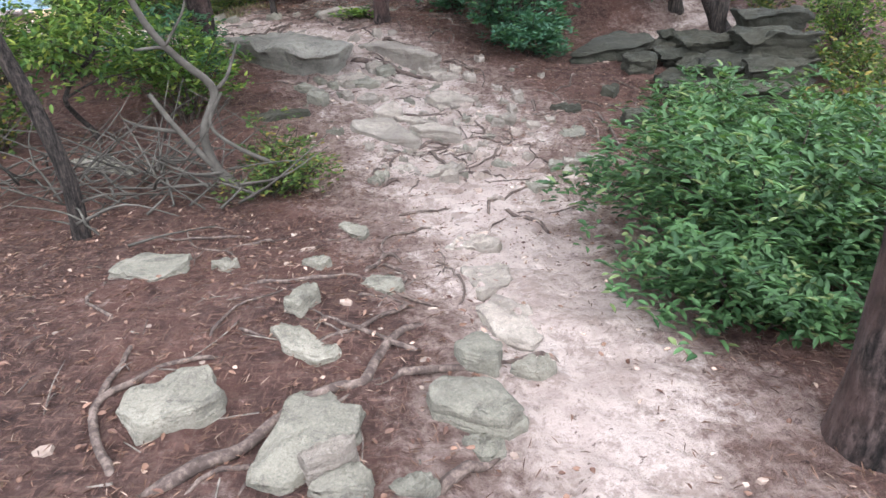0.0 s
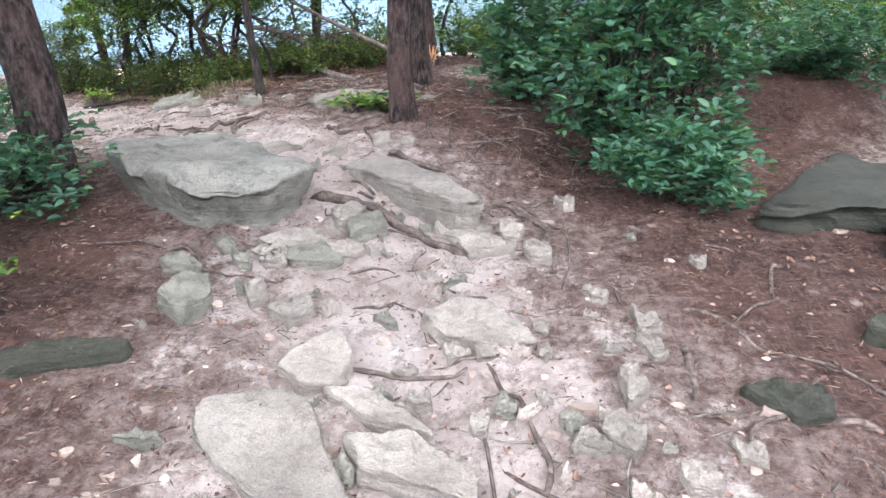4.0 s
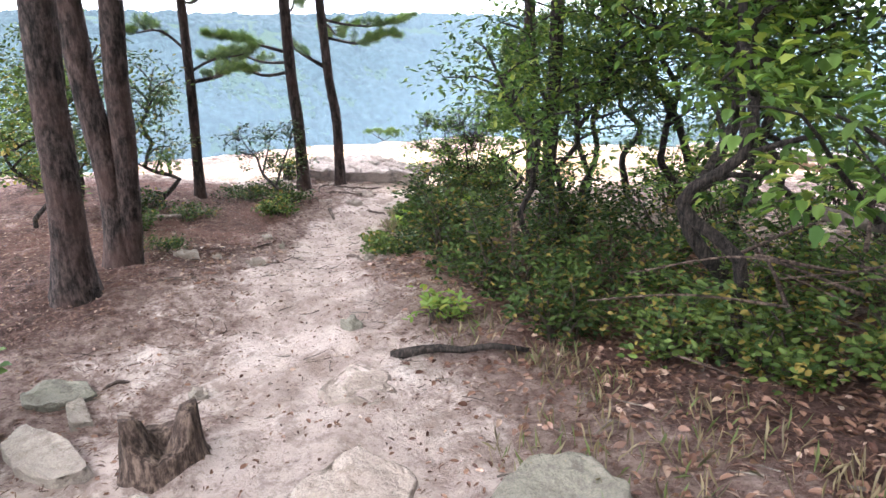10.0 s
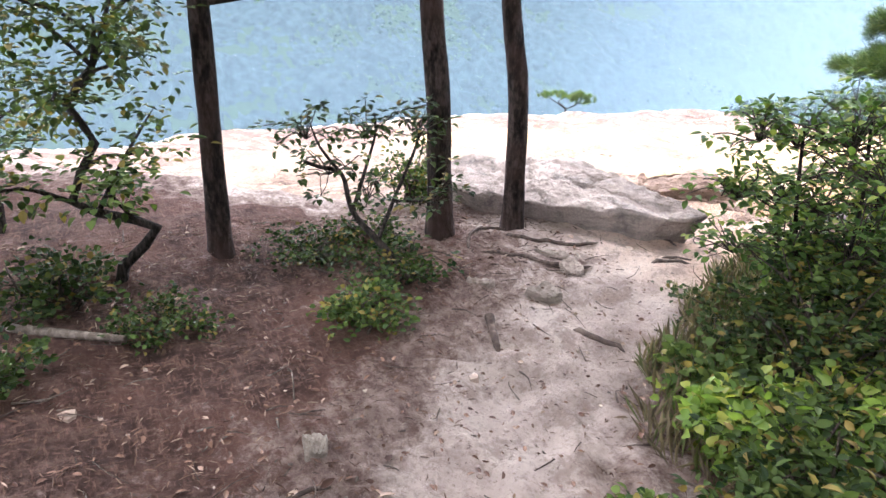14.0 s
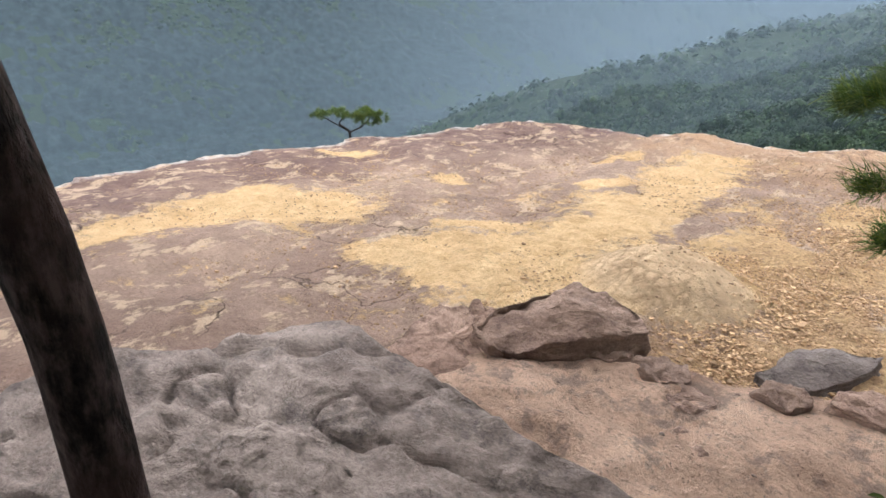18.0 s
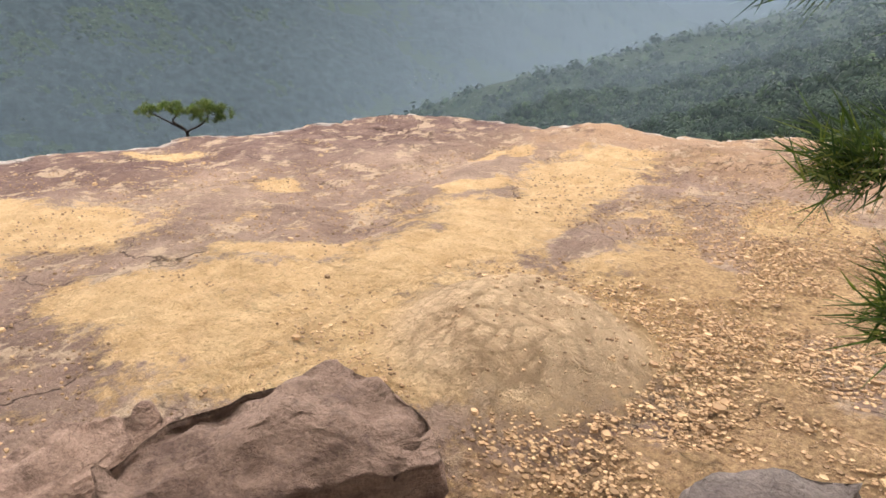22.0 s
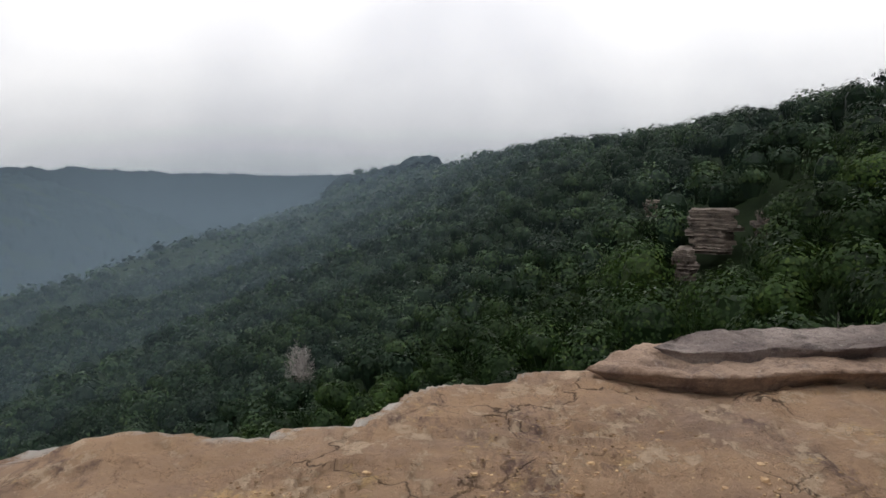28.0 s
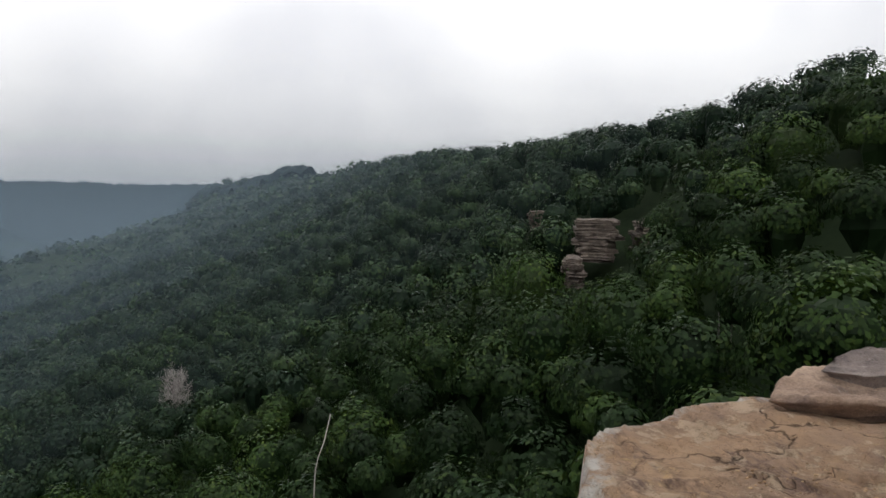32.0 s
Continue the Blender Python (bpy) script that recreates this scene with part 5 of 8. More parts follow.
stone(-4.88, 11.84, 0.018, "s", (-0.10, -0.20), (-0.27, 0.05), (-0.11, 0.23), (0.23, 0.11), (0.26, 0.00), (0.02, -0.22))
stone(-6.23, 12.76, 0.036, "g", (-0.08, -0.05), (-0.06, 0.05), (0.08, 0.04), (0.07, -0.06))
stone(-8.66, 12.64, 0.048, "p", (-0.04, -0.11), (-0.10, 0.01), (-0.00, 0.10), (0.10, 0.06), (0.05, -0.06))
stone(-8.21, 13.09, 0.036, "p", (-0.06, -0.08), (-0.07, 0.03), (0.00, 0.10), (0.07, 0.02), (0.05, -0.06))
stone(-8.79, 13.68, 0.03, "p", (0.00, -0.04), (-0.06, 0.04), (0.05, 0.00))
stone(-9.17, 13.71, 0.024, "p", (-0.07, -0.03), (-0.03, 0.06), (0.06, 0.03), (0.04, -0.05))
stone(-7.87, 14.11, 0.03, "p", (-0.04, -0.04), (-0.04, 0.06), (0.04, 0.03), (0.04, -0.06))
stone(-8.57, 12.88, 0.03, "p", (-0.01, -0.04), (-0.04, 0.02), (0.02, 0.04), (0.04, -0.02))
stone(-10.03, 15.70, 0.054, "s", (-0.08, -0.05), (-0.07, 0.07), (0.04, 0.06), (0.09, 0.00), (0.04, -0.09))
stone(-10.21, 15.77, 0.03, "s", (-0.15, -0.13), (-0.08, 0.03), (0.10, 0.10), (0.15, 0.04), (-0.01, -0.04))
stone(-9.84, 15.35, 0.036, "s", (-0.04, -0.12), (-0.08, 0.06), (0.07, 0.07), (0.07, -0.03))
stone(-10.09, 15.07, 0.03, "s", (-0.06, -0.08), (-0.04, 0.03), (0.04, 0.06), (0.05, -0.01))
stone(-3.16, 11.08, 0.036, "p", (-0.13, -0.04), (-0.03, 0.04), (0.10, 0.05), (0.07, -0.06))
stone(-2.79, 11.50, 0.06, "g", (-0.15, -0.02), (-0.00, 0.06), (0.12, 0.03), (0.04, -0.06))
stone(-2.48, 11.76, 0.048, "p", (-0.07, 0.00), (-0.01, 0.06), (0.07, 0.01), (0.02, -0.07))
stone(-1.62, 11.44, 0.054, "p", (-0.47, -0.02), (-0.29, 0.04), (0.11, 0.14), (0.44, 0.08), (0.53, 0.03), (-0.31, -0.25))
stone(-1.13, 8.36, 0.06, "p", (-0.22, -0.02), (-0.06, 0.08), (0.21, 0.06), (0.20, 0.03), (0.03, -0.07), (-0.14, -0.10))
stone(-0.78, 8.34, 0.03, "p", (-0.21, -0.01), (-0.08, 0.08), (0.15, 0.07), (0.17, 0.01), (0.07, -0.08), (-0.08, -0.09))
stone(-0.86, 8.68, 0.06, "p", (-0.13, -0.00), (-0.02, 0.09), (0.10, 0.06), (0.08, -0.04), (-0.05, -0.10))
stone(-0.12, 8.71, 0.048, "p", (-0.18, 0.02), (-0.03, 0.11), (0.19, 0.07), (0.18, 0.00), (-0.04, -0.13), (-0.14, -0.08))
stone(0.19, 8.72, 0.048, "p", (-0.08, 0.05), (0.00, 0.09), (0.08, 0.03), (0.05, -0.09), (-0.07, -0.08))
stone(-1.65, 7.96, 0.06, "g", (-0.14, 0.01), (-0.06, 0.06), (0.08, 0.02), (0.14, -0.03), (-0.04, -0.08))
stone(-1.21, 8.20, 0.036, "p", (-0.13, 0.01), (0.05, 0.09), (0.12, -0.02), (-0.04, -0.08))
stone(-1.50, 8.22, 0.03, "g", (-0.11, 0.04), (0.00, 0.08), (0.10, -0.05), (0.01, -0.07))
stone(-1.14, 8.08, 0.036, "p", (-0.09, 0.00), (0.04, 0.07), (0.09, -0.02), (-0.04, -0.05))
stone(-1.31, 8.04, 0.048, "g", (-0.08, 0.04), (0.02, 0.05), (0.07, -0.04), (-0.02, -0.05))

spread = np.random.default_rng(77)
for i in range(120):
    py = spread.uniform(4.6, 9.3)
    px = float(np.interp(py, [4.6, 7.2, 9.3], [0.35, 0.0, -.6])) + spread.normal(0, .55)
    if (abs(px + 1.98) < 1.0 and abs(py - 8.95) < .8) or px > 2.2:
        continue
    size = spread.uniform(.035, .09) * (1.5 if i % 9 == 0 else 1.0)
    turn = np.sort(spread.uniform(0, 6.28, 6))[::-1]
    stone(px, py, size * spread.uniform(.25, .5), "ppgs"[i % 4], *[(size * math.cos(a) * spread.uniform(.75, 1.2), size * math.sin(a) * spread.uniform(.55, 1.0)) for a in turn])
for x0, y0, size, h in ((2.95, 7.3, .42, .16), (3.1, 8.0, .55, .2), (3.35, 8.8, .6, .24), (3.8, 8.1, .75, .42), (4.1, 9.0, .75, .45), (3.5, 7.3, .5, .32), (3.2, 9.5, .4, .2)):
    for lift, k in ((0, 1.0), (h * .6, .7)):
        rock("rock", "dark mossy ledge of bedded sandstone on the bank", [(-size * k, -size * .55), (-size * .9 * k, size * .4), (size * .2, size * .7 * k), (size * k, size * .5), (size * .9 * k, -size * .4), (0, -size * .75 * k)],
             h * .7, SHADED_MOSSY, (x0 + lift * 1.1, y0 + lift * .9), "mossy bank ledges", seed=x0 * 5 + y0 + lift, sides=64, ledges=.2, rough=.035, flare=.9, level=lambda x, y, b=float(base_level(x0, y0)) + lift: b + 0 * np.asarray(x))

rock("boulder", "large lichened grey boulder at the edge of the trail",
     [(-.95, .35), (-.9, .72), (-.45, .75), (-.1, .55), (.25, .3), (.5, .15), (.78, 0), (.84, -.12), (.78, -.5), (.55, -.62), (.1, -.62), (-.4, -.3), (-.75, .0)],
     0.33, BOULDER, (-1.98, 8.95), seed=4.0, sides=120, deep=0.4, rough=0.04, flare=0.86, bulge=0.03, ledges=0.05, level=lambda x, y: -0.12 + 0 * np.asarray(x))
rock("long_stone", "long pale sandstone slab propped along the trail",
     [(-.55, .28), (-.5, .44), (-.36, .5), (-.18, .4), (.1, .14), (.32, -.06), (.52, -.28), (.56, -.38), (.5, -.5), (.4, -.46), (.1, -.28), (-.18, -.08), (-.4, .1)],
     0.17, PALE, (-.57, 9.13), seed=9.0, sides=90, deep=0.2, rough=0.012, flare=0.95, level=lambda x, y: -0.07 + 0 * np.asarray(x))


def block_rock(name, label, top, base, material, seed, splay=0.04, rough=0.012, group="", crown=0.02, sides=110):
    """A squared block: its top edge goes through the given corners, its broken faces drop to the base level."""
    t = np.asarray(top, float)
    mid = t.mean(0)
    close = np.vstack([t, t[:1]])
    arc = np.concatenate([[0], np.cumsum(np.linalg.norm(np.diff(close[:, :2], axis=0), axis=1))])
    s = np.linspace(0, arc[-1], sides, endpoint=False)
    e = np.stack([np.interp(s, arc, close[:, i]) for i in range(3)], -1)
    out = e[:, :2] - mid[:2]
    out /= np.linalg.norm(out, axis=1)[:, None] + 1e-9
    wav = fbm(e[:, 0] * 9 + seed, e[:, 1] * 9, seed, 4)
    e[:, :2] += out * (wav * 0.03)[:, None]
    rows = []
    for k in (np.linspace(0.03, 0.985, 36) if sides > 150 else (0.05, 0.16, 0.28, 0.4, 0.52, 0.63, 0.73, 0.82, 0.9, 0.955, 0.985)):
        p = mid + (e - mid) * k
        n = fbm(p[:, 0] * 3.2 + seed, p[:, 1] * 3.2, seed, 5)
        bed = np.round(n * 6) / 6
        p[:, 2] += rough * (2.0 * bed + n + 1.2 * fbm(p[:, 0] * 13, p[:, 1] * 13, seed, 3)) + crown * (1 - k * k)
        p[:, 2] -= 1.3 * rough * np.exp(-(fbm(p[:, 0] * 2.1 + seed, p[:, 1] * 2.1, seed + 5, 3) / 0.035) ** 2)
        rows.append(p)
    for k in (0.03, 0.1, 0.22, 0.36, 0.5, 0.65, 0.8, 1.0):
        p = e.copy()
        p[:, 2] = e[:, 2] * (1 - k) + base * k
        n = fbm(e[:, 0] * 4 + seed, e[:, 1] * 4, p[:, 2] * 22 + seed, 4)
        p[:, :2] += out * (splay * (k - 0.1) + 0.05 * n * min(1, k * 6) - 0.012 * np.abs(np.sin(p[:, 2] * 60 + seed)))[:, None]
        rows.append(p)
    m = len(rows)
    v = np.vstack(rows + [rows[0].mean(0)[None]])
    j = np.arange(sides)
    cap = np.stack([np.full(sides, m * sides), j, (j + 1) % sides], -1)
    me = mesh_of(name, v - [mid[0], mid[1], 0], [grid_faces(m, sides, True)[:, ::-1], cap], material)
    ob = new(name, me)
    ob.location = (mid[0], mid[1], 0)
    return tagged(ob, label, "rock", group)


block_rock("ledge_stone", "layered grey ledge stone crossing the slope",
           [(-2.1, 11.38, .25), (-1.85, 11.24, .26), (-1.5, 11.2, .27), (-1.1, 11.22, .29), (-.75, 11.3, .31), (-.7, 11.5, .33), (-1.2, 11.62, .33), (-1.7, 11.64, .3), (-2.08, 11.58, .27)], .06, GREY, 2.0, -.16, .012, "", .0, 110)
block_rock("ledge_stone", "lower layer of the grey ledge stone",
           [(-2.0, 11.2, .13), (-1.7, 11.1, .14), (-1.3, 11.1, .15), (-1.0, 11.16, .17), (-1.0, 11.4, .19), (-1.9, 11.4, .17)], -.02, GREY, 4.0, -.05, .012, "", .0, 70)
block_rock("table_boulder", "broad grey weathered sandstone slab above the overlook",
           [(-11.13, 15.64, -.27), (-10.95, 15.8, -.27), (-10.72, 15.98, -.27), (-10.46, 16.17, -.27), (-10.25, 16.34, -.27), (-10.07, 16.49, -.27), (-9.99, 16.66, -.27), (-9.98, 16.82, -.26), (-10.2, 16.8, -.24), (-10.46, 16.79, -.23), (-10.74, 16.8, -.22),
            (-11.03, 16.82, -.22), (-11.31, 16.84, -.22), (-11.5, 16.67, -.23), (-11.6, 16.35, -.24), (-11.75, 16.1, -.2), (-11.92, 15.92, -.26), (-11.85, 15.74, -.26), (-11.6, 15.66, -.27), (-11.35, 15.6, -.27)], -.66, TABLE, 6.0, -.24, .026, crown=.0, sides=200)
block_rock("broken_block", "brown broken sandstone block with a flat sharp front",
           [(-11.24, 17.46, -.48), (-11.26, 17.66, -.45), (-11.18, 17.86, -.43), (-11.06, 18.09, -.41), (-10.9, 18.13, -.42), (-10.72, 18.1, -.45), (-10.61, 18.02, -.48), (-10.72, 17.86, -.49), (-10.86, 17.64, -.49), (-10.98, 17.44, -.49), (-11.1, 17.4, -.49)], -.72, MAUVE, 3.0, .0, .03, "broken blocks", .02, 130)
block_rock("broken_block", "lower brown sandstone piece broken off the block",
           [(-11.42, 17.08, -.55), (-11.5, 17.3, -.52), (-11.48, 17.5, -.5), (-11.4, 17.72, -.5), (-11.28, 17.72, -.5), (-11.25, 17.5, -.51), (-11.1, 17.42, -.54), (-11.06, 17.3, -.58), (-11.14, 17.08, -.6), (-11.3, 17.02, -.58)], -.74, MAUVE, 8.0, .02, .03, "broken blocks", .02, 120)
block_rock("broken_block", "low wedge of brown sandstone before the block",
           [(-10.93, 17.72, -.65), (-10.87, 17.85, -.62), (-10.76, 18.0, -.61), (-10.66, 18.0, -.63), (-10.72, 17.86, -.65), (-10.83, 17.73, -.665)], -.74, MAUVE, 5.0, .04, .01, "broken blocks", .01, 60)
block_rock("low_rock", "dark grey-brown flat rock among rubble",
           [(-10.2, 18.2, -.61), (-10.12, 18.47, -.56), (-9.97, 18.61, -.55), (-9.8, 18.68, -.57), (-9.82, 18.55, -.59), (-9.94, 18.29, -.62), (-10.08, 18.2, -.63)], -.74, DARKSLAB, 5.0, .05, .014, "", .02, 70)
for px, py, sc, hh in ((-10.78, 17.88, 1.0, .07), (-10.5, 17.88, .9, .08), (-10.34, 17.78, .9, .05), (-10.05, 18.1, .8, .06), (-9.75, 18.2, 1.1, .1), (-10.2, 17.5, .7, .04)):
    rock("low_rock", "flat mauve sandstone piece in the rubble", [(-.13 * sc, -.08), (-.1 * sc, .08), (.06 * sc, .12), (.15 * sc, .03), (.08 * sc, -.1)],
         hh * .55, MAUVE, (px, py), "rubble rocks", seed=px * 5, sides=36, level=lambda x, y, b=max(-.64, float(soil_level(px, py)) - .01): b + 0 * np.asarray(x))
block_rock("rim_slab", "thick orange-brown sandstone slab lying on the rim",
           [(-10.03, 24.1, -.765), (-9.75, 23.9, -.75), (-9.45, 23.78, -.74), (-9.15, 23.74, -.735), (-8.8, 23.8, -.73), (-8.4, 23.76, -.72), (-7.9, 23.8, -.715), (-7.3, 23.74, -.71), (-6.6, 23.8, -.7), (-6.4, 24.5, -.66), (-7.6, 24.6, -.66), (-8.9, 24.5, -.68), (-9.5, 24.4, -.7), (-9.85, 24.28, -.74)],
           -.87, RIMSLAB, 12.0, -.2, .02, "rim slabs", .0, 220)
block_rock("rim_slab", "thin dark purple upper layer of sandstone on the rim",
           [(-9.52, 24.25, -.665), (-9.42, 24.06, -.655), (-9.1, 23.98, -.64), (-8.75, 24.06, -.625), (-8.5, 23.98, -.63), (-8.0, 24.02, -.61), (-7.3, 23.96, -.60), (-6.5, 24.0, -.59), (-6.4, 24.45, -.58), (-7.6, 24.5, -.59), (-9.0, 24.45, -.61), (-9.3, 24.4, -.63)],
           -.76, DARKSLAB, 15.0, -.08, .014, "rim slabs", .005, 190)


# ---- roots ----
def root(radius, *points):
    line = smooth_line(np.array(points), 0.05)
    n = len(line)
    k = np.linspace(0, 1, n)
    g = abs(points[0][0] * 7.1 + points[0][1] * 3.3)
    line = line + 0.012 * np.stack([fbm(k * 9 + g, 1, 0, 2), fbm(k * 9 + g, 5, 0, 2)], -1)
    r = 0.76 * radius * (1.05 - 0.45 * k) * (1 + 0.18 * fbm(k * 8 + g, 3, 0, 2))
    r *= np.clip(np.minimum(k, 1 - k) * 9 + 0.35, 0, 1)
    z = soil_level(line[:, 0], line[:, 1]) + r * 0.7 + 0.02 * fbm(k * 4 + g, 9, 0, 2) - 0.03 * np.clip(0.12 - np.minimum(k, 1 - k), 0, 1) / 0.12
    me = solid("root", [tube(np.column_stack([line, z]), r, 9, 0.25, g, 3)], ROOT_BARK)
    tagged(new("root", me), "exposed grey-brown tree root crossing the trail", "root", "trail roots")


root(.035, (-1.00, 1.62), (-0.85, 1.69), (-0.70, 1.85), (-0.59, 2.01), (-0.39, 2.19), (-0.30, 2.21), (-0.26, 2.41), (-0.14, 2.64), (0.03, 2.69))
root(.024, (-1.10, 1.68), (-1.30, 1.95), (-1.36, 2.12), (-1.28, 2.23), (-1.19, 2.36), (-1.07, 2.45), (-0.92, 2.46))
root(.02, (-1.36, 2.12), (-1.40, 2.35), (-1.40, 2.57))
root(.03, (0.01, 1.61), (0.13, 1.72), (0.29, 1.84))
root(.018, (-1.08, 3.11), (-0.85, 3.18), (-0.67, 3.21), (-0.49, 3.25), (-0.28, 3.09), (-0.12, 2.97), (0.08, 2.94))
root(.02, (-0.43, 3.30), (-0.31, 3.72), (-0.19, 3.53))
root(.022, (-0.19, 2.25), (-0.02, 2.30), (0.15, 2.32), (0.33, 2.40), (0.48, 2.44), (0.57, 2.37))
root(.025, (0.48, 4.61), (0.67, 4.38), (0.80, 4.16))
root(.015, (-0.33, 4.49), (-0.07, 4.59), (0.10, 4.69))
root(.012, (-0.99, 2.70), (-0.83, 2.60), (-0.77, 2.57))
root(.012, (-0.45, 2.98), (-0.27, 2.98), (-0.09, 2.88))
root(.03, (-1.59, 10.43), (-1.31, 10.12), (-1.03, 10.42))
root(.03, (-0.23, 6.35), (-0.14, 6.46), (-0.02, 6.50), (0.14, 6.42))
root(.018, (-0.62, 6.21), (-0.43, 6.23), (-0.21, 6.27), (-0.10, 6.28))
root(.018, (-0.59, 5.93), (-0.45, 6.06), (-0.25, 6.19))
root(.025, (-0.11, 6.36), (-0.04, 6.00), (0.09, 5.66), (0.21, 5.35), (0.24, 5.25))
root(.025, (0.16, 5.53), (0.35, 5.43), (0.45, 5.45), (0.52, 5.36), (0.60, 5.32))
root(.015, (-0.06, 6.13), (0.11, 6.06), (0.33, 6.02), (0.49, 5.97), (0.69, 5.86))
root(.012, (0.15, 7.08), (0.26, 6.65), (0.27, 6.48))
root(.015, (0.25, 6.76), (0.51, 6.58), (0.69, 6.46), (0.84, 6.46))
root(.03, (-0.51, 5.22), (-0.41, 5.32), (-0.32, 5.32))
root(.018, (-0.61, 5.47), (-0.54, 5.63), (-0.46, 5.66))
root(.025, (1.43, 7.08), (1.68, 7.03), (1.72, 6.61), (1.72, 6.23), (1.70, 5.87))
root(.02, (1.56, 6.94), (1.59, 6.55), (1.55, 6.18), (1.70, 6.09))
root(.018, (1.02, 7.93), (1.25, 7.86), (1.38, 7.65), (1.65, 7.50), (1.87, 7.27))
root(.015, (0.12, 9.23), (0.51, 8.79), (0.53, 8.27), (0.46, 7.90))
root(.03, (1.06, 7.62), (1.04, 7.14))
root(.025, (1.42, 6.38), (1.66, 6.28), (1.84, 6.14), (2.07, 5.92))
root(.015, (-1.80, 8.14), (-2.09, 8.16), (-2.31, 8.08))
root(.015, (1.81, 7.60), (1.99, 7.20), (2.14, 6.90), (2.28, 6.64), (2.51, 6.65))
root(.05, (-1.22, 8.92), (-1.05, 8.90), (-0.88, 8.90), (-0.73, 8.79), (-0.57, 8.71), (-0.41, 8.65), (-0.33, 8.55), (-0.17, 8.47), (-0.03, 8.41))
root(.02, (-0.66, 8.71), (-0.66, 8.59), (-0.57, 8.44))
root(.03, (-0.01, 9.26), (0.17, 9.08), (0.33, 8.93), (0.41, 8.83), (0.38, 8.58), (0.29, 8.36))
root(.02, (0.42, 8.56), (0.58, 8.56))
root(.015, (-0.94, 9.03), (-0.72, 8.95), (-0.56, 8.82))
root(.02, (0.88, 8.90), (1.05, 8.74))
root(.02, (-1.90, 8.12), (-1.70, 8.14), (-1.56, 8.04))
root(.015, (-1.66, 8.18), (-1.67, 8.44))
root(.018, (-1.03, 9.18), (-0.88, 9.10), (-0.70, 8.94), (-0.55, 8.81))
root(.035, (-0.85, 9.66), (-0.64, 9.54), (-0.45, 9.48), (-0.32, 9.48))
root(.015, (-1.18, 9.38), (-1.03, 9.55), (-0.90, 9.65))
root(.03, (-2.78, 9.96), (-2.72, 10.22), (-2.61, 10.34))
root(.028, (-2.31, 10.10), (-2.52, 10.55), (-2.44, 10.84), (-2.35, 11.08))
root(.025, (-3.27, 10.08), (-3.20, 10.22), (-3.11, 10.18))
root(.02, (-3.09, 10.18), (-3.21, 10.44), (-3.10, 10.55))
root(.012, (-3.18, 10.85), (-3.05, 11.04), (-2.79, 11.12))
root(.025, (-1.62, 10.56), (-1.45, 10.70), (-1.08, 10.70))
root(.02, (-1.48, 10.30), (-1.30, 10.51), (-1.10, 10.65))
root(.012, (-0.70, 10.68), (-0.61, 10.22), (-0.52, 9.94))
root(.012, (-0.44, 10.25), (-0.39, 9.93), (-0.36, 9.71))
root(.025, (-0.20, 9.78), (-0.10, 9.99), (0.02, 10.21))
root(.02, (-0.23, 9.66), (-0.06, 9.71), (0.16, 9.78))
root(.015, (0.12, 9.97), (0.10, 9.70))
root(.015, (0.17, 10.09), (0.17, 9.72))
root(.02, (0.04, 9.23), (0.12, 9.15), (0.22, 9.02))
root(.03, (-2.04, 11.12), (-1.84, 10.99), (-1.67, 10.66))
root(.02, (-0.69, 10.85), (-0.84, 10.54), (-1.01, 10.28))
root(.035, (-1.49, 10.32), (-1.33, 10.53), (-1.09, 10.69))
root(.015, (-0.65, 10.58), (-0.63, 10.23), (-0.55, 9.96), (-0.49, 9.87))
root(.03, (-2.82, 10.02), (-2.74, 10.23), (-2.66, 10.42), (-2.49, 10.71), (-2.41, 10.99), (-2.29, 11.09))
root(.028, (-2.31, 10.11), (-2.44, 10.36), (-2.45, 10.63), (-2.32, 10.74))
root(.018, (-3.27, 11.52), (-3.03, 11.69), (-2.69, 11.65))
root(.02, (-2.45, 11.55), (-2.18, 11.50), (-2.04, 11.73), (-1.77, 11.78))
root(.025, (-2.29, 12.24), (-2.03, 12.03), (-1.79, 11.85))
root(.018, (-2.46, 11.61), (-2.22, 11.71), (-1.97, 11.76), (-1.79, 11.83))
root(.02, (-2.23, 11.48), (-2.04, 11.62), (-1.82, 11.74))
root(.03, (-1.48, 11.78), (-1.24, 11.82), (-1.07, 11.78), (-0.89, 11.67))
root(.03, (-1.33, 11.87), (-1.10, 11.93), (-0.87, 11.89))
root(.015, (-1.83, 11.80), (-1.67, 12.03), (-1.43, 12.15), (-1.21, 12.49))
root(.015, (-2.32, 11.53), (-2.50, 11.65), (-2.42, 11.82))
root(.018, (-3.30, 11.54), (-3.09, 11.58), (-2.93, 11.78))
root(.015, (-1.78, 12.54), (-1.55, 12.38), (-1.44, 12.35))
root(.015, (-2.16, 12.45), (-1.71, 12.45), (-1.48, 12.70))
root(.035, (-1.33, 12.89), (-1.13, 12.70), (-0.78, 12.61))
root(.03, (-2.28, 12.23), (-2.08, 12.08), (-1.95, 12.01))
root(.03, (-2.14, 12.51), (-1.97, 12.42), (-1.81, 12.34))
root(.025, (-2.14, 12.84), (-1.95, 12.68), (-1.81, 12.50))
root(.02, (-3.28, 11.49), (-3.05, 11.60), (-2.92, 11.79))
root(.015, (-2.76, 11.98), (-2.63, 12.14), (-2.43, 12.16))
root(.018, (-8.88, 13.33), (-8.94, 13.48), (-8.98, 13.73))
root(.015, (-8.50, 12.52), (-8.54, 12.74))
root(.02, (-8.03, 13.05), (-8.12, 13.20), (-8.14, 13.41))
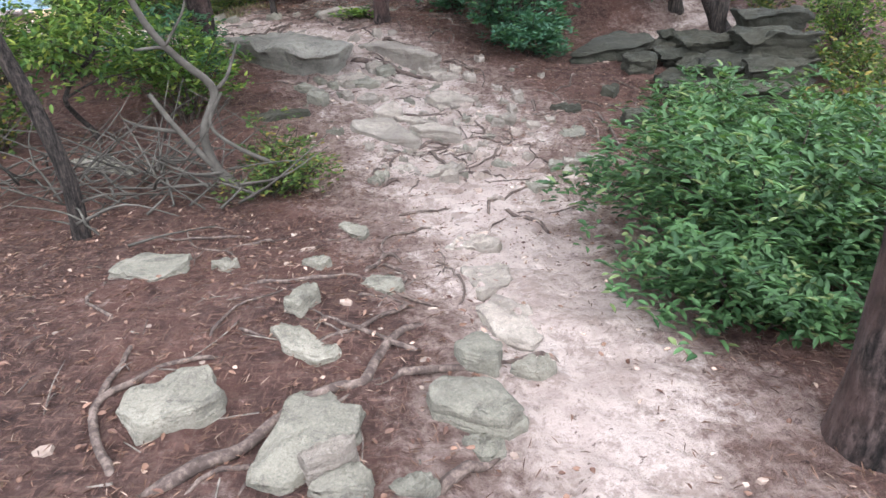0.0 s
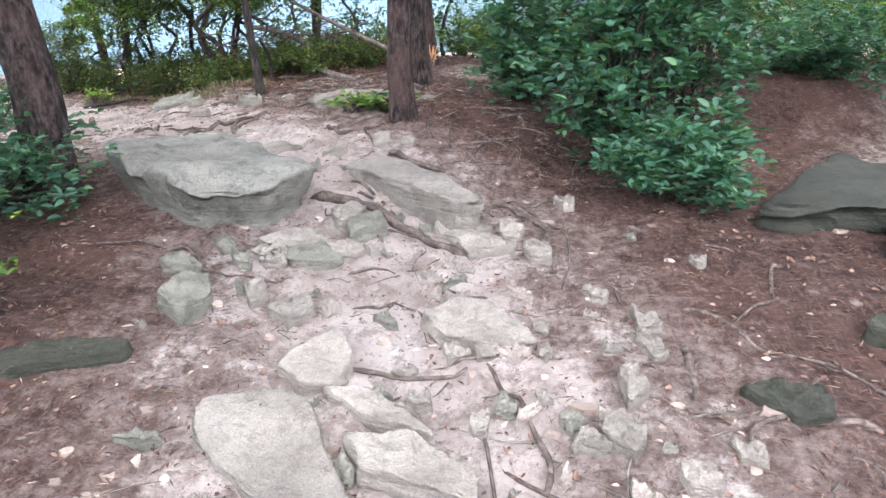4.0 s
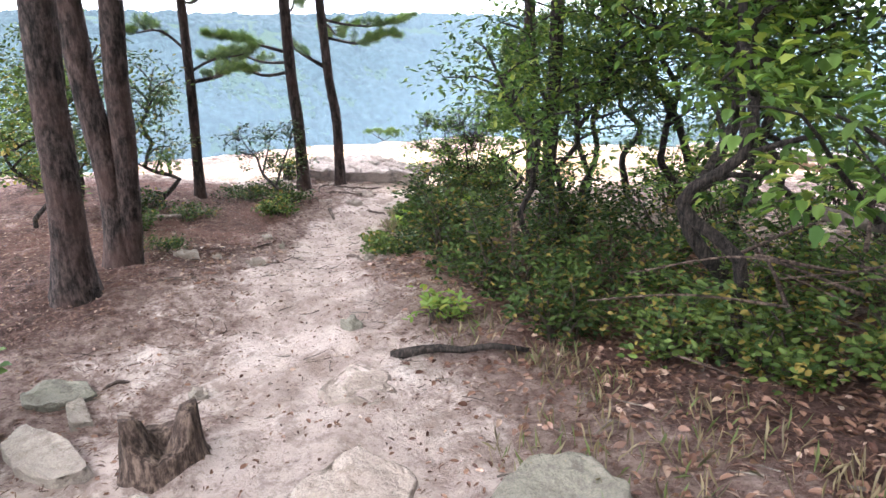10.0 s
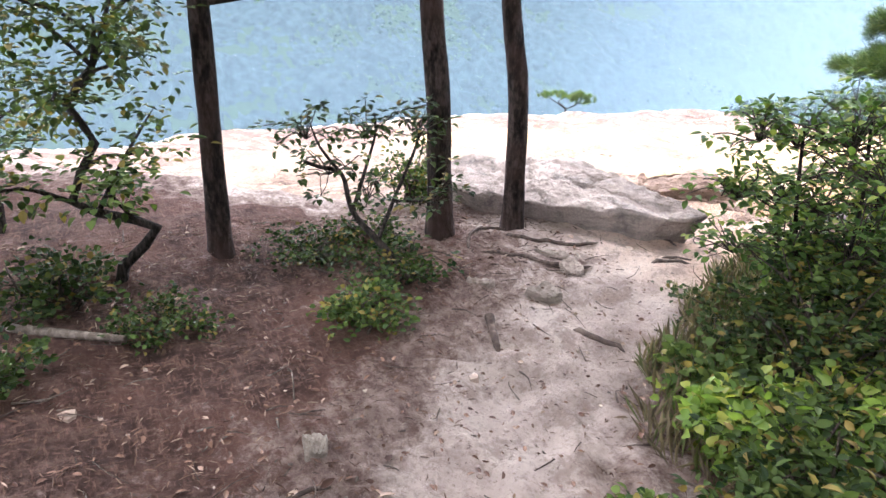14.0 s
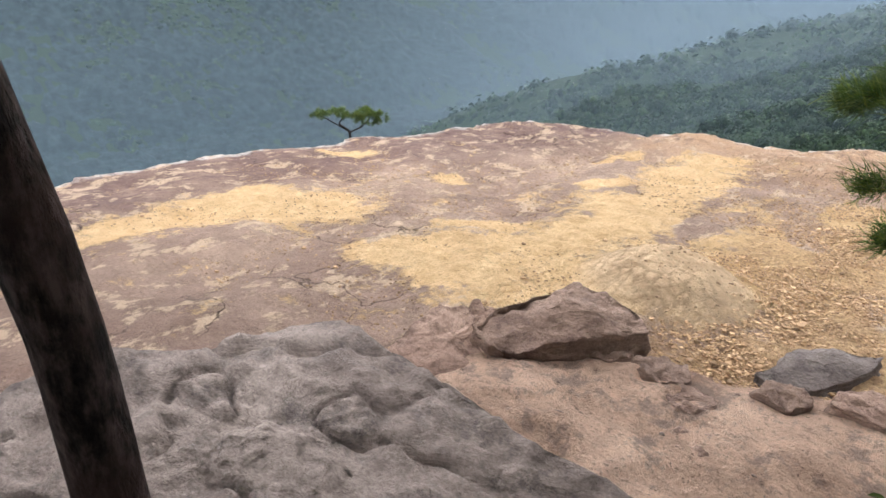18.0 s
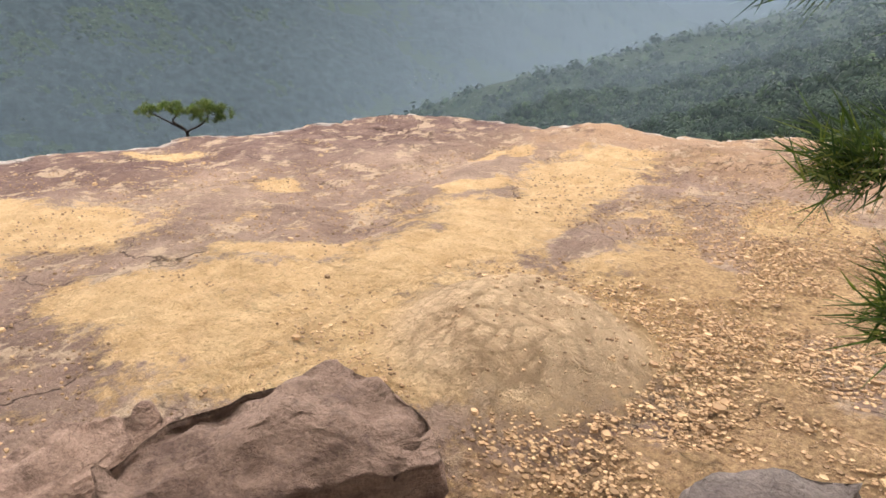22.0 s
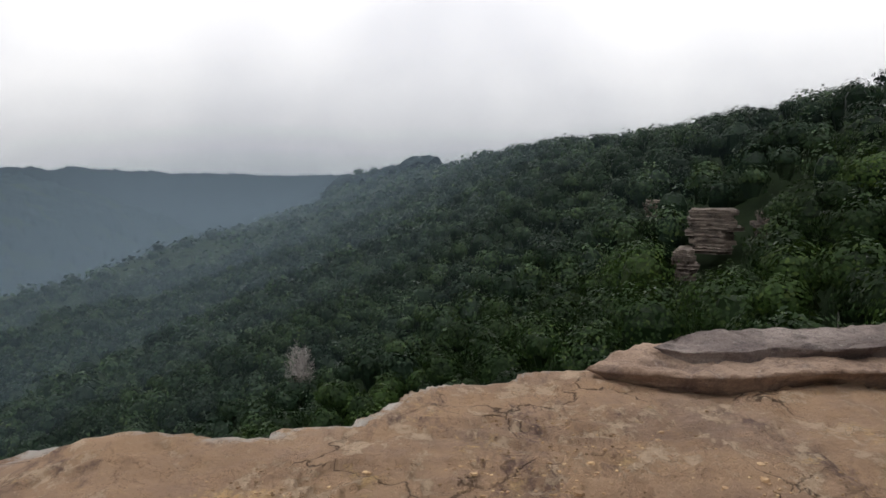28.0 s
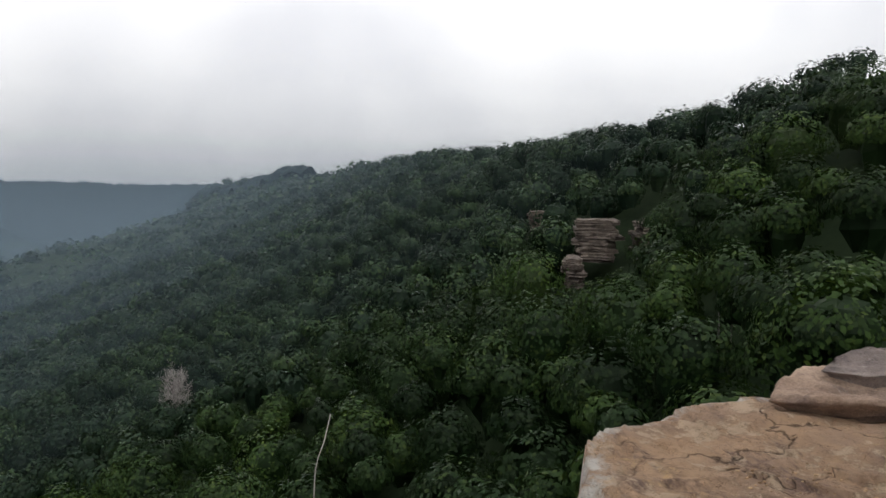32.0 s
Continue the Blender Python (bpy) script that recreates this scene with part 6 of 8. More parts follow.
root(.025, (-8.21, 14.05), (-7.96, 14.04), (-7.73, 13.97))
root(.02, (-7.67, 13.98), (-7.58, 14.20), (-7.57, 14.47))
root(.02, (-9.88, 16.21), (-9.81, 16.36), (-9.73, 16.49))
root(.025, (-9.47, 15.22), (-9.28, 15.30), (-9.16, 15.34))
root(.02, (-8.12, 12.18), (-8.05, 12.38), (-7.87, 12.43))
root(.02, (-6.80, 11.32), (-6.82, 11.45), (-6.78, 11.54))
root(.02, (-8.09, 12.13), (-8.06, 12.29), (-8.02, 12.50))


root(.022, (-10.65, 15.57), (-10.5, 15.72), (-10.36, 15.9), (-10.24, 16.16))
root(.02, (-10.52, 15.29), (-10.35, 15.45), (-10.2, 15.55), (-9.95, 15.88))
root(.018, (-9.91, 16.3), (-9.84, 16.42), (-9.77, 16.53))
root(.016, (-10.7, 16.2), (-10.45, 16.3), (-10.2, 16.5), (-10.0, 16.7))
root(.02, (-10.74, 15.72), (-10.8, 15.5), (-10.7, 15.35), (-10.55, 15.25))
root(.035, (-9.78, 14.92), (-9.68, 14.86), (-9.5, 14.8))
wander = np.random.default_rng(58)
for i in range(78):
    if i < 46:
        py = wander.uniform(4.2, 9.4)
        p = np.array([float(np.interp(py, [4.2, 7.2, 9.4], [0.5, 0.3, .1])) + wander.normal(0, .8), py])
        if abs(p[0] + 1.98) < 1.1 and abs(p[1] - 8.95) < .9:
            continue
    elif i < 62:
        p = np.array([wander.uniform(-1.6, .2), wander.uniform(1.7, 4.2)])
    else:
        p = np.array([wander.uniform(-3.2, .2), wander.uniform(10.2, 12.6)])
    az, line = wander.uniform(0, 6.28), [tuple(p)]
    for k in range(wander.integers(3, 7)):
        az += wander.normal(0, .45)
        p = p + np.array([math.cos(az), math.sin(az)]) * wander.uniform(.1, .2)
        line.append(tuple(p))
    root(float(wander.uniform(.007, .019)), *line)


# ---- trees ----
def foliage(centres, per, spread, length, width, seed, flat=0.6, droop=0.1):
    """Leaves about twig ends."""
    g = np.random.default_rng(seed)
    c = np.repeat(np.asarray(centres, float), per, 0)
    d = scatter_dirs(len(c), g)
    at = c + d * spread * g.uniform(0.2, 1, (len(c), 1)) * [1, 1, 0.6]
    way = d * [1, 1, 0.5] - [0, 0, droop]
    return leaves(at, way, length, width, 0.2, flat, seed)


def branch_out(line, radius, count, length, seed, start=0.4, rise=0.35):
    """Side limbs off a stem: their tubes and their twig ends."""
    g = np.random.default_rng(seed)
    tubes, tips = [], []
    for i in range(count):
        k = start + (1 - start) * (i + g.uniform(0, 0.9)) / count
        p = line[min(int(k * (len(line) - 1)), len(line) - 1)]
        az = i * 2.4 + g.uniform(-0.5, 0.5)
        ln = length * g.uniform(0.6, 1.15) * (1.15 - 0.5 * k)
        d = np.array([np.cos(az), np.sin(az), rise + g.uniform(-0.2, 0.3)])
        q = [p, p + d * ln * 0.4 + [0, 0, 0.04], p + d * ln * 0.75 + g.normal(0, 0.06, 3) * ln, p + d * ln + g.normal(0, 0.08, 3) * ln]
        sl = smooth_line(q, 0.12)
        tubes.append(tube(sl, np.linspace(radius * 0.45, radius * 0.1, len(sl)), 6, 0.2, az))
        for m in range(5):
            e = sl[int((0.45 + 0.55 * m / 4) * (len(sl) - 1))]
            tips.append(e + g.normal(0, 0.14, 3) * ln)
            tips.append(e + g.normal(0, 0.2, 3) * ln)
    return tubes, np.array(tips)


def trunk_line(points, height):
    p = [np.asarray(q, float) for q in points]
    p[0] = p[0] - [0, 0, 0.12]
    if height:
        d = p[-1] - p[-2]
        d = d / np.linalg.norm(d)
        d[:2] *= 0.5
        e = p[-1]
        p += [e + d * 0.15 * height, e + d * 0.4 * height, e + d * height]
    return smooth_line(p, 0.12)


def plain_tree(name, label, points, radius, bark, height=5.0, group="", flare=0.5, taper=0.55, rough=0.14, sides=20, category="tree", crown=True):
    line = trunk_line(points, height)
    h = line[:, 2] - line[0, 2]
    r = radius * (1 - (1 - taper) * np.linspace(0, 1, len(line))) * (1 + 1.3 * flare * np.exp(-h / 0.2))
    base = thing(name, tuple(line[0]), label, category, group)
    part("trunk", solid("trunk", [tube(line, r, sides, rough, points[0][0], 5)], bark), base)
    # Unseen crown and limbs added above view, to keep sky light off the trail.
    if height >= 5 and crown:
        g = np.random.default_rng(int(abs(points[0][0] * 100)))
        n = 1500
        top = line[-1] + [0, 0, 9.6 - max(line[-1][2], 8.0)]
        d = scatter_dirs(n, g)
        p = top + d * g.uniform(0.35, 1, (n, 1)) ** 0.5 * [2.9, 2.9, 1.3]
        limbs = []
        for i in range(7):
            az = i * 2.4
            e = top + [math.cos(az) * 2.1, math.sin(az) * 2.1, g.uniform(-.4, .6)]
            q = smooth_line([line[-4], (line[-4] + e) / 2 + [0, 0, .3], e], .4)
            limbs.append(tube(q, np.linspace(radius * .35, .012, len(q)), 5))
        part("limbs", solid("limbs", limbs, bark), base)
        part("crown", solid("crown", [leaves(p, scatter_dirs(n, g), .5, .34, .2, .5, 3)], NEEDLE), base, "unseen needle crown added to shade the ground")
    return base, line


def shading_crown(base, line, leaf, radius, count):
    """An unseen upper crown for a broadleaf tree, added well over head height for shade."""
    g = np.random.default_rng(int(abs(line[0][0] * 100 + line[0][1] * 37)))
    top = np.array([line[-1][0], line[-1][1], max(line[-1][2] + .9, 3.7)])
    d = scatter_dirs(count, g)
    p = top + d * g.uniform(.15, 1, (count, 1)) ** .4 * [radius, radius, .7]
    part("crown", solid("crown", [leaves(p, scatter_dirs(count, g), .26, .17, .2, .6, 5)], leaf), base, "unseen green crown added overhead for shade")


def leafy_tree(name, label, points, radius, bark, leaf, height, limbs, reach, per=14, length=0.085, width=0.045, spread=0.2, seed=1, start=0.35, group="", rise=0.35, taper=0.3):
    g = np.random.default_rng(seed + 900)
    p = np.asarray(points, float)
    bent = [p[0]]
    for a, b in zip(p[:-1], p[1:]):
        for k in (0.35, 0.7, 1.0):
            bent.append(a + (b - a) * k + g.normal(0, 0.055, 3) * [1, 1, 0.2] * (1 + height))
    base, line = plain_tree(name, label, bent, radius, bark, height, group, 0.3, taper, 0.12, 12)
    tubes, tips = branch_out(line, radius, limbs, reach, seed, start, rise)
    for t in tubes:
        part("limb", solid("limb", [t], bark), base)
    part("crown", solid("crown", [foliage(tips, per, spread, length, width, seed)], leaf), base, "loose crown of small green leaves")
    shading_crown(base, line, leaf, 1.5, 520)
    return base


def needle_sprays(tips, ways, per, length, seed, wide=0.002):
    """Tufts of long thin needles."""
    g = np.random.default_rng(seed)
    c = np.repeat(tips, per, 0)
    d = np.repeat(ways, per, 0) * 0.8 + scatter_dirs(len(c), g) * 0.75 + [0, 0, 0.15]
    d /= np.linalg.norm(d, axis=1)[:, None]
    at = c + g.normal(0, 0.02, c.shape)
    s = np.cross(d, scatter_dirs(len(c), g))
    s /= np.linalg.norm(s, axis=1)[:, None] + 1e-9
    ln = length * g.uniform(0.7, 1.2, (len(c), 1))
    v = np.stack([at - s * wide, at + s * wide, at + d * ln], 1).reshape(-1, 3)
    return v, np.zeros((0, 4), int), np.arange(len(v)).reshape(-1, 3)


def pine_limb(start, tip, radius, seed, tufts=26, per=74, length=0.07, twig=0.3):
    """A pine branch: its wood, and the needle tufts on its outer twigs."""
    g = np.random.default_rng(seed)
    start, tip = np.asarray(start, float), np.asarray(tip, float)
    d = tip - start
    ln = np.linalg.norm(d)
    line = smooth_line([start, start + d * 0.35 + g.normal(0, 0.05, 3) * ln, start + d * 0.7 + g.normal(0, 0.06, 3) * ln, tip], 0.08)
    wood = [tube(line, np.linspace(radius, radius * 0.2, len(line)), 7, 0.25, seed)]
    tips, ways = [], []
    side = np.cross(d / ln, [0, 0, 1.0])
    for i in range(tufts):
        k = 0.3 + 0.7 * (i + g.uniform(0, 1)) / tufts
        p = line[int(k * (len(line) - 1))]
        w = d / ln * 0.6 + side * g.choice([-1, 1]) * g.uniform(0.3, 1) + [0, 0, g.uniform(-0.1, 0.5)]
        w /= np.linalg.norm(w)
        e = p + w * twig * g.uniform(0.35, 1.0) * (1.2 - 0.6 * k)
        wood.append(tube(smooth_line([p, (p + e) / 2 + [0, 0, 0.01], e], 0.07), radius * 0.16, 4))
        for m in (0.55, 0.8, 1.0):
            tips.append(p + (e - p) * m)
            ways.append(w)
    return wood, needle_sprays(np.array(tips), np.array(ways), per, length, seed)


def pine_tree(label, points, radius, height, limbs, group="overlook pines"):
    """limbs: (start height share or place, tip, thickness, tufts)"""
    base, line = plain_tree("pine_tree", label, points, radius, PINE_BARK, height, group, crown=points[0][1] < 16)
    for i, (k, tip, thick, tufts) in enumerate(limbs):
        p = line[int(k * (len(line) - 1))]
        wood, green = pine_limb(p, tip, thick, i + int(abs(points[0][0]) * 100), tufts)
        ob = part("limb", solid("limb", wood, PINE_BARK), base)
        part("needles", solid("needles", [green], NEEDLE), ob, "green needle sprays")
    return base


pine_a, _ = plain_tree("pine_tree", "tall straight pine with dark plated bark", [(-.9, 10.57, .22), (-.93, 10.56, .72), (-.92, 10.56, 1.14), (-.91, 10.56, 1.6)], .105, PINE_BARK, 6, "trail pines")
plain_tree("pine_tree", "tall straight pine with dark plated bark", [(-1.04, 12.22, .29), (-1.1, 12.19, 1.11), (-1.18, 12.15, 1.97)], .105, PINE_BARK, 6, "trail pines")
plain_tree("pine_tree", "dark pine trunk behind a splintered stump", [(-1.29, 14.15, .33), (-1.37, 14.11, 1.29), (-1.42, 14.1, 2.1)], .105, PINE_BARK, 6, "trail pines")
plain_tree("pine_tree", "dark pine trunk with rough plated bark", [(-2.07, 17.23, .1), (-2.06, 17.24, .83), (-1.96, 17.28, 2.03)], .119, PINE_BARK, 6, "trail pines")
plain_tree("pine_tree", "pine trunk rising behind a bank bush beside the boulder", [(-3.1, 8.8, -.15), (-3.05, 8.8, .65), (-3.12, 8.8, 1.3)], .16, PINE_BARK, 6, "trail pines")
plain_tree("pine_tree", "pine trunk with furrowed bark beside the trail start", [(1.62, 1.85, -.08), (1.58, 1.85, .31), (1.56, 1.85, .62)], .13, PINE_BARK, 6, "trail pines")
plain_tree("pine_tree", "slim pine trunk behind the laurel", [(1.68, 11.63, -.06), (1.6, 11.62, .66), (1.56, 11.62, 1.3)], .1, PINE_BARK, 6, "trail pines")
plain_tree("pine_tree", "dark pine trunk inside the laurel", [(1.16, 11.53, .02), (1.13, 11.53, .67), (1.1, 11.53, 1.3)], .16, PINE_BARK, 6, "trail pines")
BANK_TREES = (
    plain_tree("tree", "dark slanting trunk on the shaded bank", [(4.04, 11.96, .17), (3.9, 11.95, .83), (3.85, 11.95, 1.3)], .097, DARK_BARK, 5, "bank trees"),
    plain_tree("tree", "dark curving trunk growing from the mossy bank", [(4.26, 9.65, -.12), (3.9, 9.62, .14), (3.89, 9.62, .63), (3.95, 9.62, 1.3)], .1, DARK_BARK, 5, "bank trees"),
    plain_tree("tree", "dark leaning trunk above the mossy bank", [(4.6, 11.22, -.04), (4.16, 11.19, .58), (3.86, 11.17, 1.16)], .11, DARK_BARK, 5, "bank trees"),
)
for base, line in BANK_TREES:
    shading_crown(base, line, TREE_LEAF, 2.2, 900)
plain_tree("tree", "thin dark leaning trunk at the trail start", [(-2.5, 4.14, -.3), (-2.47, 4.14, .14), (-2.55, 4.14, .64), (-2.7, 4.14, 1.2)], .055, DARK_BARK, 4, "bank trees", 0.2)

# Extra trunks, added to carry unseen crowns that shade the thicket.
for px, py, pz in ((-7.0, 15.7, -.35), (-3.7, 16.2, .0)):
    plain_tree("tree", "dark slim trunk standing in the thicket", [(px, py, pz), (px + .05, py, pz + 1.0), (px + .02, py + .05, pz + 2.2)], .075, DARK_BARK, 6, "thicket trunks")
plain_tree("pine_tree", "tall leaning pine with a scarred base", [(-8.2, 11.6, -.24), (-8.16, 11.64, .55), (-8.15, 11.66, 1.25), (-8.14, 11.7, 2.0)], .125, PINE_BARK, 6, "trail pines", 0.9)
twin, _ = plain_tree("pine_tree", "twin-stemmed pine with dark furrowed bark", [(-8.7, 12.1, -.22), (-8.69, 12.11, .5), (-8.74, 12.06, 1.2), (-8.78, 12.04, 2.0)], .11, PINE_BARK, 6, "trail pines", 0.7)
second = trunk_line([(-8.66, 12.15, -.22), (-8.6, 12.23, .7), (-8.58, 12.25, 1.35), (-8.55, 12.29, 2.0)], 6)
part("trunk", solid("trunk", [tube(second, np.linspace(.1, .06, len(second)), 20, 0.14, 3, 5)], PINE_BARK), twin)

pine_tree("slim pine on the bank before the overlook", [(-10.95, 13.75, -.34), (-10.94, 13.78, .5), (-10.94, 13.8, 1.1), (-10.93, 13.8, 2.0)], .062, 6,
          [(.2, (-11.25, 14.55, 1.25), .03, 18), (.24, (-11.6, 13.2, 1.7), .02, 16), (.22, (-10.6, 14.5, 1.5), .02, 14), (.3, (-11.4, 14.6, 2.2), .02, 18)])
pine_tree("pine framing the gap to the overlook", [(-10.88, 15.22, -.44), (-10.89, 15.2, .45), (-10.91, 15.16, 1.06), (-10.92, 15.14, 1.9)], .082, 6,
          [(.21, (-11.9, 14.4, 1.35), .025, 26), (.24, (-11.5, 14.3, 1.65), .025, 26), (.23, (-12.3, 15.0, 1.4), .022, 24), (.3, (-12.0, 16.1, 2.2), .025, 24), (.34, (-12.2, 15.0, 2.5), .025, 24), (.42, (-11.3, 14.0, 3.0), .025, 22)])
pine_tree("slender pine beside its twin at the overlook gap", [(-10.75, 15.74, -.48), (-10.75, 15.73, .46), (-10.79, 15.67, 1.05), (-10.81, 15.64, 1.6), (-10.8, 15.6, 2.0)], .07, 6,
          [(.2, (-11.15, 15.3, 1.5), .035, 4), (.24, (-10.5, 16.7, 1.6), .022, 26), (.27, (-10.7, 17.1, 1.9), .022, 26), (.26, (-11.8, 16.5, 1.6), .022, 24), (.33, (-11.9, 16.7, 2.4), .022, 24), (.4, (-10.4, 16.8, 2.9), .022, 22), (.45, (-11.6, 16.4, 3.1), .022, 20)])
pine_tree("rough pine beside the rubble with drooping boughs", [(-9.06, 18.05, -.6), (-9.1, 18.0, .3), (-9.15, 17.95, 1.39), (-9.18, 17.95, 2.2)], .095, 5,
          [(.13, (-9.86, 17.98, .2), .012, 12), (.15, (-9.95, 18.16, .33), .012, 17), (.2, (-10.06, 18.2, .66), .014, 34), (.2, (-9.95, 18.45, .72), .014, 34), (.19, (-9.8, 18.2, .6), .012, 30), (.22, (-9.95, 18.3, .85), .012, 34),
           (.24, (-9.9, 18.35, .98), .014, 34), (.26, (-9.8, 18.6, 1.1), .014, 34), (.29, (-9.8, 18.3, 1.35), .014, 34), (.27, (-9.6, 18.1, 1.2), .014, 34), (.34, (-9.6, 18.8, 1.7), .018, 30),
           (.36, (-8.5, 18.4, 1.7), .018, 24), (.31, (-9.7, 18.7, 1.45), .014, 30)])

# little wind-bent pine on the rim
bonsai = thing("dwarf_pine", (-16.35, 20.85, -1.1), "small wind-bent pine growing from the rim rock", "tree")
stem = smooth_line([(-16.35, 20.85, -1.15), (-16.36, 20.84, -.98), (-16.48, 20.74, -.85), (-16.42, 20.8, -.75)], 0.03)
part("trunk", solid("trunk", [tube(stem, np.linspace(.024, .012, len(stem)), 8, 0.3, 1), tube(smooth_line([(-16.36, 20.84, -1.0), (-16.2, 20.98, -.9), (-16.1, 21.06, -.78)], .03), .014, 7, .3),
                              tube(smooth_line([(-16.36, 20.84, -.98), (-16.58, 20.66, -.82), (-16.72, 20.55, -.72)], .03), .012, 7, .3)], DARK_BARK), bonsai)
tuft, tway = [], []
for cx, cy, cz, k in ((-16.7, 20.56, -.69, 16), (-16.52, 20.72, -.66, 14), (-16.4, 20.82, -.72, 8), (-16.16, 21.02, -.72, 18), (-16.02, 21.12, -.68, 16), (-16.1, 21.06, -.62, 12), (-16.25, 20.95, -.78, 8), (-15.98, 21.15, -.8, 8)):
    for q in range(k):
        o = rng.normal(0, 1, 3) * [.085, .085, .03]
        tuft.append((cx + o[0], cy + o[1], cz + o[2]))
        tway.append((o[0] * 4, o[1] * 4, .5))
part("needles", solid("needles", [needle_sprays(np.array(tuft), np.array(tway), 60, .06, 5, .0045)], NEEDLE), bonsai, "flat green needle pads")
bonsai.scale = (.78, .78, .78)

# forked sapling and young broadleaf trees round the thicket
sap, sl = plain_tree("sapling", "slim forked sapling with smooth dark bark", [(-2.93, 12.12, .18), (-2.97, 12.08, .76), (-3.0, 12.07, 1.21), (-3.01, 12.06, 1.5)], .048, DARK_BARK, 0, "", .4, .8, .1, 14)
for q in ([(-3.01, 12.06, 1.46), (-3.05, 12.04, 1.63), (-3.06, 12.03, 1.86), (-3.0, 12.1, 3.2)], [(-3.01, 12.06, 1.46), (-2.95, 12.1, 1.63), (-2.92, 12.11, 1.86), (-2.95, 12.2, 3.4)]):
    ql = smooth_line(q, .1)
    part("limb", solid("limb", [tube(ql, np.linspace(.036, .02, len(ql)), 12, .1)], DARK_BARK), sap)
tub, tps = branch_out(smooth_line([(-3.0, 12.06, 1.6), (-3.0, 12.1, 3.4)], .1), .03, 8, .7, 3, .2)
for t in tub:
    part("limb", solid("limb", [t], DARK_BARK), sap)
part("crown", solid("crown", [foliage(tps[tps[:, 2] > 1.75], 10, .2, .09, .05, 8)], TREE_LEAF), sap, "green oak leaves overhead")

YOUNG = ((-4.5, 14.25, -.1, -.15, .055, 2.2), (-4.2, 13.75, 0, -.2, .042, 2.4), (-6.34, 15.3, -.16, -.5, .032, 1.9), (-6.0, 14.6, -.15, -.3, .03, 1.7),
         (-3.2, 13.0, .21, -.1, .024, 1.5), (-3.7, 14.9, .05, .2, .03, 2.2), (-2.6, 15.4, .15, -.1, .03, 2.2), (-5.3, 16.2, -.2, .2, .04, 2.6), (-1.4, 16.55, .19, 0, .035, 2.2),
         (-7.2, 16.6, -.4, .3, .04, 2.2), (-8.3, 16.9, -.5, .2, .03, 1.8), (-7.6, 18.4, -.5, -.2, .05, 2.6), (-6.0, 18.6, -.4, .1, .05, 2.8), (-4.4, 18.2, -.2, .2, .05, 2.8),
         (-3.0, 19.2, -.1, .1, .06, 3.0), (-.6, 18.4, .1, -.1, .05, 2.8), (.6, 16.6, .3, .1, .05, 2.8), (1.6, 19.0, .2, .1, .06, 3.0), (-6.5, 17.5, -.4, -.1, .05, 2.5), (-5.5, 17.0, -.25, .1, .045, 2.4), (-7.5, 17.3, -.45, .1, .045, 2.3), (-4.9, 16.4, -.1, -.1, .04, 2.3), (-6.9, 19.2, -.5, .1, .05, 2.7))
for i, (px, py, pz, lean, rad, hh) in enumerate(YOUNG):
    leafy_tree("young_tree", "young broadleaf tree with thin dark stem and sparse green leaves",
               [(px, py, pz - .1), (px + lean * .3, py - .1, pz + hh * .35), (px + lean * .8, py + lean * .3, pz + hh * .7)], rad, DARK_BARK, TREE_LEAF,
               hh * .55, 10 if py < 16 else 13, .6 + hh * .1, 13 if py < 16 else 20, .062 if py < 16 else .08, .036, .2, 20 + i, .42, "thicket trees", .45)

# crooked stems of the left-hand shrubs by the overlook gap
for i, (px, py, pz, lean, rad, hh) in enumerate(((-10.72, 13.15, -.3, -.2, .03, 1.5), (-11.05, 12.35, -.26, .25, .03, 1.7), (-11.9, 12.5, -.3, .15, .03, 1.9), (-11.7, 11.6, -.3, .1, .03, 1.9), (-10.6, 11.9, -.28, .1, .025, 1.6))):
    leafy_tree("young_tree", "crooked small tree with green and yellowing leaves", [(px, py, pz - .1), (px + .12, py + .05, pz + .35 * hh), (px + lean, py, pz + .75 * hh)],
               rad, DARK_BARK, SHRUB_LEAF, .5 * hh, 13, .52, 14, .052, .038, .17, 60 + i, .25, "bank trees", .4)


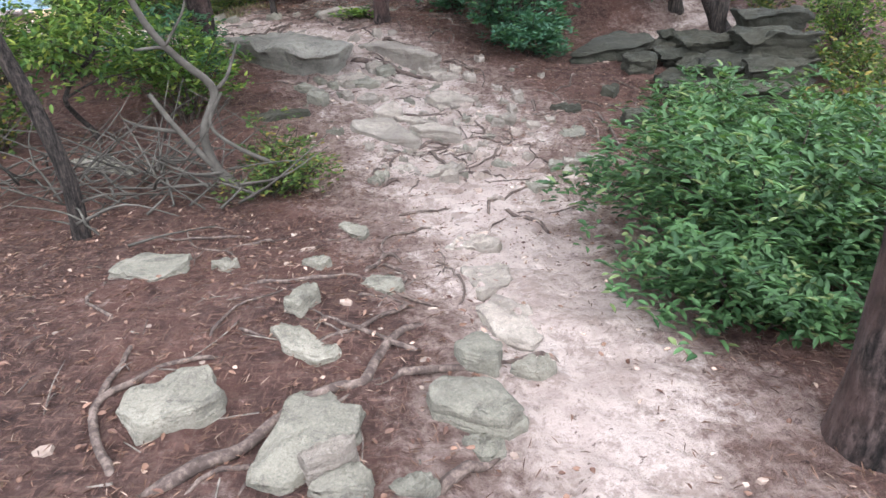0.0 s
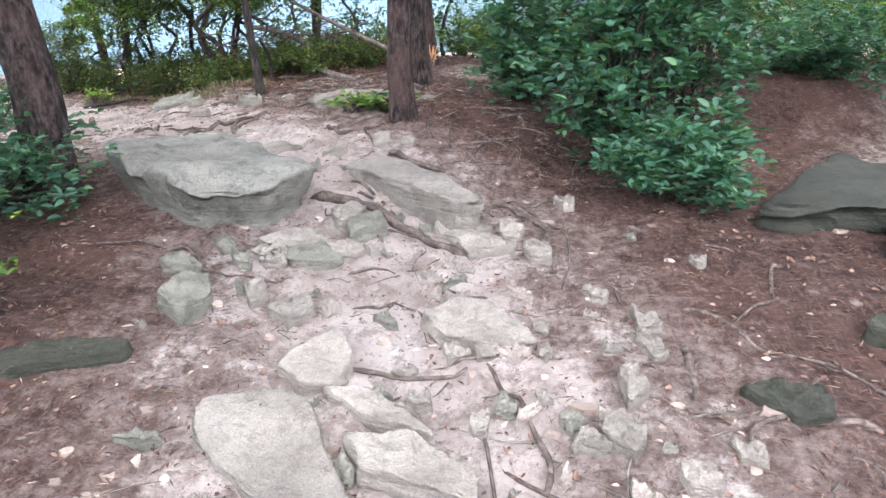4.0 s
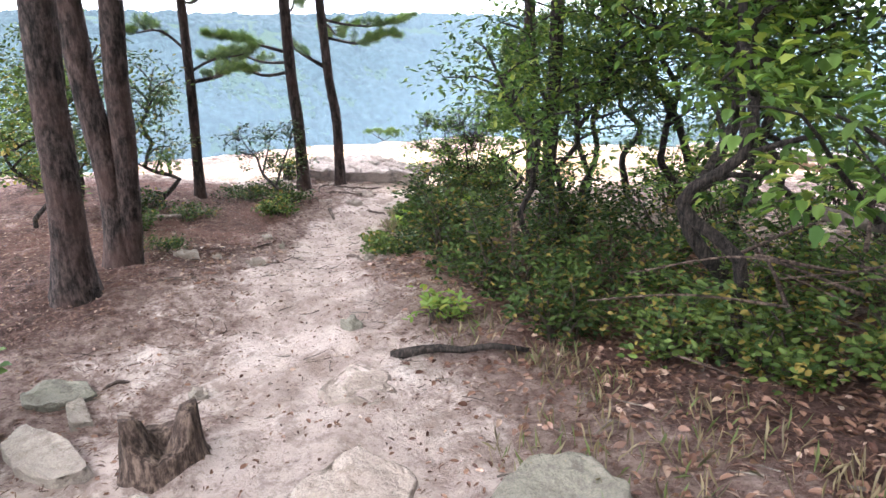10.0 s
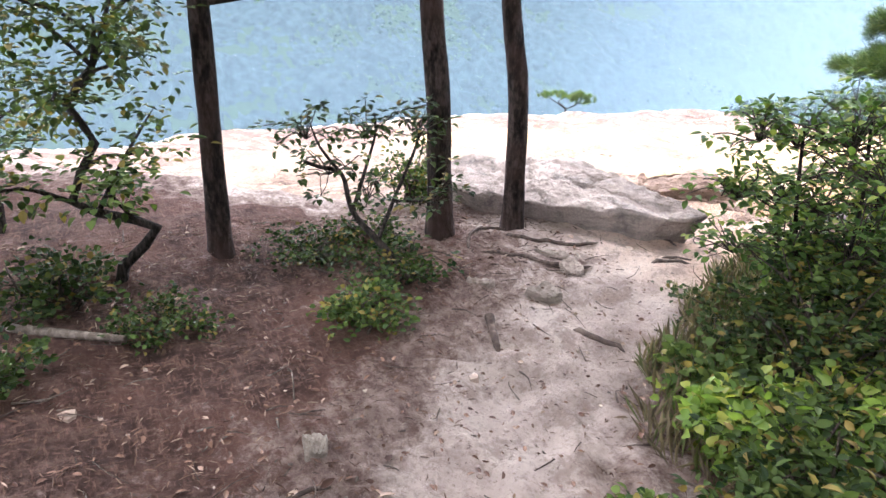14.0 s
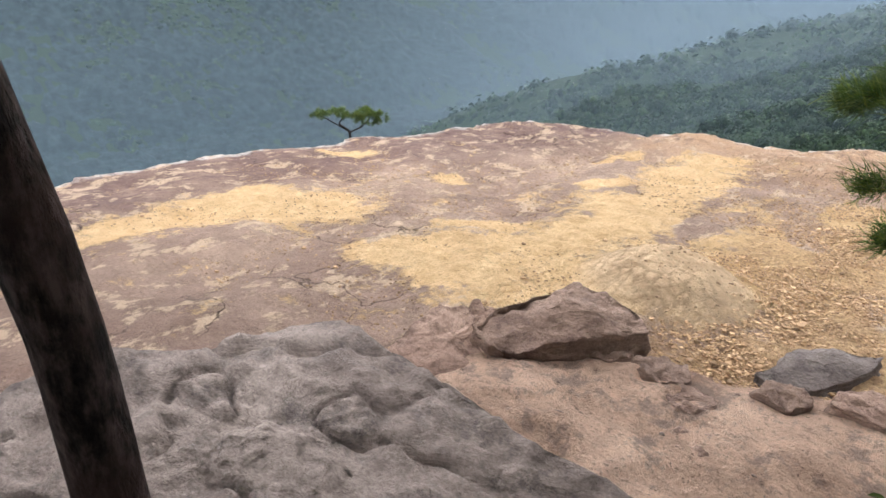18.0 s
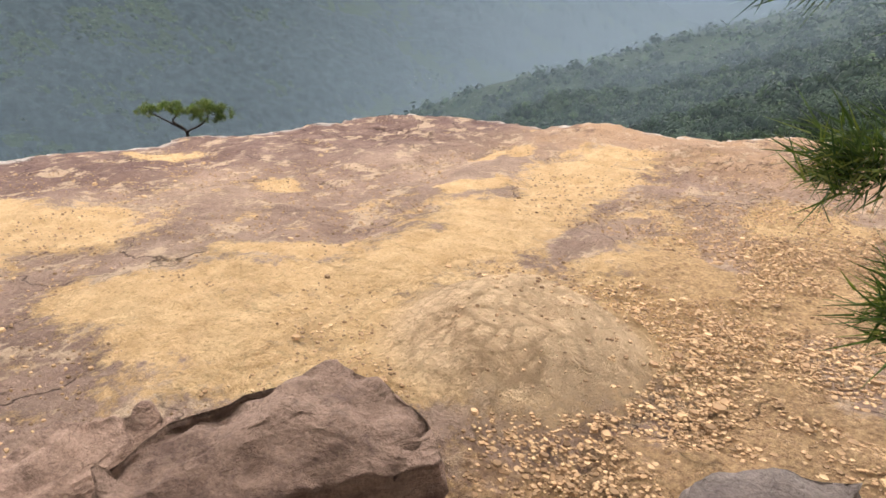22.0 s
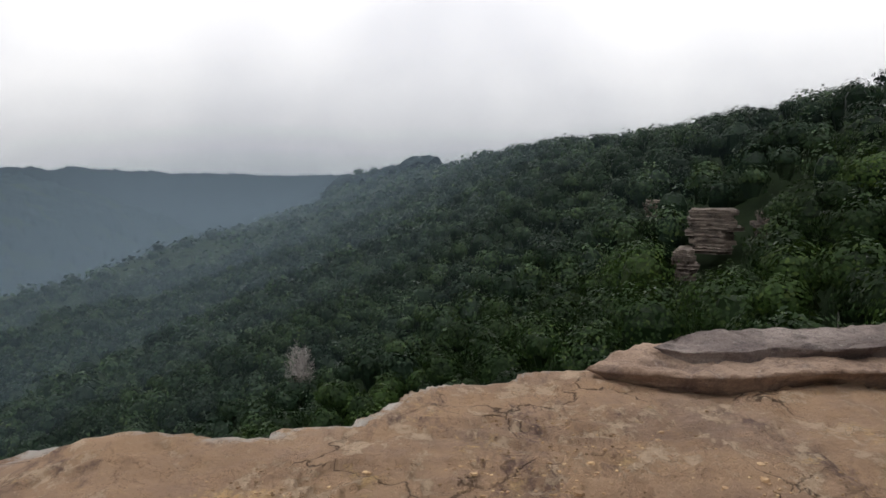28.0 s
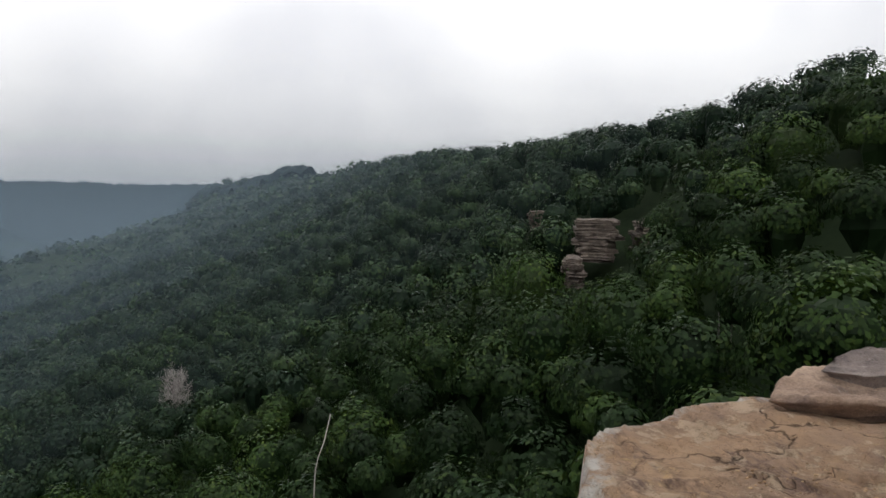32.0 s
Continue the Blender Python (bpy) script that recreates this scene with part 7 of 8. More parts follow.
# ---- bushes ----
def bush(name, label, at, size, leaf, tips, per, length, width, seed, stems=9, group="", flat=0.75, hollow=0.45, spread=0.09, base_gap=0.15):
    """Stems from one crown, leaf whorls over an uneven dome."""
    g = np.random.default_rng(seed)
    lines, wood = [], []
    base = thing(name, tuple(at), label, "bush", group)
    for i in range(max(stems, 6) * 2):
        az = i * 2.399 + g.uniform(-.4, .4)
        up = g.uniform(0.05, 1.0)
        far = math.sqrt(1 - 0.75 * up * up) * g.uniform(0.65, 1.12)
        e = np.asarray(at) + np.array([math.cos(az) * far, math.sin(az) * far, 0.2 + up * g.uniform(0.75, 1.1)]) * size
        a = np.asarray(at) + [g.normal(0, .06), g.normal(0, .06), -.06]
        m = a + (e - a) * 0.5 + np.array([0, 0, .22 * size[2]]) + g.normal(0, .07, 3) * size[0]
        line = smooth_line([a, m, e], .06)
        lines.append(line)
        wood.append(tube(line, np.linspace(.011, .003, len(line)), 5, .2, i))
    tagged(part("stalk", solid("stalk", wood, SHRUB_BARK), base), "thin bare stems", "", "", "stuff")
    which = g.integers(0, len(lines), tips)
    k = hollow * 0.6 + (1 - hollow * 0.6) * g.uniform(0, 1, tips) ** 0.6
    c = np.array([lines[w][min(int(q * len(lines[w])), len(lines[w]) - 1)] for w, q in zip(which, k)])
    off = g.normal(0, 0.13, (tips, 3)) * np.asarray(size) * [1, 1, .7]
    c = c + off
    d = c - np.asarray(at)
    d /= np.linalg.norm(d, axis=1)[:, None] + 1e-6
    c[:, 2] = np.maximum(c[:, 2], soil_level(c[:, 0], c[:, 1]) + g.uniform(0.02, 0.1, tips))
    cc, dd = np.repeat(c, per, 0), np.repeat(d, per, 0)
    az = g.uniform(0, 2 * np.pi, len(cc))
    out = np.stack([np.cos(az), np.sin(az), g.normal(0.1, 0.25, len(cc))], -1) + dd * 0.35
    at_ = cc + out * 0.012 + g.normal(0, spread * .3, cc.shape)
    part("foliage", solid("foliage", [leaves(at_, out, length, width, .18, flat, seed)], leaf), base)
    return base


bush("laurel_bush", "wide green bush with pointed leaves beside the trail", (1.95, 3.5, -.2), (1.02, 1.15, .78), BUSH_LEAF, 1500, 8, .075, .028, 101, 22, flat=.85, hollow=.35)
bush("laurel_bush", "green bush spilling over the trail edge", (2.3, 4.6, -.25), (.9, .8, .78), BUSH_LEAF, 850, 8, .074, .028, 102, 14, flat=.9, hollow=.3)
bush("laurel_bush", "green leafy bush at the foot of the trunk", (2.7, 2.7, -.15), (.8, .8, .88), BUSH_LEAF, 850, 8, .074, .028, 103, 14, flat=.9, hollow=.3)
bush("laurel_bush", "low green shoots of the trailside bush", (1.5, 2.75, -.14), (.45, .5, .38), BUSH_LEAF, 320, 8, .07, .027, 104, 10, flat=.9)
bush("small_bush", "sparse little bush with reddish twigs by the trail", (-1.3, 5.05, -.35), (.5, .38, .48), SHRUB_LEAF, 220, 7, .055, .024, 105, 14, hollow=.2)
bush("laurel_bush", "loose green bush on the bank", (-2.75, 7.0, -.28), (.8, .8, 1.0), TREE_LEAF, 260, 7, .085, .036, 106, 12)
bush("laurel_bush", "dark green bush on the shaded bank", (-3.3, 8.3, -.15), (.8, .9, .75), DARK_LEAF, 380, 8, .085, .036, 107, 10)
bush("tall_laurel", "tall dark-green laurel overhanging the duff", (.9, 10.2, -.02), (.8, .85, 1.7), DARK_LEAF, 420, 8, .1, .052, 108, 18, hollow=.25)
bush("tall_laurel", "tall dark-green laurel with drooping sprays", (1.5, 10.9, .0), (1.0, 1.0, 2.2), DARK_LEAF, 520, 8, .1, .052, 109, 18, hollow=.3)
bush("tall_laurel", "tall dark-green laurel spreading over the bank", (1.25, 9.4, -.1), (.55, .5, .55), DARK_LEAF, 260, 8, .095, .04, 110, 10)
bush("tall_laurel", "dark-green laurel reaching past the pine trunk", (.15, 11.35, .22), (.55, .55, 1.15), DARK_LEAF, 300, 8, .1, .05, 120, 14, hollow=.25)
bush("laurel_bush", "dark green bush under the leaning trunks", (3.2, 12.6, .1), (.8, .8, 1.2), DARK_LEAF, 420, 8, .09, .038, 111, 10)
bush("seedling", "bright green seedling at the pine's foot", (-1.45, 10.95, .2), (.2, .16, .12), TREE_LEAF, 26, 5, .09, .045, 112, 4, "seedlings")
bush("seedling", "bright green seedling at the pine's foot", (-1.12, 10.85, .24), (.22, .16, .14), TREE_LEAF, 30, 5, .09, .045, 113, 4, "seedlings")
bush("seedling", "lime-green seedling at the trail edge", (-5.86, 13.2, -.14), (.15, .15, .17), BRIGHT_LEAF, 34, 5, .065, .035, 114, 4, "seedlings")

THICKET = ((-5.1, 13.55, .42, .4), (-5.8, 13.75, .5, .55), (-6.6, 14.0, .5, .7), (-7.1, 14.35, .5, .6), (-4.5, 13.75, .45, .4), (-3.9, 13.6, .45, .35), (-3.3, 13.55, .45, .4),
           (-2.75, 13.45, .45, .4), (-2.2, 13.75, .45, .38), (-5.3, 14.4, .6, .5), (-6.2, 14.9, .6, .55), (-4.5, 14.6, .6, .45), (-3.6, 14.5, .6, .45), (-2.7, 14.5, .6, .42), (-2.0, 14.9, .6, .4),
           (-7.4, 15.1, .6, .6), (-8.0, 15.2, .45, .5), (-5.6, 15.6, .7, .5), (-4.4, 15.7, .7, .5), (-3.2, 15.8, .7, .5), (-6.8, 16.0, .7, .55), (-8.6, 15.9, .5, .55), (-8.05, 14.85, .2, .25),
           (-7.5, 14.4, .25, .22), (-8.85, 16.6, .45, .65), (-9.2, 17.1, .4, .5))
# Western bushes get the leaf with shade put into its colour.
for i, (px, py, rad, hh) in enumerate(THICKET):
    bush("blueberry_bush", "low green blueberry bush in the thicket", (px, py, float(soil_level(px, py))), (rad, rad, hh), BANK_SHADE_LEAF if px < -4.9 else SHRUB_LEAF,
         int((180 if py < 15 else 130) * rad / .5), 8, .05, .026, 200 + i, 9, "thicket bushes", .6, .2)
SHRUBS = ((-9.05, 17.3, .35, .7, TREE_LEAF, .05), (-8.5, 16.3, .5, .6, SHRUB_LEAF, .045),
          (-10.35, 14.62, .3, .1, BANK_SHADE_LEAF, .034), (-10.9, 14.7, .3, .14, BANK_SHADE_LEAF, .034), (-10.0, 14.25, .25, .18, SHRUB_LEAF, .04),
          (-10.8, 14.25, .34, .12, BANK_SHADE_LEAF, .034), (-9.05, 16.0, .3, .2, BANK_SHADE_LEAF, .035), (-8.75, 15.7, .32, .2, BANK_SHADE_LEAF, .035), (-9.2, 16.75, .28, .22, BANK_SHADE_LEAF, .035), (-8.46, 15.2, .26, .22, BRIGHT_LEAF, .06), (-8.2, 15.6, .34, .3, BRIGHT_LEAF, .065), (-8.75, 15.42, .2, .16, SHRUB_LEAF, .055), (-8.0, 15.1, .3, .25, SHRUB_LEAF, .055), (-10.2, 13.3, .22, .1, BANK_SHADE_LEAF, .03), (-9.9, 12.6, .25, .14, BANK_SHADE_LEAF, .035), (-10.6, 12.9, .3, .2, BANK_SHADE_LEAF, .04),
          (-12.8, 12.3, .6, .8, SHRUB_LEAF, .05), (-11.55, 15.35, .22, .4, SHRUB_LEAF, .04), (-8.25, 14.5, .14, .1, SHRUB_LEAF, .04), (-8.0, 14.35, .14, .12, SHRUB_LEAF, .04),
          (-8.95, 12.55, .2, .07, BANK_SHADE_LEAF, .025))
for i, (px, py, rad, hh, leaf, ln) in enumerate(SHRUBS):
    bush("shrub", "small shrub with rounded green leaves by the overlook trail", (px, py, float(soil_level(px, py))), (rad, rad, hh), leaf,
         int(70 + 280 * rad * min(hh, .8)), 8, ln, ln * .76, 300 + i, 10, "overlook shrubs", .5, .25)


def open_shrub(label, base_at, stems, clouds, leaf, seed, length=.05):
    """A crooked open shrub: bent stems and loose clouds of rounded leaves on fine twigs."""
    g = np.random.default_rng(seed)
    base = thing("shrub", base_at, label, "shrub", "overlook shrubs")
    for rad, *points in stems:
        line = smooth_line(points, .05)
        part("stem", solid("stem", [tube(line, np.linspace(rad, rad * .45, len(line)), 8, .2, rad * 50, 4)], DARK_BARK), base)
    twigs, tips = [], []
    for cx, cy, cz, size, count in clouds:
        c = np.array([cx, cy, cz])
        for i in range(count):
            e = c + g.normal(0, 1, 3) * size * [.62, .62, .42]
            twigs.append(tube(smooth_line([c - [0, 0, size * .4], (c + e) / 2 + g.normal(0, .02, 3), e], .05), .0035, 4))
            tips.append(e)
    tagged(part("stalk", solid("stalk", twigs, SHRUB_BARK), base), "thin bare twigs", "", "", "stuff")
    part("foliage", solid("foliage", [foliage(np.array(tips), 8, .06, length, length * .8, seed, .55, .05)], leaf), base)


open_shrub("crooked open shrub with round green leaves at the trail edge", (-10.37, 14.75, -.5),
           ((.026, (-10.35, 14.77, -.5), (-10.55, 14.6, -.25), (-10.66, 14.49, -.08), (-10.76, 14.47, .13), (-10.8, 14.35, .18), (-10.82, 14.26, .22)), (.015, (-10.55, 14.6, -.25), (-10.62, 14.74, -.04), (-10.67, 14.92, .26), (-10.7, 15.0, .45)),
            (.014, (-10.66, 14.49, -.08), (-10.73, 14.61, .15), (-10.77, 14.7, .35), (-10.8, 14.71, .47)), (.012, (-10.76, 14.47, .13), (-10.83, 14.37, .29), (-10.87, 14.33, .43)), (.01, (-10.62, 14.74, -.04), (-10.54, 14.95, -.05), (-10.49, 15.02, -.08))),
           ((-10.87, 14.3, .42, .2, 14), (-10.8, 14.66, .4, .2, 18), (-10.7, 14.95, .38, .17, 14), (-10.68, 14.6, .05, .18, 10), (-10.53, 14.98, .0, .15, 10), (-10.8, 14.4, .2, .18, 12), (-10.45, 14.75, -.3, .14, 6)), BANK_SHADE_LEAF, 31)
open_shrub("tall open shrub with round green leaves beside the trail", (-8.95, 16.4, -.54),
           ((.016, (-8.95, 16.4, -.56), (-9.0, 16.35, -.2), (-9.02, 16.25, .15), (-9.05, 16.2, .6)), (.014, (-8.92, 16.45, -.56), (-8.8, 16.4, -.1), (-8.75, 16.3, .3), (-8.8, 16.3, .65)), (.012, (-9.0, 16.4, -.4), (-9.12, 16.35, -.1), (-9.18, 16.3, .2)), (.012, (-8.9, 16.42, -.5), (-8.85, 16.6, 0), (-8.85, 16.7, .4))),
           ((-9.1, 16.25, .55, .2, 30), (-8.85, 16.3, .6, .26, 30), (-9.16, 16.3, .22, .17, 26), (-8.95, 16.3, .25, .26, 34), (-8.7, 16.4, .35, .28, 26), (-8.85, 16.65, .4, .26, 24), (-9.08, 16.4, -.05, .18, 20), (-9.14, 15.92, .3, .15, 24), (-9.12, 15.98, .58, .15, 20), (-9.1, 15.92, .02, .15, 16), (-8.75, 16.4, .0, .26, 30), (-9.0, 16.2, .0, .2, 26), (-8.6, 16.2, .5, .3, 34), (-8.55, 16.5, .75, .28, 30)), TREE_LEAF, 32, .046)

BACK = ((.2, 14.6, .5, .5), (1.2, 13.6, .5, .6), (2.6, 13.8, .6, .7), (-.6, 15.4, .5, .45), (3.6, 14.8, .7, .9), (.8, 15.8, .6, .6), (4.8, 13.4, .6, .8), (2.0, 15.2, .6, .6), (5.4, 11.6, .6, .7),
        (5.6, 9.6, .6, .8), (4.9, 8.0, .5, .6), (3.9, 6.2, .5, .5), (-4.6, 8.6, .6, .7), (-5.2, 9.6, .6, .5), (-4.4, 6.2, .6, .6), (-5.0, 4.8, .6, .7), (-3.9, 3.4, .5, .5), (-6.4, 7.2, .7, .8))
for i, (px, py, rad, hh) in enumerate(BACK):
    bush("shrub", "loose green undergrowth bush in the woods", (px, py, float(soil_level(px, py))), (rad, rad, hh), SHRUB_LEAF if i % 3 else TREE_LEAF,
         150, 8, .065, .034, 500 + i, 8, "woodland undergrowth", .6, .2)
SCREEN = ((-4.2, 16.8, .9, 1.3), (-2.6, 16.6, .9, 1.2), (-1.0, 16.2, .8, 1.1), (.3, 15.4, .8, .9), (-5.8, 17.2, .9, 1.3), (-3.2, 18.2, 1.0, 1.7), (-1.4, 18.0, 1.0, 1.7), (.6, 17.6, 1.0, 1.6), (-5.2, 18.8, 1.0, 1.7), (2.2, 16.8, 1.0, 1.5),
          (-7.0, 18.4, .8, 1.1), (3.8, 16.2, .9, 1.4), (4.6, 14.4, .8, 1.3), (5.2, 12.6, .8, 1.3), (6.2, 10.4, .8, 1.4), (6.4, 7.8, .8, 1.3), (-5.6, 8.4, .8, 1.2), (-5.6, 5.6, .9, 1.3), (-4.6, 3.9, .8, 1.1), (-6.6, 10.2, .7, .8))
for i, (px, py, rad, hh) in enumerate(SCREEN):
    bush("tall_shrub", "dense shaded broadleaf shrub behind the thicket", (px, py, float(soil_level(px, py))), (rad, rad, hh * .75), TREE_LEAF,
         130, 7, .08, .042, 700 + i, 9, "woodland shrubs", .65, .2)
WOOD = ((2.6, 16.0, .3, .1, .05, 2.8), (4.2, 17.4, .3, -.1, .06, 3.0), (5.6, 15.0, .3, .1, .06, 2.8), (6.6, 12.2, .2, -.2, .07, 3.0), (6.4, 9.2, 0, .1, .07, 3.0), (5.8, 6.6, -.2, .1, .06, 2.8),
        (3.2, 20.6, .2, .1, .06, 3.0), (-5.6, 6.4, -.3, .1, .05, 2.6), (-6.8, 8.6, -.3, .2, .06, 2.8), (-6.2, 4.0, -.2, .1, .05, 2.6), (-4.6, 2.4, -.1, .1, .05, 2.6), (-3.6, 6.4, -.35, .3, .03, 1.5))
for i, (px, py, pz, lean, rad, hh) in enumerate(WOOD):
    leafy_tree("young_tree", "slender woodland tree with a loose leafy crown", [(px, py, pz - .2), (px + lean * .3, py - .1, pz + hh * .35), (px + lean * .8, py + lean * .3, pz + hh * .7)],
               rad, DARK_BARK, TREE_LEAF, hh * .55, 10, .62 + hh * .1, 14, .085, .045, .22, 80 + i, .35, "woodland trees", .4)


# ---- dead wood ----
def log(name, label, points, radius, material, group="", taper=.7, rough=.2):
    line = smooth_line(np.array(points), .08)
    me = solid(name, [tube(line, np.linspace(radius, radius * taper, len(line)), 12, rough, points[0][0], 1.6)], material)
    return tagged(new(name, me), label, "log", group)


log("fallen_log", "fallen grey log with a splintered end in the thicket", [(-2.1, 12.85, .27), (-2.55, 13.35, .3), (-3.05, 13.85, .4)], .052, DEAD_WOOD)
log("fallen_log", "bleached log lying across the thicket", [(-2.9, 14.3, .45), (-3.4, 14.1, .75), (-3.9, 13.9, .85)], .045, DEAD_WOOD)
log("fallen_pole", "long pale dead pole leaning from a stump", [(-1.2, 13.6, .36), (-1.7, 13.48, .58), (-2.4, 13.3, .92), (-3.3, 13.1, 1.4)], .028, DEAD_WOOD)
log("fallen_log", "short pale log on the duff", [(-1.6, 13.4, .34), (-1.27, 13.5, .35)], .025, DEAD_WOOD)
log("fallen_log", "dark rotten log at the thicket edge", [(-5.68, 12.66, -.15), (-5.6, 12.74, -.115), (-5.5, 12.87, -.1), (-5.38, 12.95, -.095), (-5.27, 13.09, -.075), (-5.12, 13.24, -.1)], .031, DARK_BARK, rough=.55, taper=.45)
log("fallen_log", "pale log deep in the thicket", [(-5.7, 16.9, 0), (-5.0, 17.6, .05)], .07, DEAD_WOOD)
log("stick", "small curved dry stick on the grit", [(-10.33, 18.56, -.67), (-10.37, 18.60, -.655), (-10.38, 18.65, -.655), (-10.36, 18.71, -.66)], .007, STUMP_WOOD)
log("fallen_log", "grey branch on the bank", [(-10.4, 12.7, -.26), (-10.05, 13.15, -.26)], .024, DEAD_WOOD)
log("leaning_snag", "dark dead trunk leaning through the thicket", [(-6.73, 18.54, -.45), (-6.98, 18.27, .56), (-7.31, 17.91, 1.31), (-7.8, 17.4, 2.2)], .055, DARK_BARK)
log("leaning_snag", "crooked dark dead stem over the thicket", [(-6.12, 15.26, -.18), (-6.28, 15.06, .27), (-6.32, 15.01, .58), (-6.23, 15.13, .75), (-6.25, 15.1, 1.3)], .026, DARK_BARK)
leaner = thing("leaning_shrub", (-1.44, 4.96, -.4), "crooked grey-barked old shrub leaning off the bank", "shrub")
for rad, *points in ((.045, (-1.34, 4.98, -.45), (-1.37, 5.02, -.24), (-1.55, 4.93, -.26), (-1.74, 4.91, -.09), (-1.82, 4.97, .2), (-1.73, 5.1, .5), (-1.94, 5.04, .76), (-2.1, 4.99, 1.01), (-2.25, 4.99, 1.4)),
                     (.035, (-1.44, 4.94, -.42), (-1.67, 4.92, -.15), (-1.83, 4.9, .03), (-2.02, 4.89, .31), (-2.14, 4.88, .53)), (.022, (-1.3, 5.0, -.07), (-1.57, 4.94, .09), (-1.74, 4.92, .28), (-1.65, 5.02, .5)),
                     (.018, (-1.94, 5.04, .76), (-2.02, 5.01, .84), (-2.2, 4.92, .84)), (.018, (-1.73, 5.1, .5), (-1.64, 5.16, .58), (-1.54, 5.26, .84)), (.02, (-2.0, 5.0, .2), (-2.28, 4.96, .26), (-2.4, 4.93, .33)),
                     (.016, (-1.8, 4.95, .1), (-2.0, 5.1, -.05), (-2.3, 5.2, -.1)), (.014, (-1.7, 4.9, -.1), (-1.9, 4.75, -.05), (-2.15, 4.7, .1)), (.012, (-2.0, 5.0, .85), (-1.85, 5.1, 1.1), (-1.8, 5.1, 1.35))):
    line = smooth_line(points, .05)
    part("stem", solid("stem", [tube(line, np.linspace(rad, rad * .5, len(line)), 9, .25, rad * 99, 4)], SHADE_TWIG), leaner)


def twig_heap(label, at, size, count, length, radius, material, seed, lift=.15):
    g = np.random.default_rng(seed)
    out = []
    for i in range(count):
        p = np.array([at[0] + g.normal(0, size[0]), at[1] + g.normal(0, size[1]), 0])
        p[2] = float(soil_level(p[0], p[1])) + g.uniform(0, size[2])
        az, ln = g.uniform(0, 6.28), length * g.uniform(.4, 1.3)
        d = np.array([np.cos(az), np.sin(az), g.uniform(-.1, lift * 3)]) * ln
        q = smooth_line([p, p + d * .5 + g.normal(0, .06, 3) * ln, p + d + g.normal(0, .1, 3) * ln], .08)
        out.append(tube(q, np.linspace(radius * g.uniform(.5, 1.2), radius * .25, len(q)), 5, .2, i))
    return tagged(new("dead_branches", solid("dead_branches", out, material)), label, "branches", kind="stuff")


twig_heap("tangle of bare grey dead branches on the bank", (-2.2, 5.0), (.45, .45, .3), 90, .7, .012, SHADE_TWIG, 1, .3)
twig_heap("bare grey dead branches below the thin trunk", (-3.2, 5.3), (.5, .5, .2), 50, .6, .012, SHADE_TWIG, 2, .3)
twig_heap("dead branches heaped in the thicket", (-3.2, 13.9), (.6, .4, .7), 46, .9, .012, STUMP_WOOD, 3, .1)
twig_heap("weathered sticks and broken wood on the duff", (-1.9, 12.5), (.55, .4, .03), 70, .4, .012, DEAD_WOOD, 4, .0)
twig_heap("weathered sticks and broken wood on the duff", (-2.0, 11.9), (.6, .4, .02), 50, .4, .012, ROOT_BARK, 5, .0)
twig_heap("fallen twigs under the laurel", (.2, 10.3), (.4, .5, .02), 40, .35, .008, DEAD_WOOD, 6, .0)
twig_heap("fallen twigs on the slope", (1.0, 7.0), (1.0, .8, .01), 40, .3, .007, DEAD_WOOD, 7, .0)
twig_heap("fallen twigs at the trail start", (-1.3, 2.4), (.7, 1.0, .01), 36, .25, .006, DEAD_WOOD, 8, .0)
twig_heap("fallen twigs on the bank", (-9.6, 13.2), (.7, .5, .01), 36, .25, .006, DEAD_WOOD, 9, .0)


STICKS = ((-.9, 3.6, .9, .9), (-.6, 6.4, .8, 1.0), (.6, 8.4, .9, .7), (-1.9, 7.4, .7, .7), (1.7, 6.2, .5, .8), (-.2, 11.2, .6, .7), (-3.0, 11.6, .9, .6), (-5.0, 12.6, .9, .5), (-7.4, 12.2, 1.0, .6), (-9.2, 13.0, .9, .6), (-8.0, 14.0, .6, .5), (-10.1, 15.6, .5, .6), (-9.2, 15.4, .5, .5))
for i, (px, py, sx, sy) in enumerate(STICKS):
    twig_heap("short dry twigs strewn over the duff", (px, py), (sx, sy, .008), 60, .16, .005, (ROOT_BARK, DEAD_WOOD, STUMP_WOOD)[i % 3], 40 + i, .02)


def jagged_stump(name, label, at, radius, height, prongs, material, seed):
    """A rotten stump: a ring of wood with a torn, uneven top and a hollow."""
    g = np.random.default_rng(seed)
    n = 40
    th = np.linspace(0, 2 * np.pi, n, endpoint=False)
    top = np.full(n, .5 * height)
    for a, k, w in prongs:
        dd = np.abs((th - a + np.pi) % (2 * np.pi) - np.pi)
        top = np.maximum(top, height * k * np.exp(-(dd / w) ** 4))
    top = top + g.normal(0, .04 * height, n)
    rows = []
    for k in np.linspace(-.15, 1, 10):
        r = radius * (1 + .45 * np.exp(-max(k, 0) * 5) + .12 * fbm(np.cos(th) * 3 + seed, np.sin(th) * 3, k * 2, 3))
        rows.append(np.stack([np.cos(th) * r, np.sin(th) * r, top * k], -1))
    for k, s in ((.95, .6), (.8, .45), (.6, .35)):
        rows.append(np.stack([np.cos(th) * radius * s, np.sin(th) * radius * s, top * k], -1))
    v = np.vstack(rows + [np.array([[0, 0, .3 * height]])]) + np.asarray(at)
    m = len(rows)
    j = np.arange(n)
    cap = np.stack([np.full(n, m * n), (m - 1) * n + j, (m - 1) * n + (j + 1) % n], -1)
    return tagged(new(name, mesh_of(name, v, [grid_faces(m, n, True), cap], material)), label, "stump")


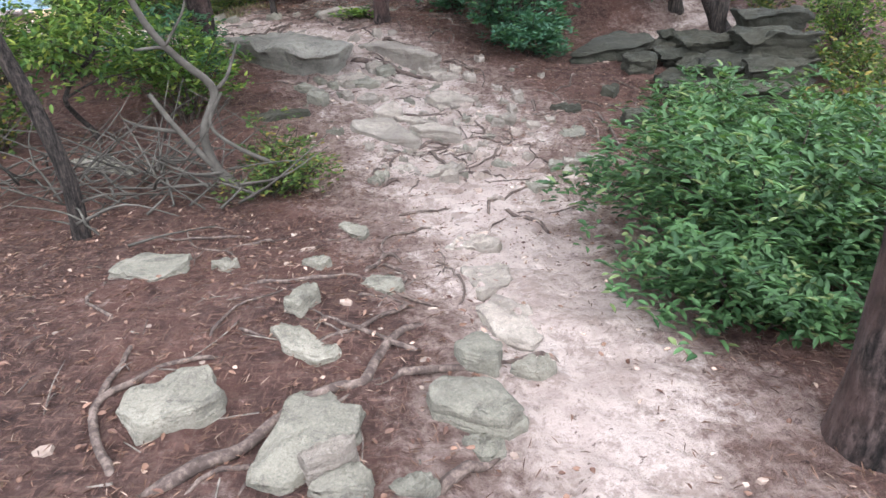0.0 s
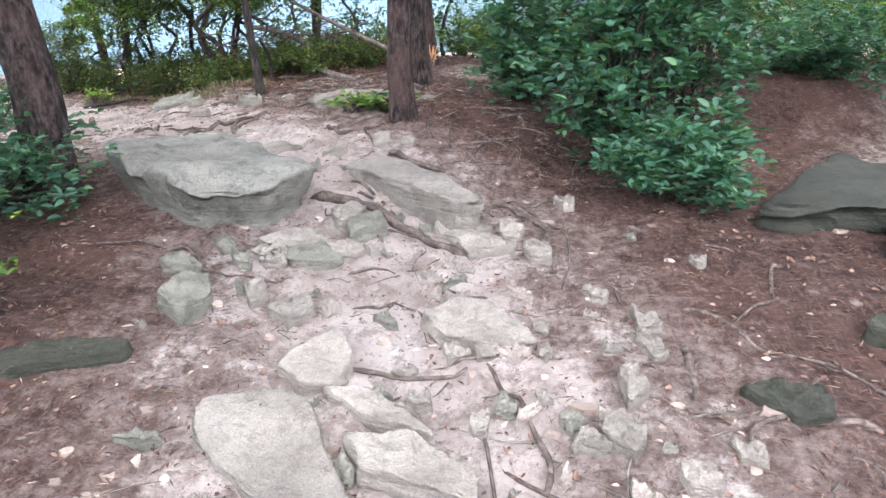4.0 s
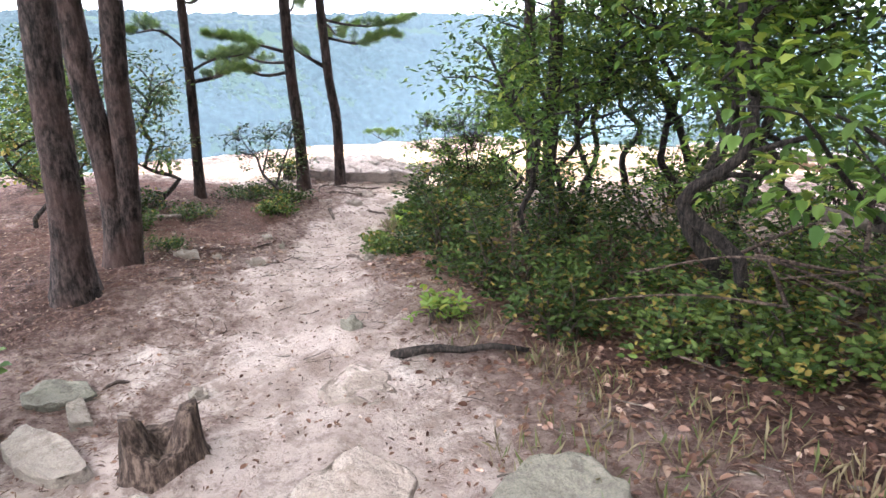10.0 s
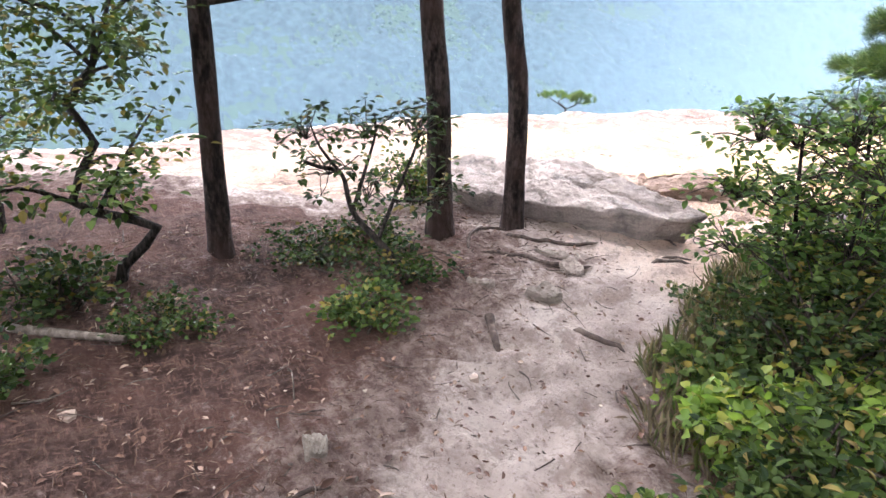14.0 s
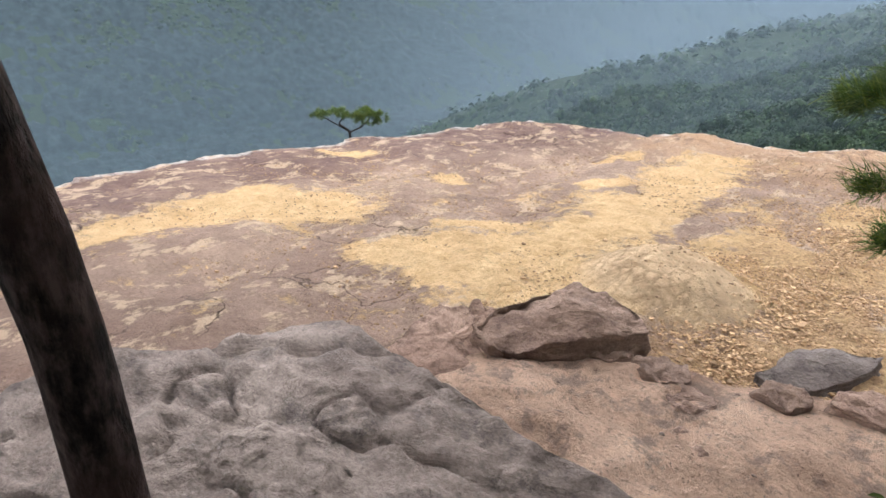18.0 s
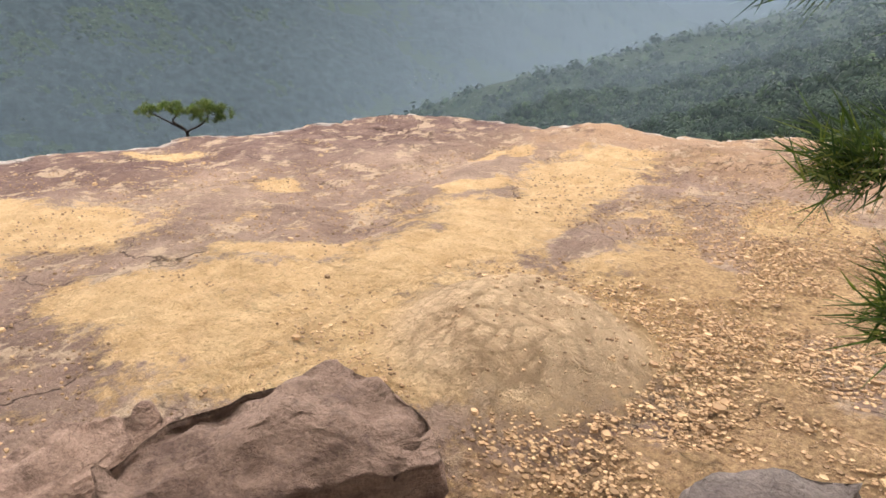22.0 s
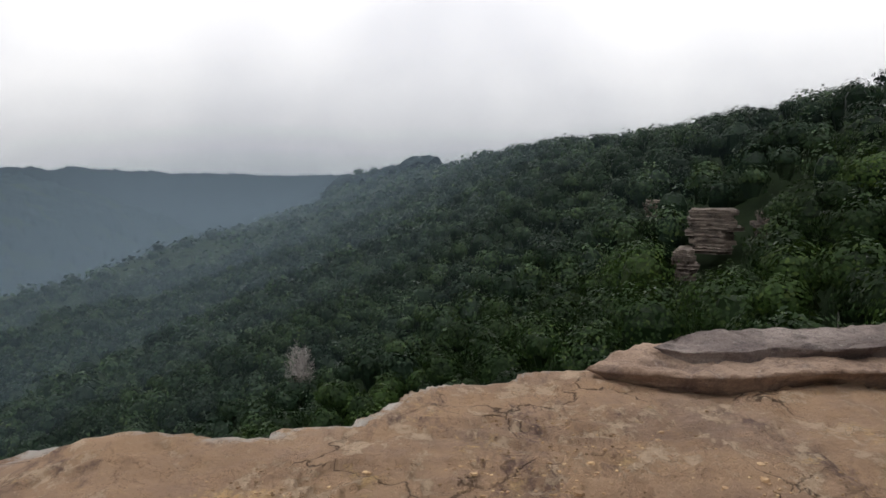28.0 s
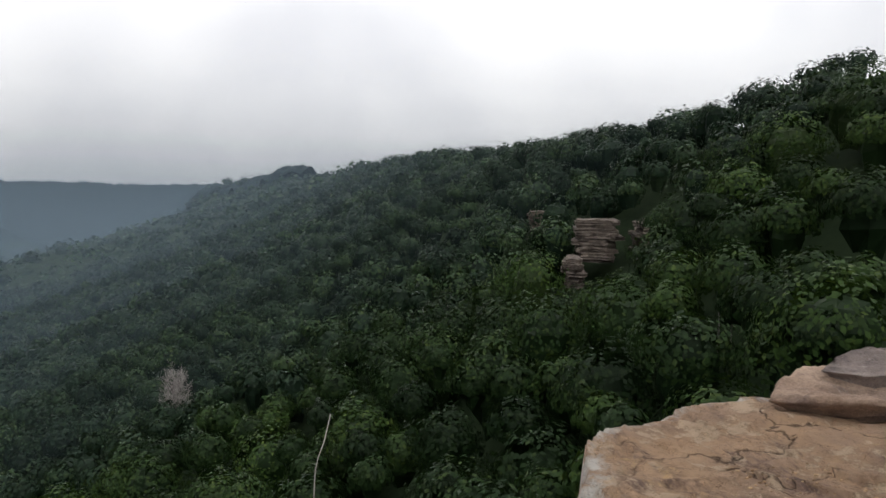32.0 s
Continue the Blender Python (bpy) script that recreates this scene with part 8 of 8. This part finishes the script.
jagged_stump("stump", "two-pronged rotten stump in the middle of the trail", (-5.56, 11.28, -.18), .16, .33, ((1.15, 1.0, .95), (4.29, .95, .95)), STUMP_WOOD, 1)
jagged_stump("stump", "small rotten root stub in the trail", (-4.66, 11.32, -.13), .085, .13, ((1, 1.0, .8), (4, .7, .5)), STUMP_WOOD, 2)
jagged_stump("stump", "small grey broken stub on the bank", (-9.55, 12.75, -.42), .035, .11, ((1, 1.0, .8),), DEAD_WOOD, 3)
snag = thing("splintered_stump", (-1.22, 13.75, .3), "freshly splintered orange stump at the pine's foot", "stump")
part("base", solid("base", [tube([(-1.22, 13.75, .25), (-1.22, 13.75, .4), (-1.21, 13.74, .5)], [.07, .055, .045], 12, .3)], STUMP_WOOD), snag)
for i in range(26):
    a = rng.uniform(0, 6.28)
    p = np.array([-1.22 + .04 * np.cos(a), 13.75 + .04 * np.sin(a), .42 + rng.uniform(0, .06)])
    e = p + [np.cos(a) * rng.uniform(.01, .09), np.sin(a) * rng.uniform(.01, .09), rng.uniform(-.02, .2)]
    part("splinter", solid("splinter", [tube([p, (p + e) / 2, e], [.012, .009, .002], 4)], SPLINTER), snag)


# ---- grass, litter, pebbles ----
def grass(label, spots, count, height, seed):
    g = np.random.default_rng(seed)
    pick = g.integers(0, len(spots), count)
    c = np.array([(x, y, r) for x, y, r in spots])[pick]
    a, k = g.uniform(0, 6.28, count), np.sqrt(g.uniform(0, 1, count))
    x, y = c[:, 0] + np.cos(a) * k * c[:, 2], c[:, 1] + np.sin(a) * k * c[:, 2]
    at = np.stack([x, y, soil_level(x, y) - .02], -1)
    way = np.stack([g.normal(0, .4, count), g.normal(0, .4, count), np.ones(count)], -1)
    v, q, t = leaves(at, way, height, .0035, .1, .1, seed)
    tagged(new("grass", mesh_of("grass", v, q, DRY_GRASS)), label, "grass", kind="stuff")


grass("dry wispy grass tufts at the thicket edge", [(-4.4, 12.5, .3), (-3.9, 12.5, .25), (-3.8, 12.9, .3), (-4.6, 13.1, .25), (-5.6, 13.2, .25), (-3.6, 12.1, .25), (-4.95, 13.25, .2), (-3.3, 12.75, .2)], 520, .13, 1)
grass("brown dry grass under the overlook shrubs", [(-9.3, 16.5, .25), (-9.1, 16.1, .3), (-8.85, 15.8, .35), (-8.9, 15.45, .2), (-8.5, 15.2, .3), (-9.5, 16.85, .15)], 3200, .17, 2)


def litter(count, seed, box, size, avoid):
    g = np.random.default_rng(seed)
    x, y = g.uniform(box[0], box[1], count), g.uniform(box[2], box[3], count)
    keep = (g.uniform(0, 1, count) > trail_mask(x, y) * avoid) & (inside(ROCK_EDGE, x, y) < -.2)
    x, y = x[keep], y[keep]
    n = len(x)
    at = np.stack([x, y, soil_level(x, y) + g.uniform(.004, .02, n)], -1)
    a = g.uniform(0, 6.28, n)
    return leaves(at, np.stack([np.cos(a), np.sin(a), g.normal(0, .2, n)], -1), size[0], size[1], .2, .75, seed)


tagged(new("leaf_litter", solid("leaf_litter", [litter(42000, 1, (-4, 4, 0, 13.5), (.055, .005), 1.1), litter(9000, 2, (-4, 4, 0, 15.5), (.042, .02), .9),
                                                litter(14000, 3, (-11.5, -4, 10.5, 16), (.05, .006), 1.2), litter(4200, 4, (-11.5, -2, 10.5, 16), (.04, .02), .6),
                                                litter(9000, 5, (-9, -2, 12.4, 17), (.06, .032), 1.4), litter(13000, 6, (-10, 1.6, 3.5, 16), (.028, .013), .1)], LITTER)),
       "fallen needles and dry brown leaves on the duff", "litter", kind="stuff")


def pebbles(name, label, count, seed, place, size, material):
    """Small broken stones, each a squashed six-sided chip."""
    g = np.random.default_rng(seed)
    x, y, z = place(g, count)
    n = len(x)
    s = size * g.uniform(.35, 1.0, n) ** 1.6 * (1 + (g.uniform(0, 1, n) > .97) * 1.2)
    th = np.linspace(0, 2 * np.pi, 6, endpoint=False)
    turn = g.uniform(0, 6.28, n)
    rad = s[:, None] * g.uniform(.65, 1.15, (n, 6))
    cx, cy = np.cos(th + turn[:, None]) * rad, np.sin(th + turn[:, None]) * rad * g.uniform(.55, 1, n)[:, None]
    low = np.stack([x[:, None] + cx, y[:, None] + cy, np.repeat((z - s * .2)[:, None], 6, 1)], -1)
    high = np.stack([x[:, None] + cx * .8, y[:, None] + cy * .8, z[:, None] + s[:, None] * g.uniform(.15, .45, (n, 1)) * g.uniform(.8, 1.2, (n, 6))], -1)
    v = np.concatenate([low, high], 1).reshape(-1, 3)
    k = np.arange(n)[:, None, None] * 12
    j = np.arange(6)
    q = (k + np.stack([j, (j + 1) % 6, (j + 1) % 6 + 6, j + 6], -1)[None]).reshape(-1, 4)
    t = (np.arange(n)[:, None, None] * 12 + np.array([[6, 7, 8], [6, 8, 9], [6, 9, 10], [6, 10, 11]])[None]).reshape(-1, 3)
    tagged(new(name, mesh_of(name, v, [q, t], material, False)), label, "stones", kind="stuff")


def on_trail(g, n):
    x, y = g.uniform(-11, 2, n * 5), g.uniform(-1, 17.6, n * 5)
    keep = g.uniform(0, 1, n * 5) < trail_mask(x, y) * .9
    x, y = x[keep][:n], y[keep][:n]
    return x, y, soil_level(x, y) - .015


def on_rubble(g, n):
    x, y = g.normal(-10.1, .55, n), g.normal(19.3, 1.2, n)
    keep = (inside(RIM, x, y) > .5) & (y > 17.6) & (((x + 10.93) / .5) ** 2 + ((y - 18.88) / .5) ** 2 > 1) & (fbm(x * 2.2, y * 2.2, 8, 4) + g.normal(0, .12, n) > -.22)
    x, y = x[keep], y[keep]
    return x, y, rock_level(x, y) + .004


def on_slab(g, n):
    x, y = g.uniform(-15.5, -9.2, n), g.uniform(17, 23.5, n)
    keep = (inside(RIM, x, y) > .4) & (inside(ROCK_EDGE, x, y) > .1)
    x, y = x[keep], y[keep]
    return x, y, rock_level(x, y) + .002


def by_boulder(g, n):
    x, y = g.normal(-10.3, .35, n), g.normal(17.7, .45, n)
    return x, y, np.maximum(soil_level(x, y) - .1, -.66) + .0


def on_duff(g, n):
    x, y = g.uniform(-11, 3, n), g.uniform(0, 16.4, n)
    k = inside(ROCK_EDGE, x, y) < -.3
    near = np.min([np.hypot(x - a, y - b) for a, b in TRAIL], axis=0)
    k &= g.uniform(0, 1, n) < np.exp(-near / 1.0)
    return x[k], y[k], soil_level(x[k], y[k]) - .008


def on_steps(g, n):
    x, y = g.normal(0.2, 0.9, n), g.normal(6.6, 1.6, n)
    keep = (y > 3.5) & (y < 9.5)
    return x[keep], y[keep], soil_level(x[keep], y[keep]) - .012


pebbles("trail_pebbles", "small brown stones loose on the trail", 14000, 1, on_trail, .017, PEBBLE)
pebbles("duff_stones", "small stones and bark crumbs lying on the duff", 22000, 9, on_duff, .024, PEBBLE)
pebbles("trail_stones", "broken sandstone chips on the stony slope", 900, 6, on_steps, .045, PEBBLE)
pebbles("rubble", "small flat brown rubble on the rock", 44000, 2, on_rubble, .0105, CHIP)
pebbles("grit", "loose grit chips on the bare rock", 15000, 3, on_slab, .0115, CHIP)
pebbles("rubble", "broken stones in the sand below the boulder", 3600, 4, by_boulder, .019, CHIP)


# ---- cliffs and snags on the slope ----
def cliff(at, length, height, layers, seed, turn):
    """A banded outcrop of stacked ledges."""
    g = np.random.default_rng(seed)
    base = thing("cliff", at, "banded grey sandstone cliff among the trees", "cliff", "slope cliffs")
    z = at[2]
    for i in range(layers):
        h = height / layers * g.uniform(.45, 1.55)
        w, dep, off = length * g.uniform(.7, 1.0), 2.2 * g.uniform(.8, 1.05), g.normal(0, length * .07)
        o = [(-w / 2, -dep), (-w / 2 + .3, dep), (w / 2 - .4, dep), (w / 2, -dep * .8), (w * .2, -dep * 1.15), (-w * .15, -dep * .9)]
        c, s = math.cos(turn), math.sin(turn)
        o = [((x + off) * c - y * s, (x + off) * s + y * c) for x, y in o]
        part("ledge", solid("ledge", [slab_rock(o, h * .98, .1, i * 3.1 + seed, 60, .08, lambda x, y, zz=z: zz + 0 * np.asarray(x), ledges=.02, at=at[:2], flare=.96)], CLIFF), base)
        z += h
    return base


cliff((13.6, 72.5, -5.2), 4.0, 3.7, 14, 1, -.4)
cliff((19.4, 71.5, -4.4), 4.6, 2.7, 12, 2, -.3)
cliff((16.2, 90.5, -3.5), 3.2, 2.3, 9, 3, -.3)
cliff((10.2, 69.5, -6.8), 1.8, 1.8, 8, 4, -.4)
gtree = thing("dead_tree", (-23.4, 91.3, -25.3), "pale grey leafless tree on the slope", "tree")
spine = smooth_line([(-23.4, 91.3, -25.3), (-23.3, 91.3, -21.7), (-23.2, 91.3, -18.8)], .3)
tw, tp_ = branch_out(spine, .1, 40, 1.7, 9, .4, 1.1)
part("trunk", solid("trunk", [tube(spine, np.linspace(.12, .03, len(spine)), 8)], GREY_TWIG), gtree)
for t in tw:
    part("limb", solid("limb", [t], GREY_TWIG), gtree)
g9 = np.random.default_rng(4)
twigs = []
for e in tp_:
    for q in range(2):
        d = g9.normal(0, .3, 3) + [0, 0, .35]
        twigs.append(tube(np.array([e, e + d * .6, e + d]), .012, 3))
tagged(part("twig", solid("twig", twigs, GREY_TWIG), gtree), "mass of fine bare twigs", "", "", "stuff")
snag2 = thing("dead_tree", (-11.6, 46.5, -13), "slim bleached snag above the canopy", "tree", "bleached snags")
part("trunk", solid("trunk", [tube(smooth_line([(-11.6, 46.5, -13), (-11.45, 46.8, -10.6), (-11.1, 47, -9.6), (-10.8, 47.4, -8.6)], .3), .026, 6)], GREY_TWIG), snag2)

for points in ([(11.5, 51.9, -9), (11.6, 51.95, -6.5), (11.75, 52.0, -5.4), (12.1, 52.15, -3.4)], [(11.2, 52.5, -9), (11.25, 52.6, -6), (11.2, 52.7, -4.2)]):
    dead = thing("dead_tree", points[0], "slim bleached snag above the canopy", "tree", "bleached snags")
    part("trunk", solid("trunk", [tube(smooth_line(points, .3), np.linspace(.06, .025, len(smooth_line(points, .3))), 6, .2)], GREY_TWIG), dead)
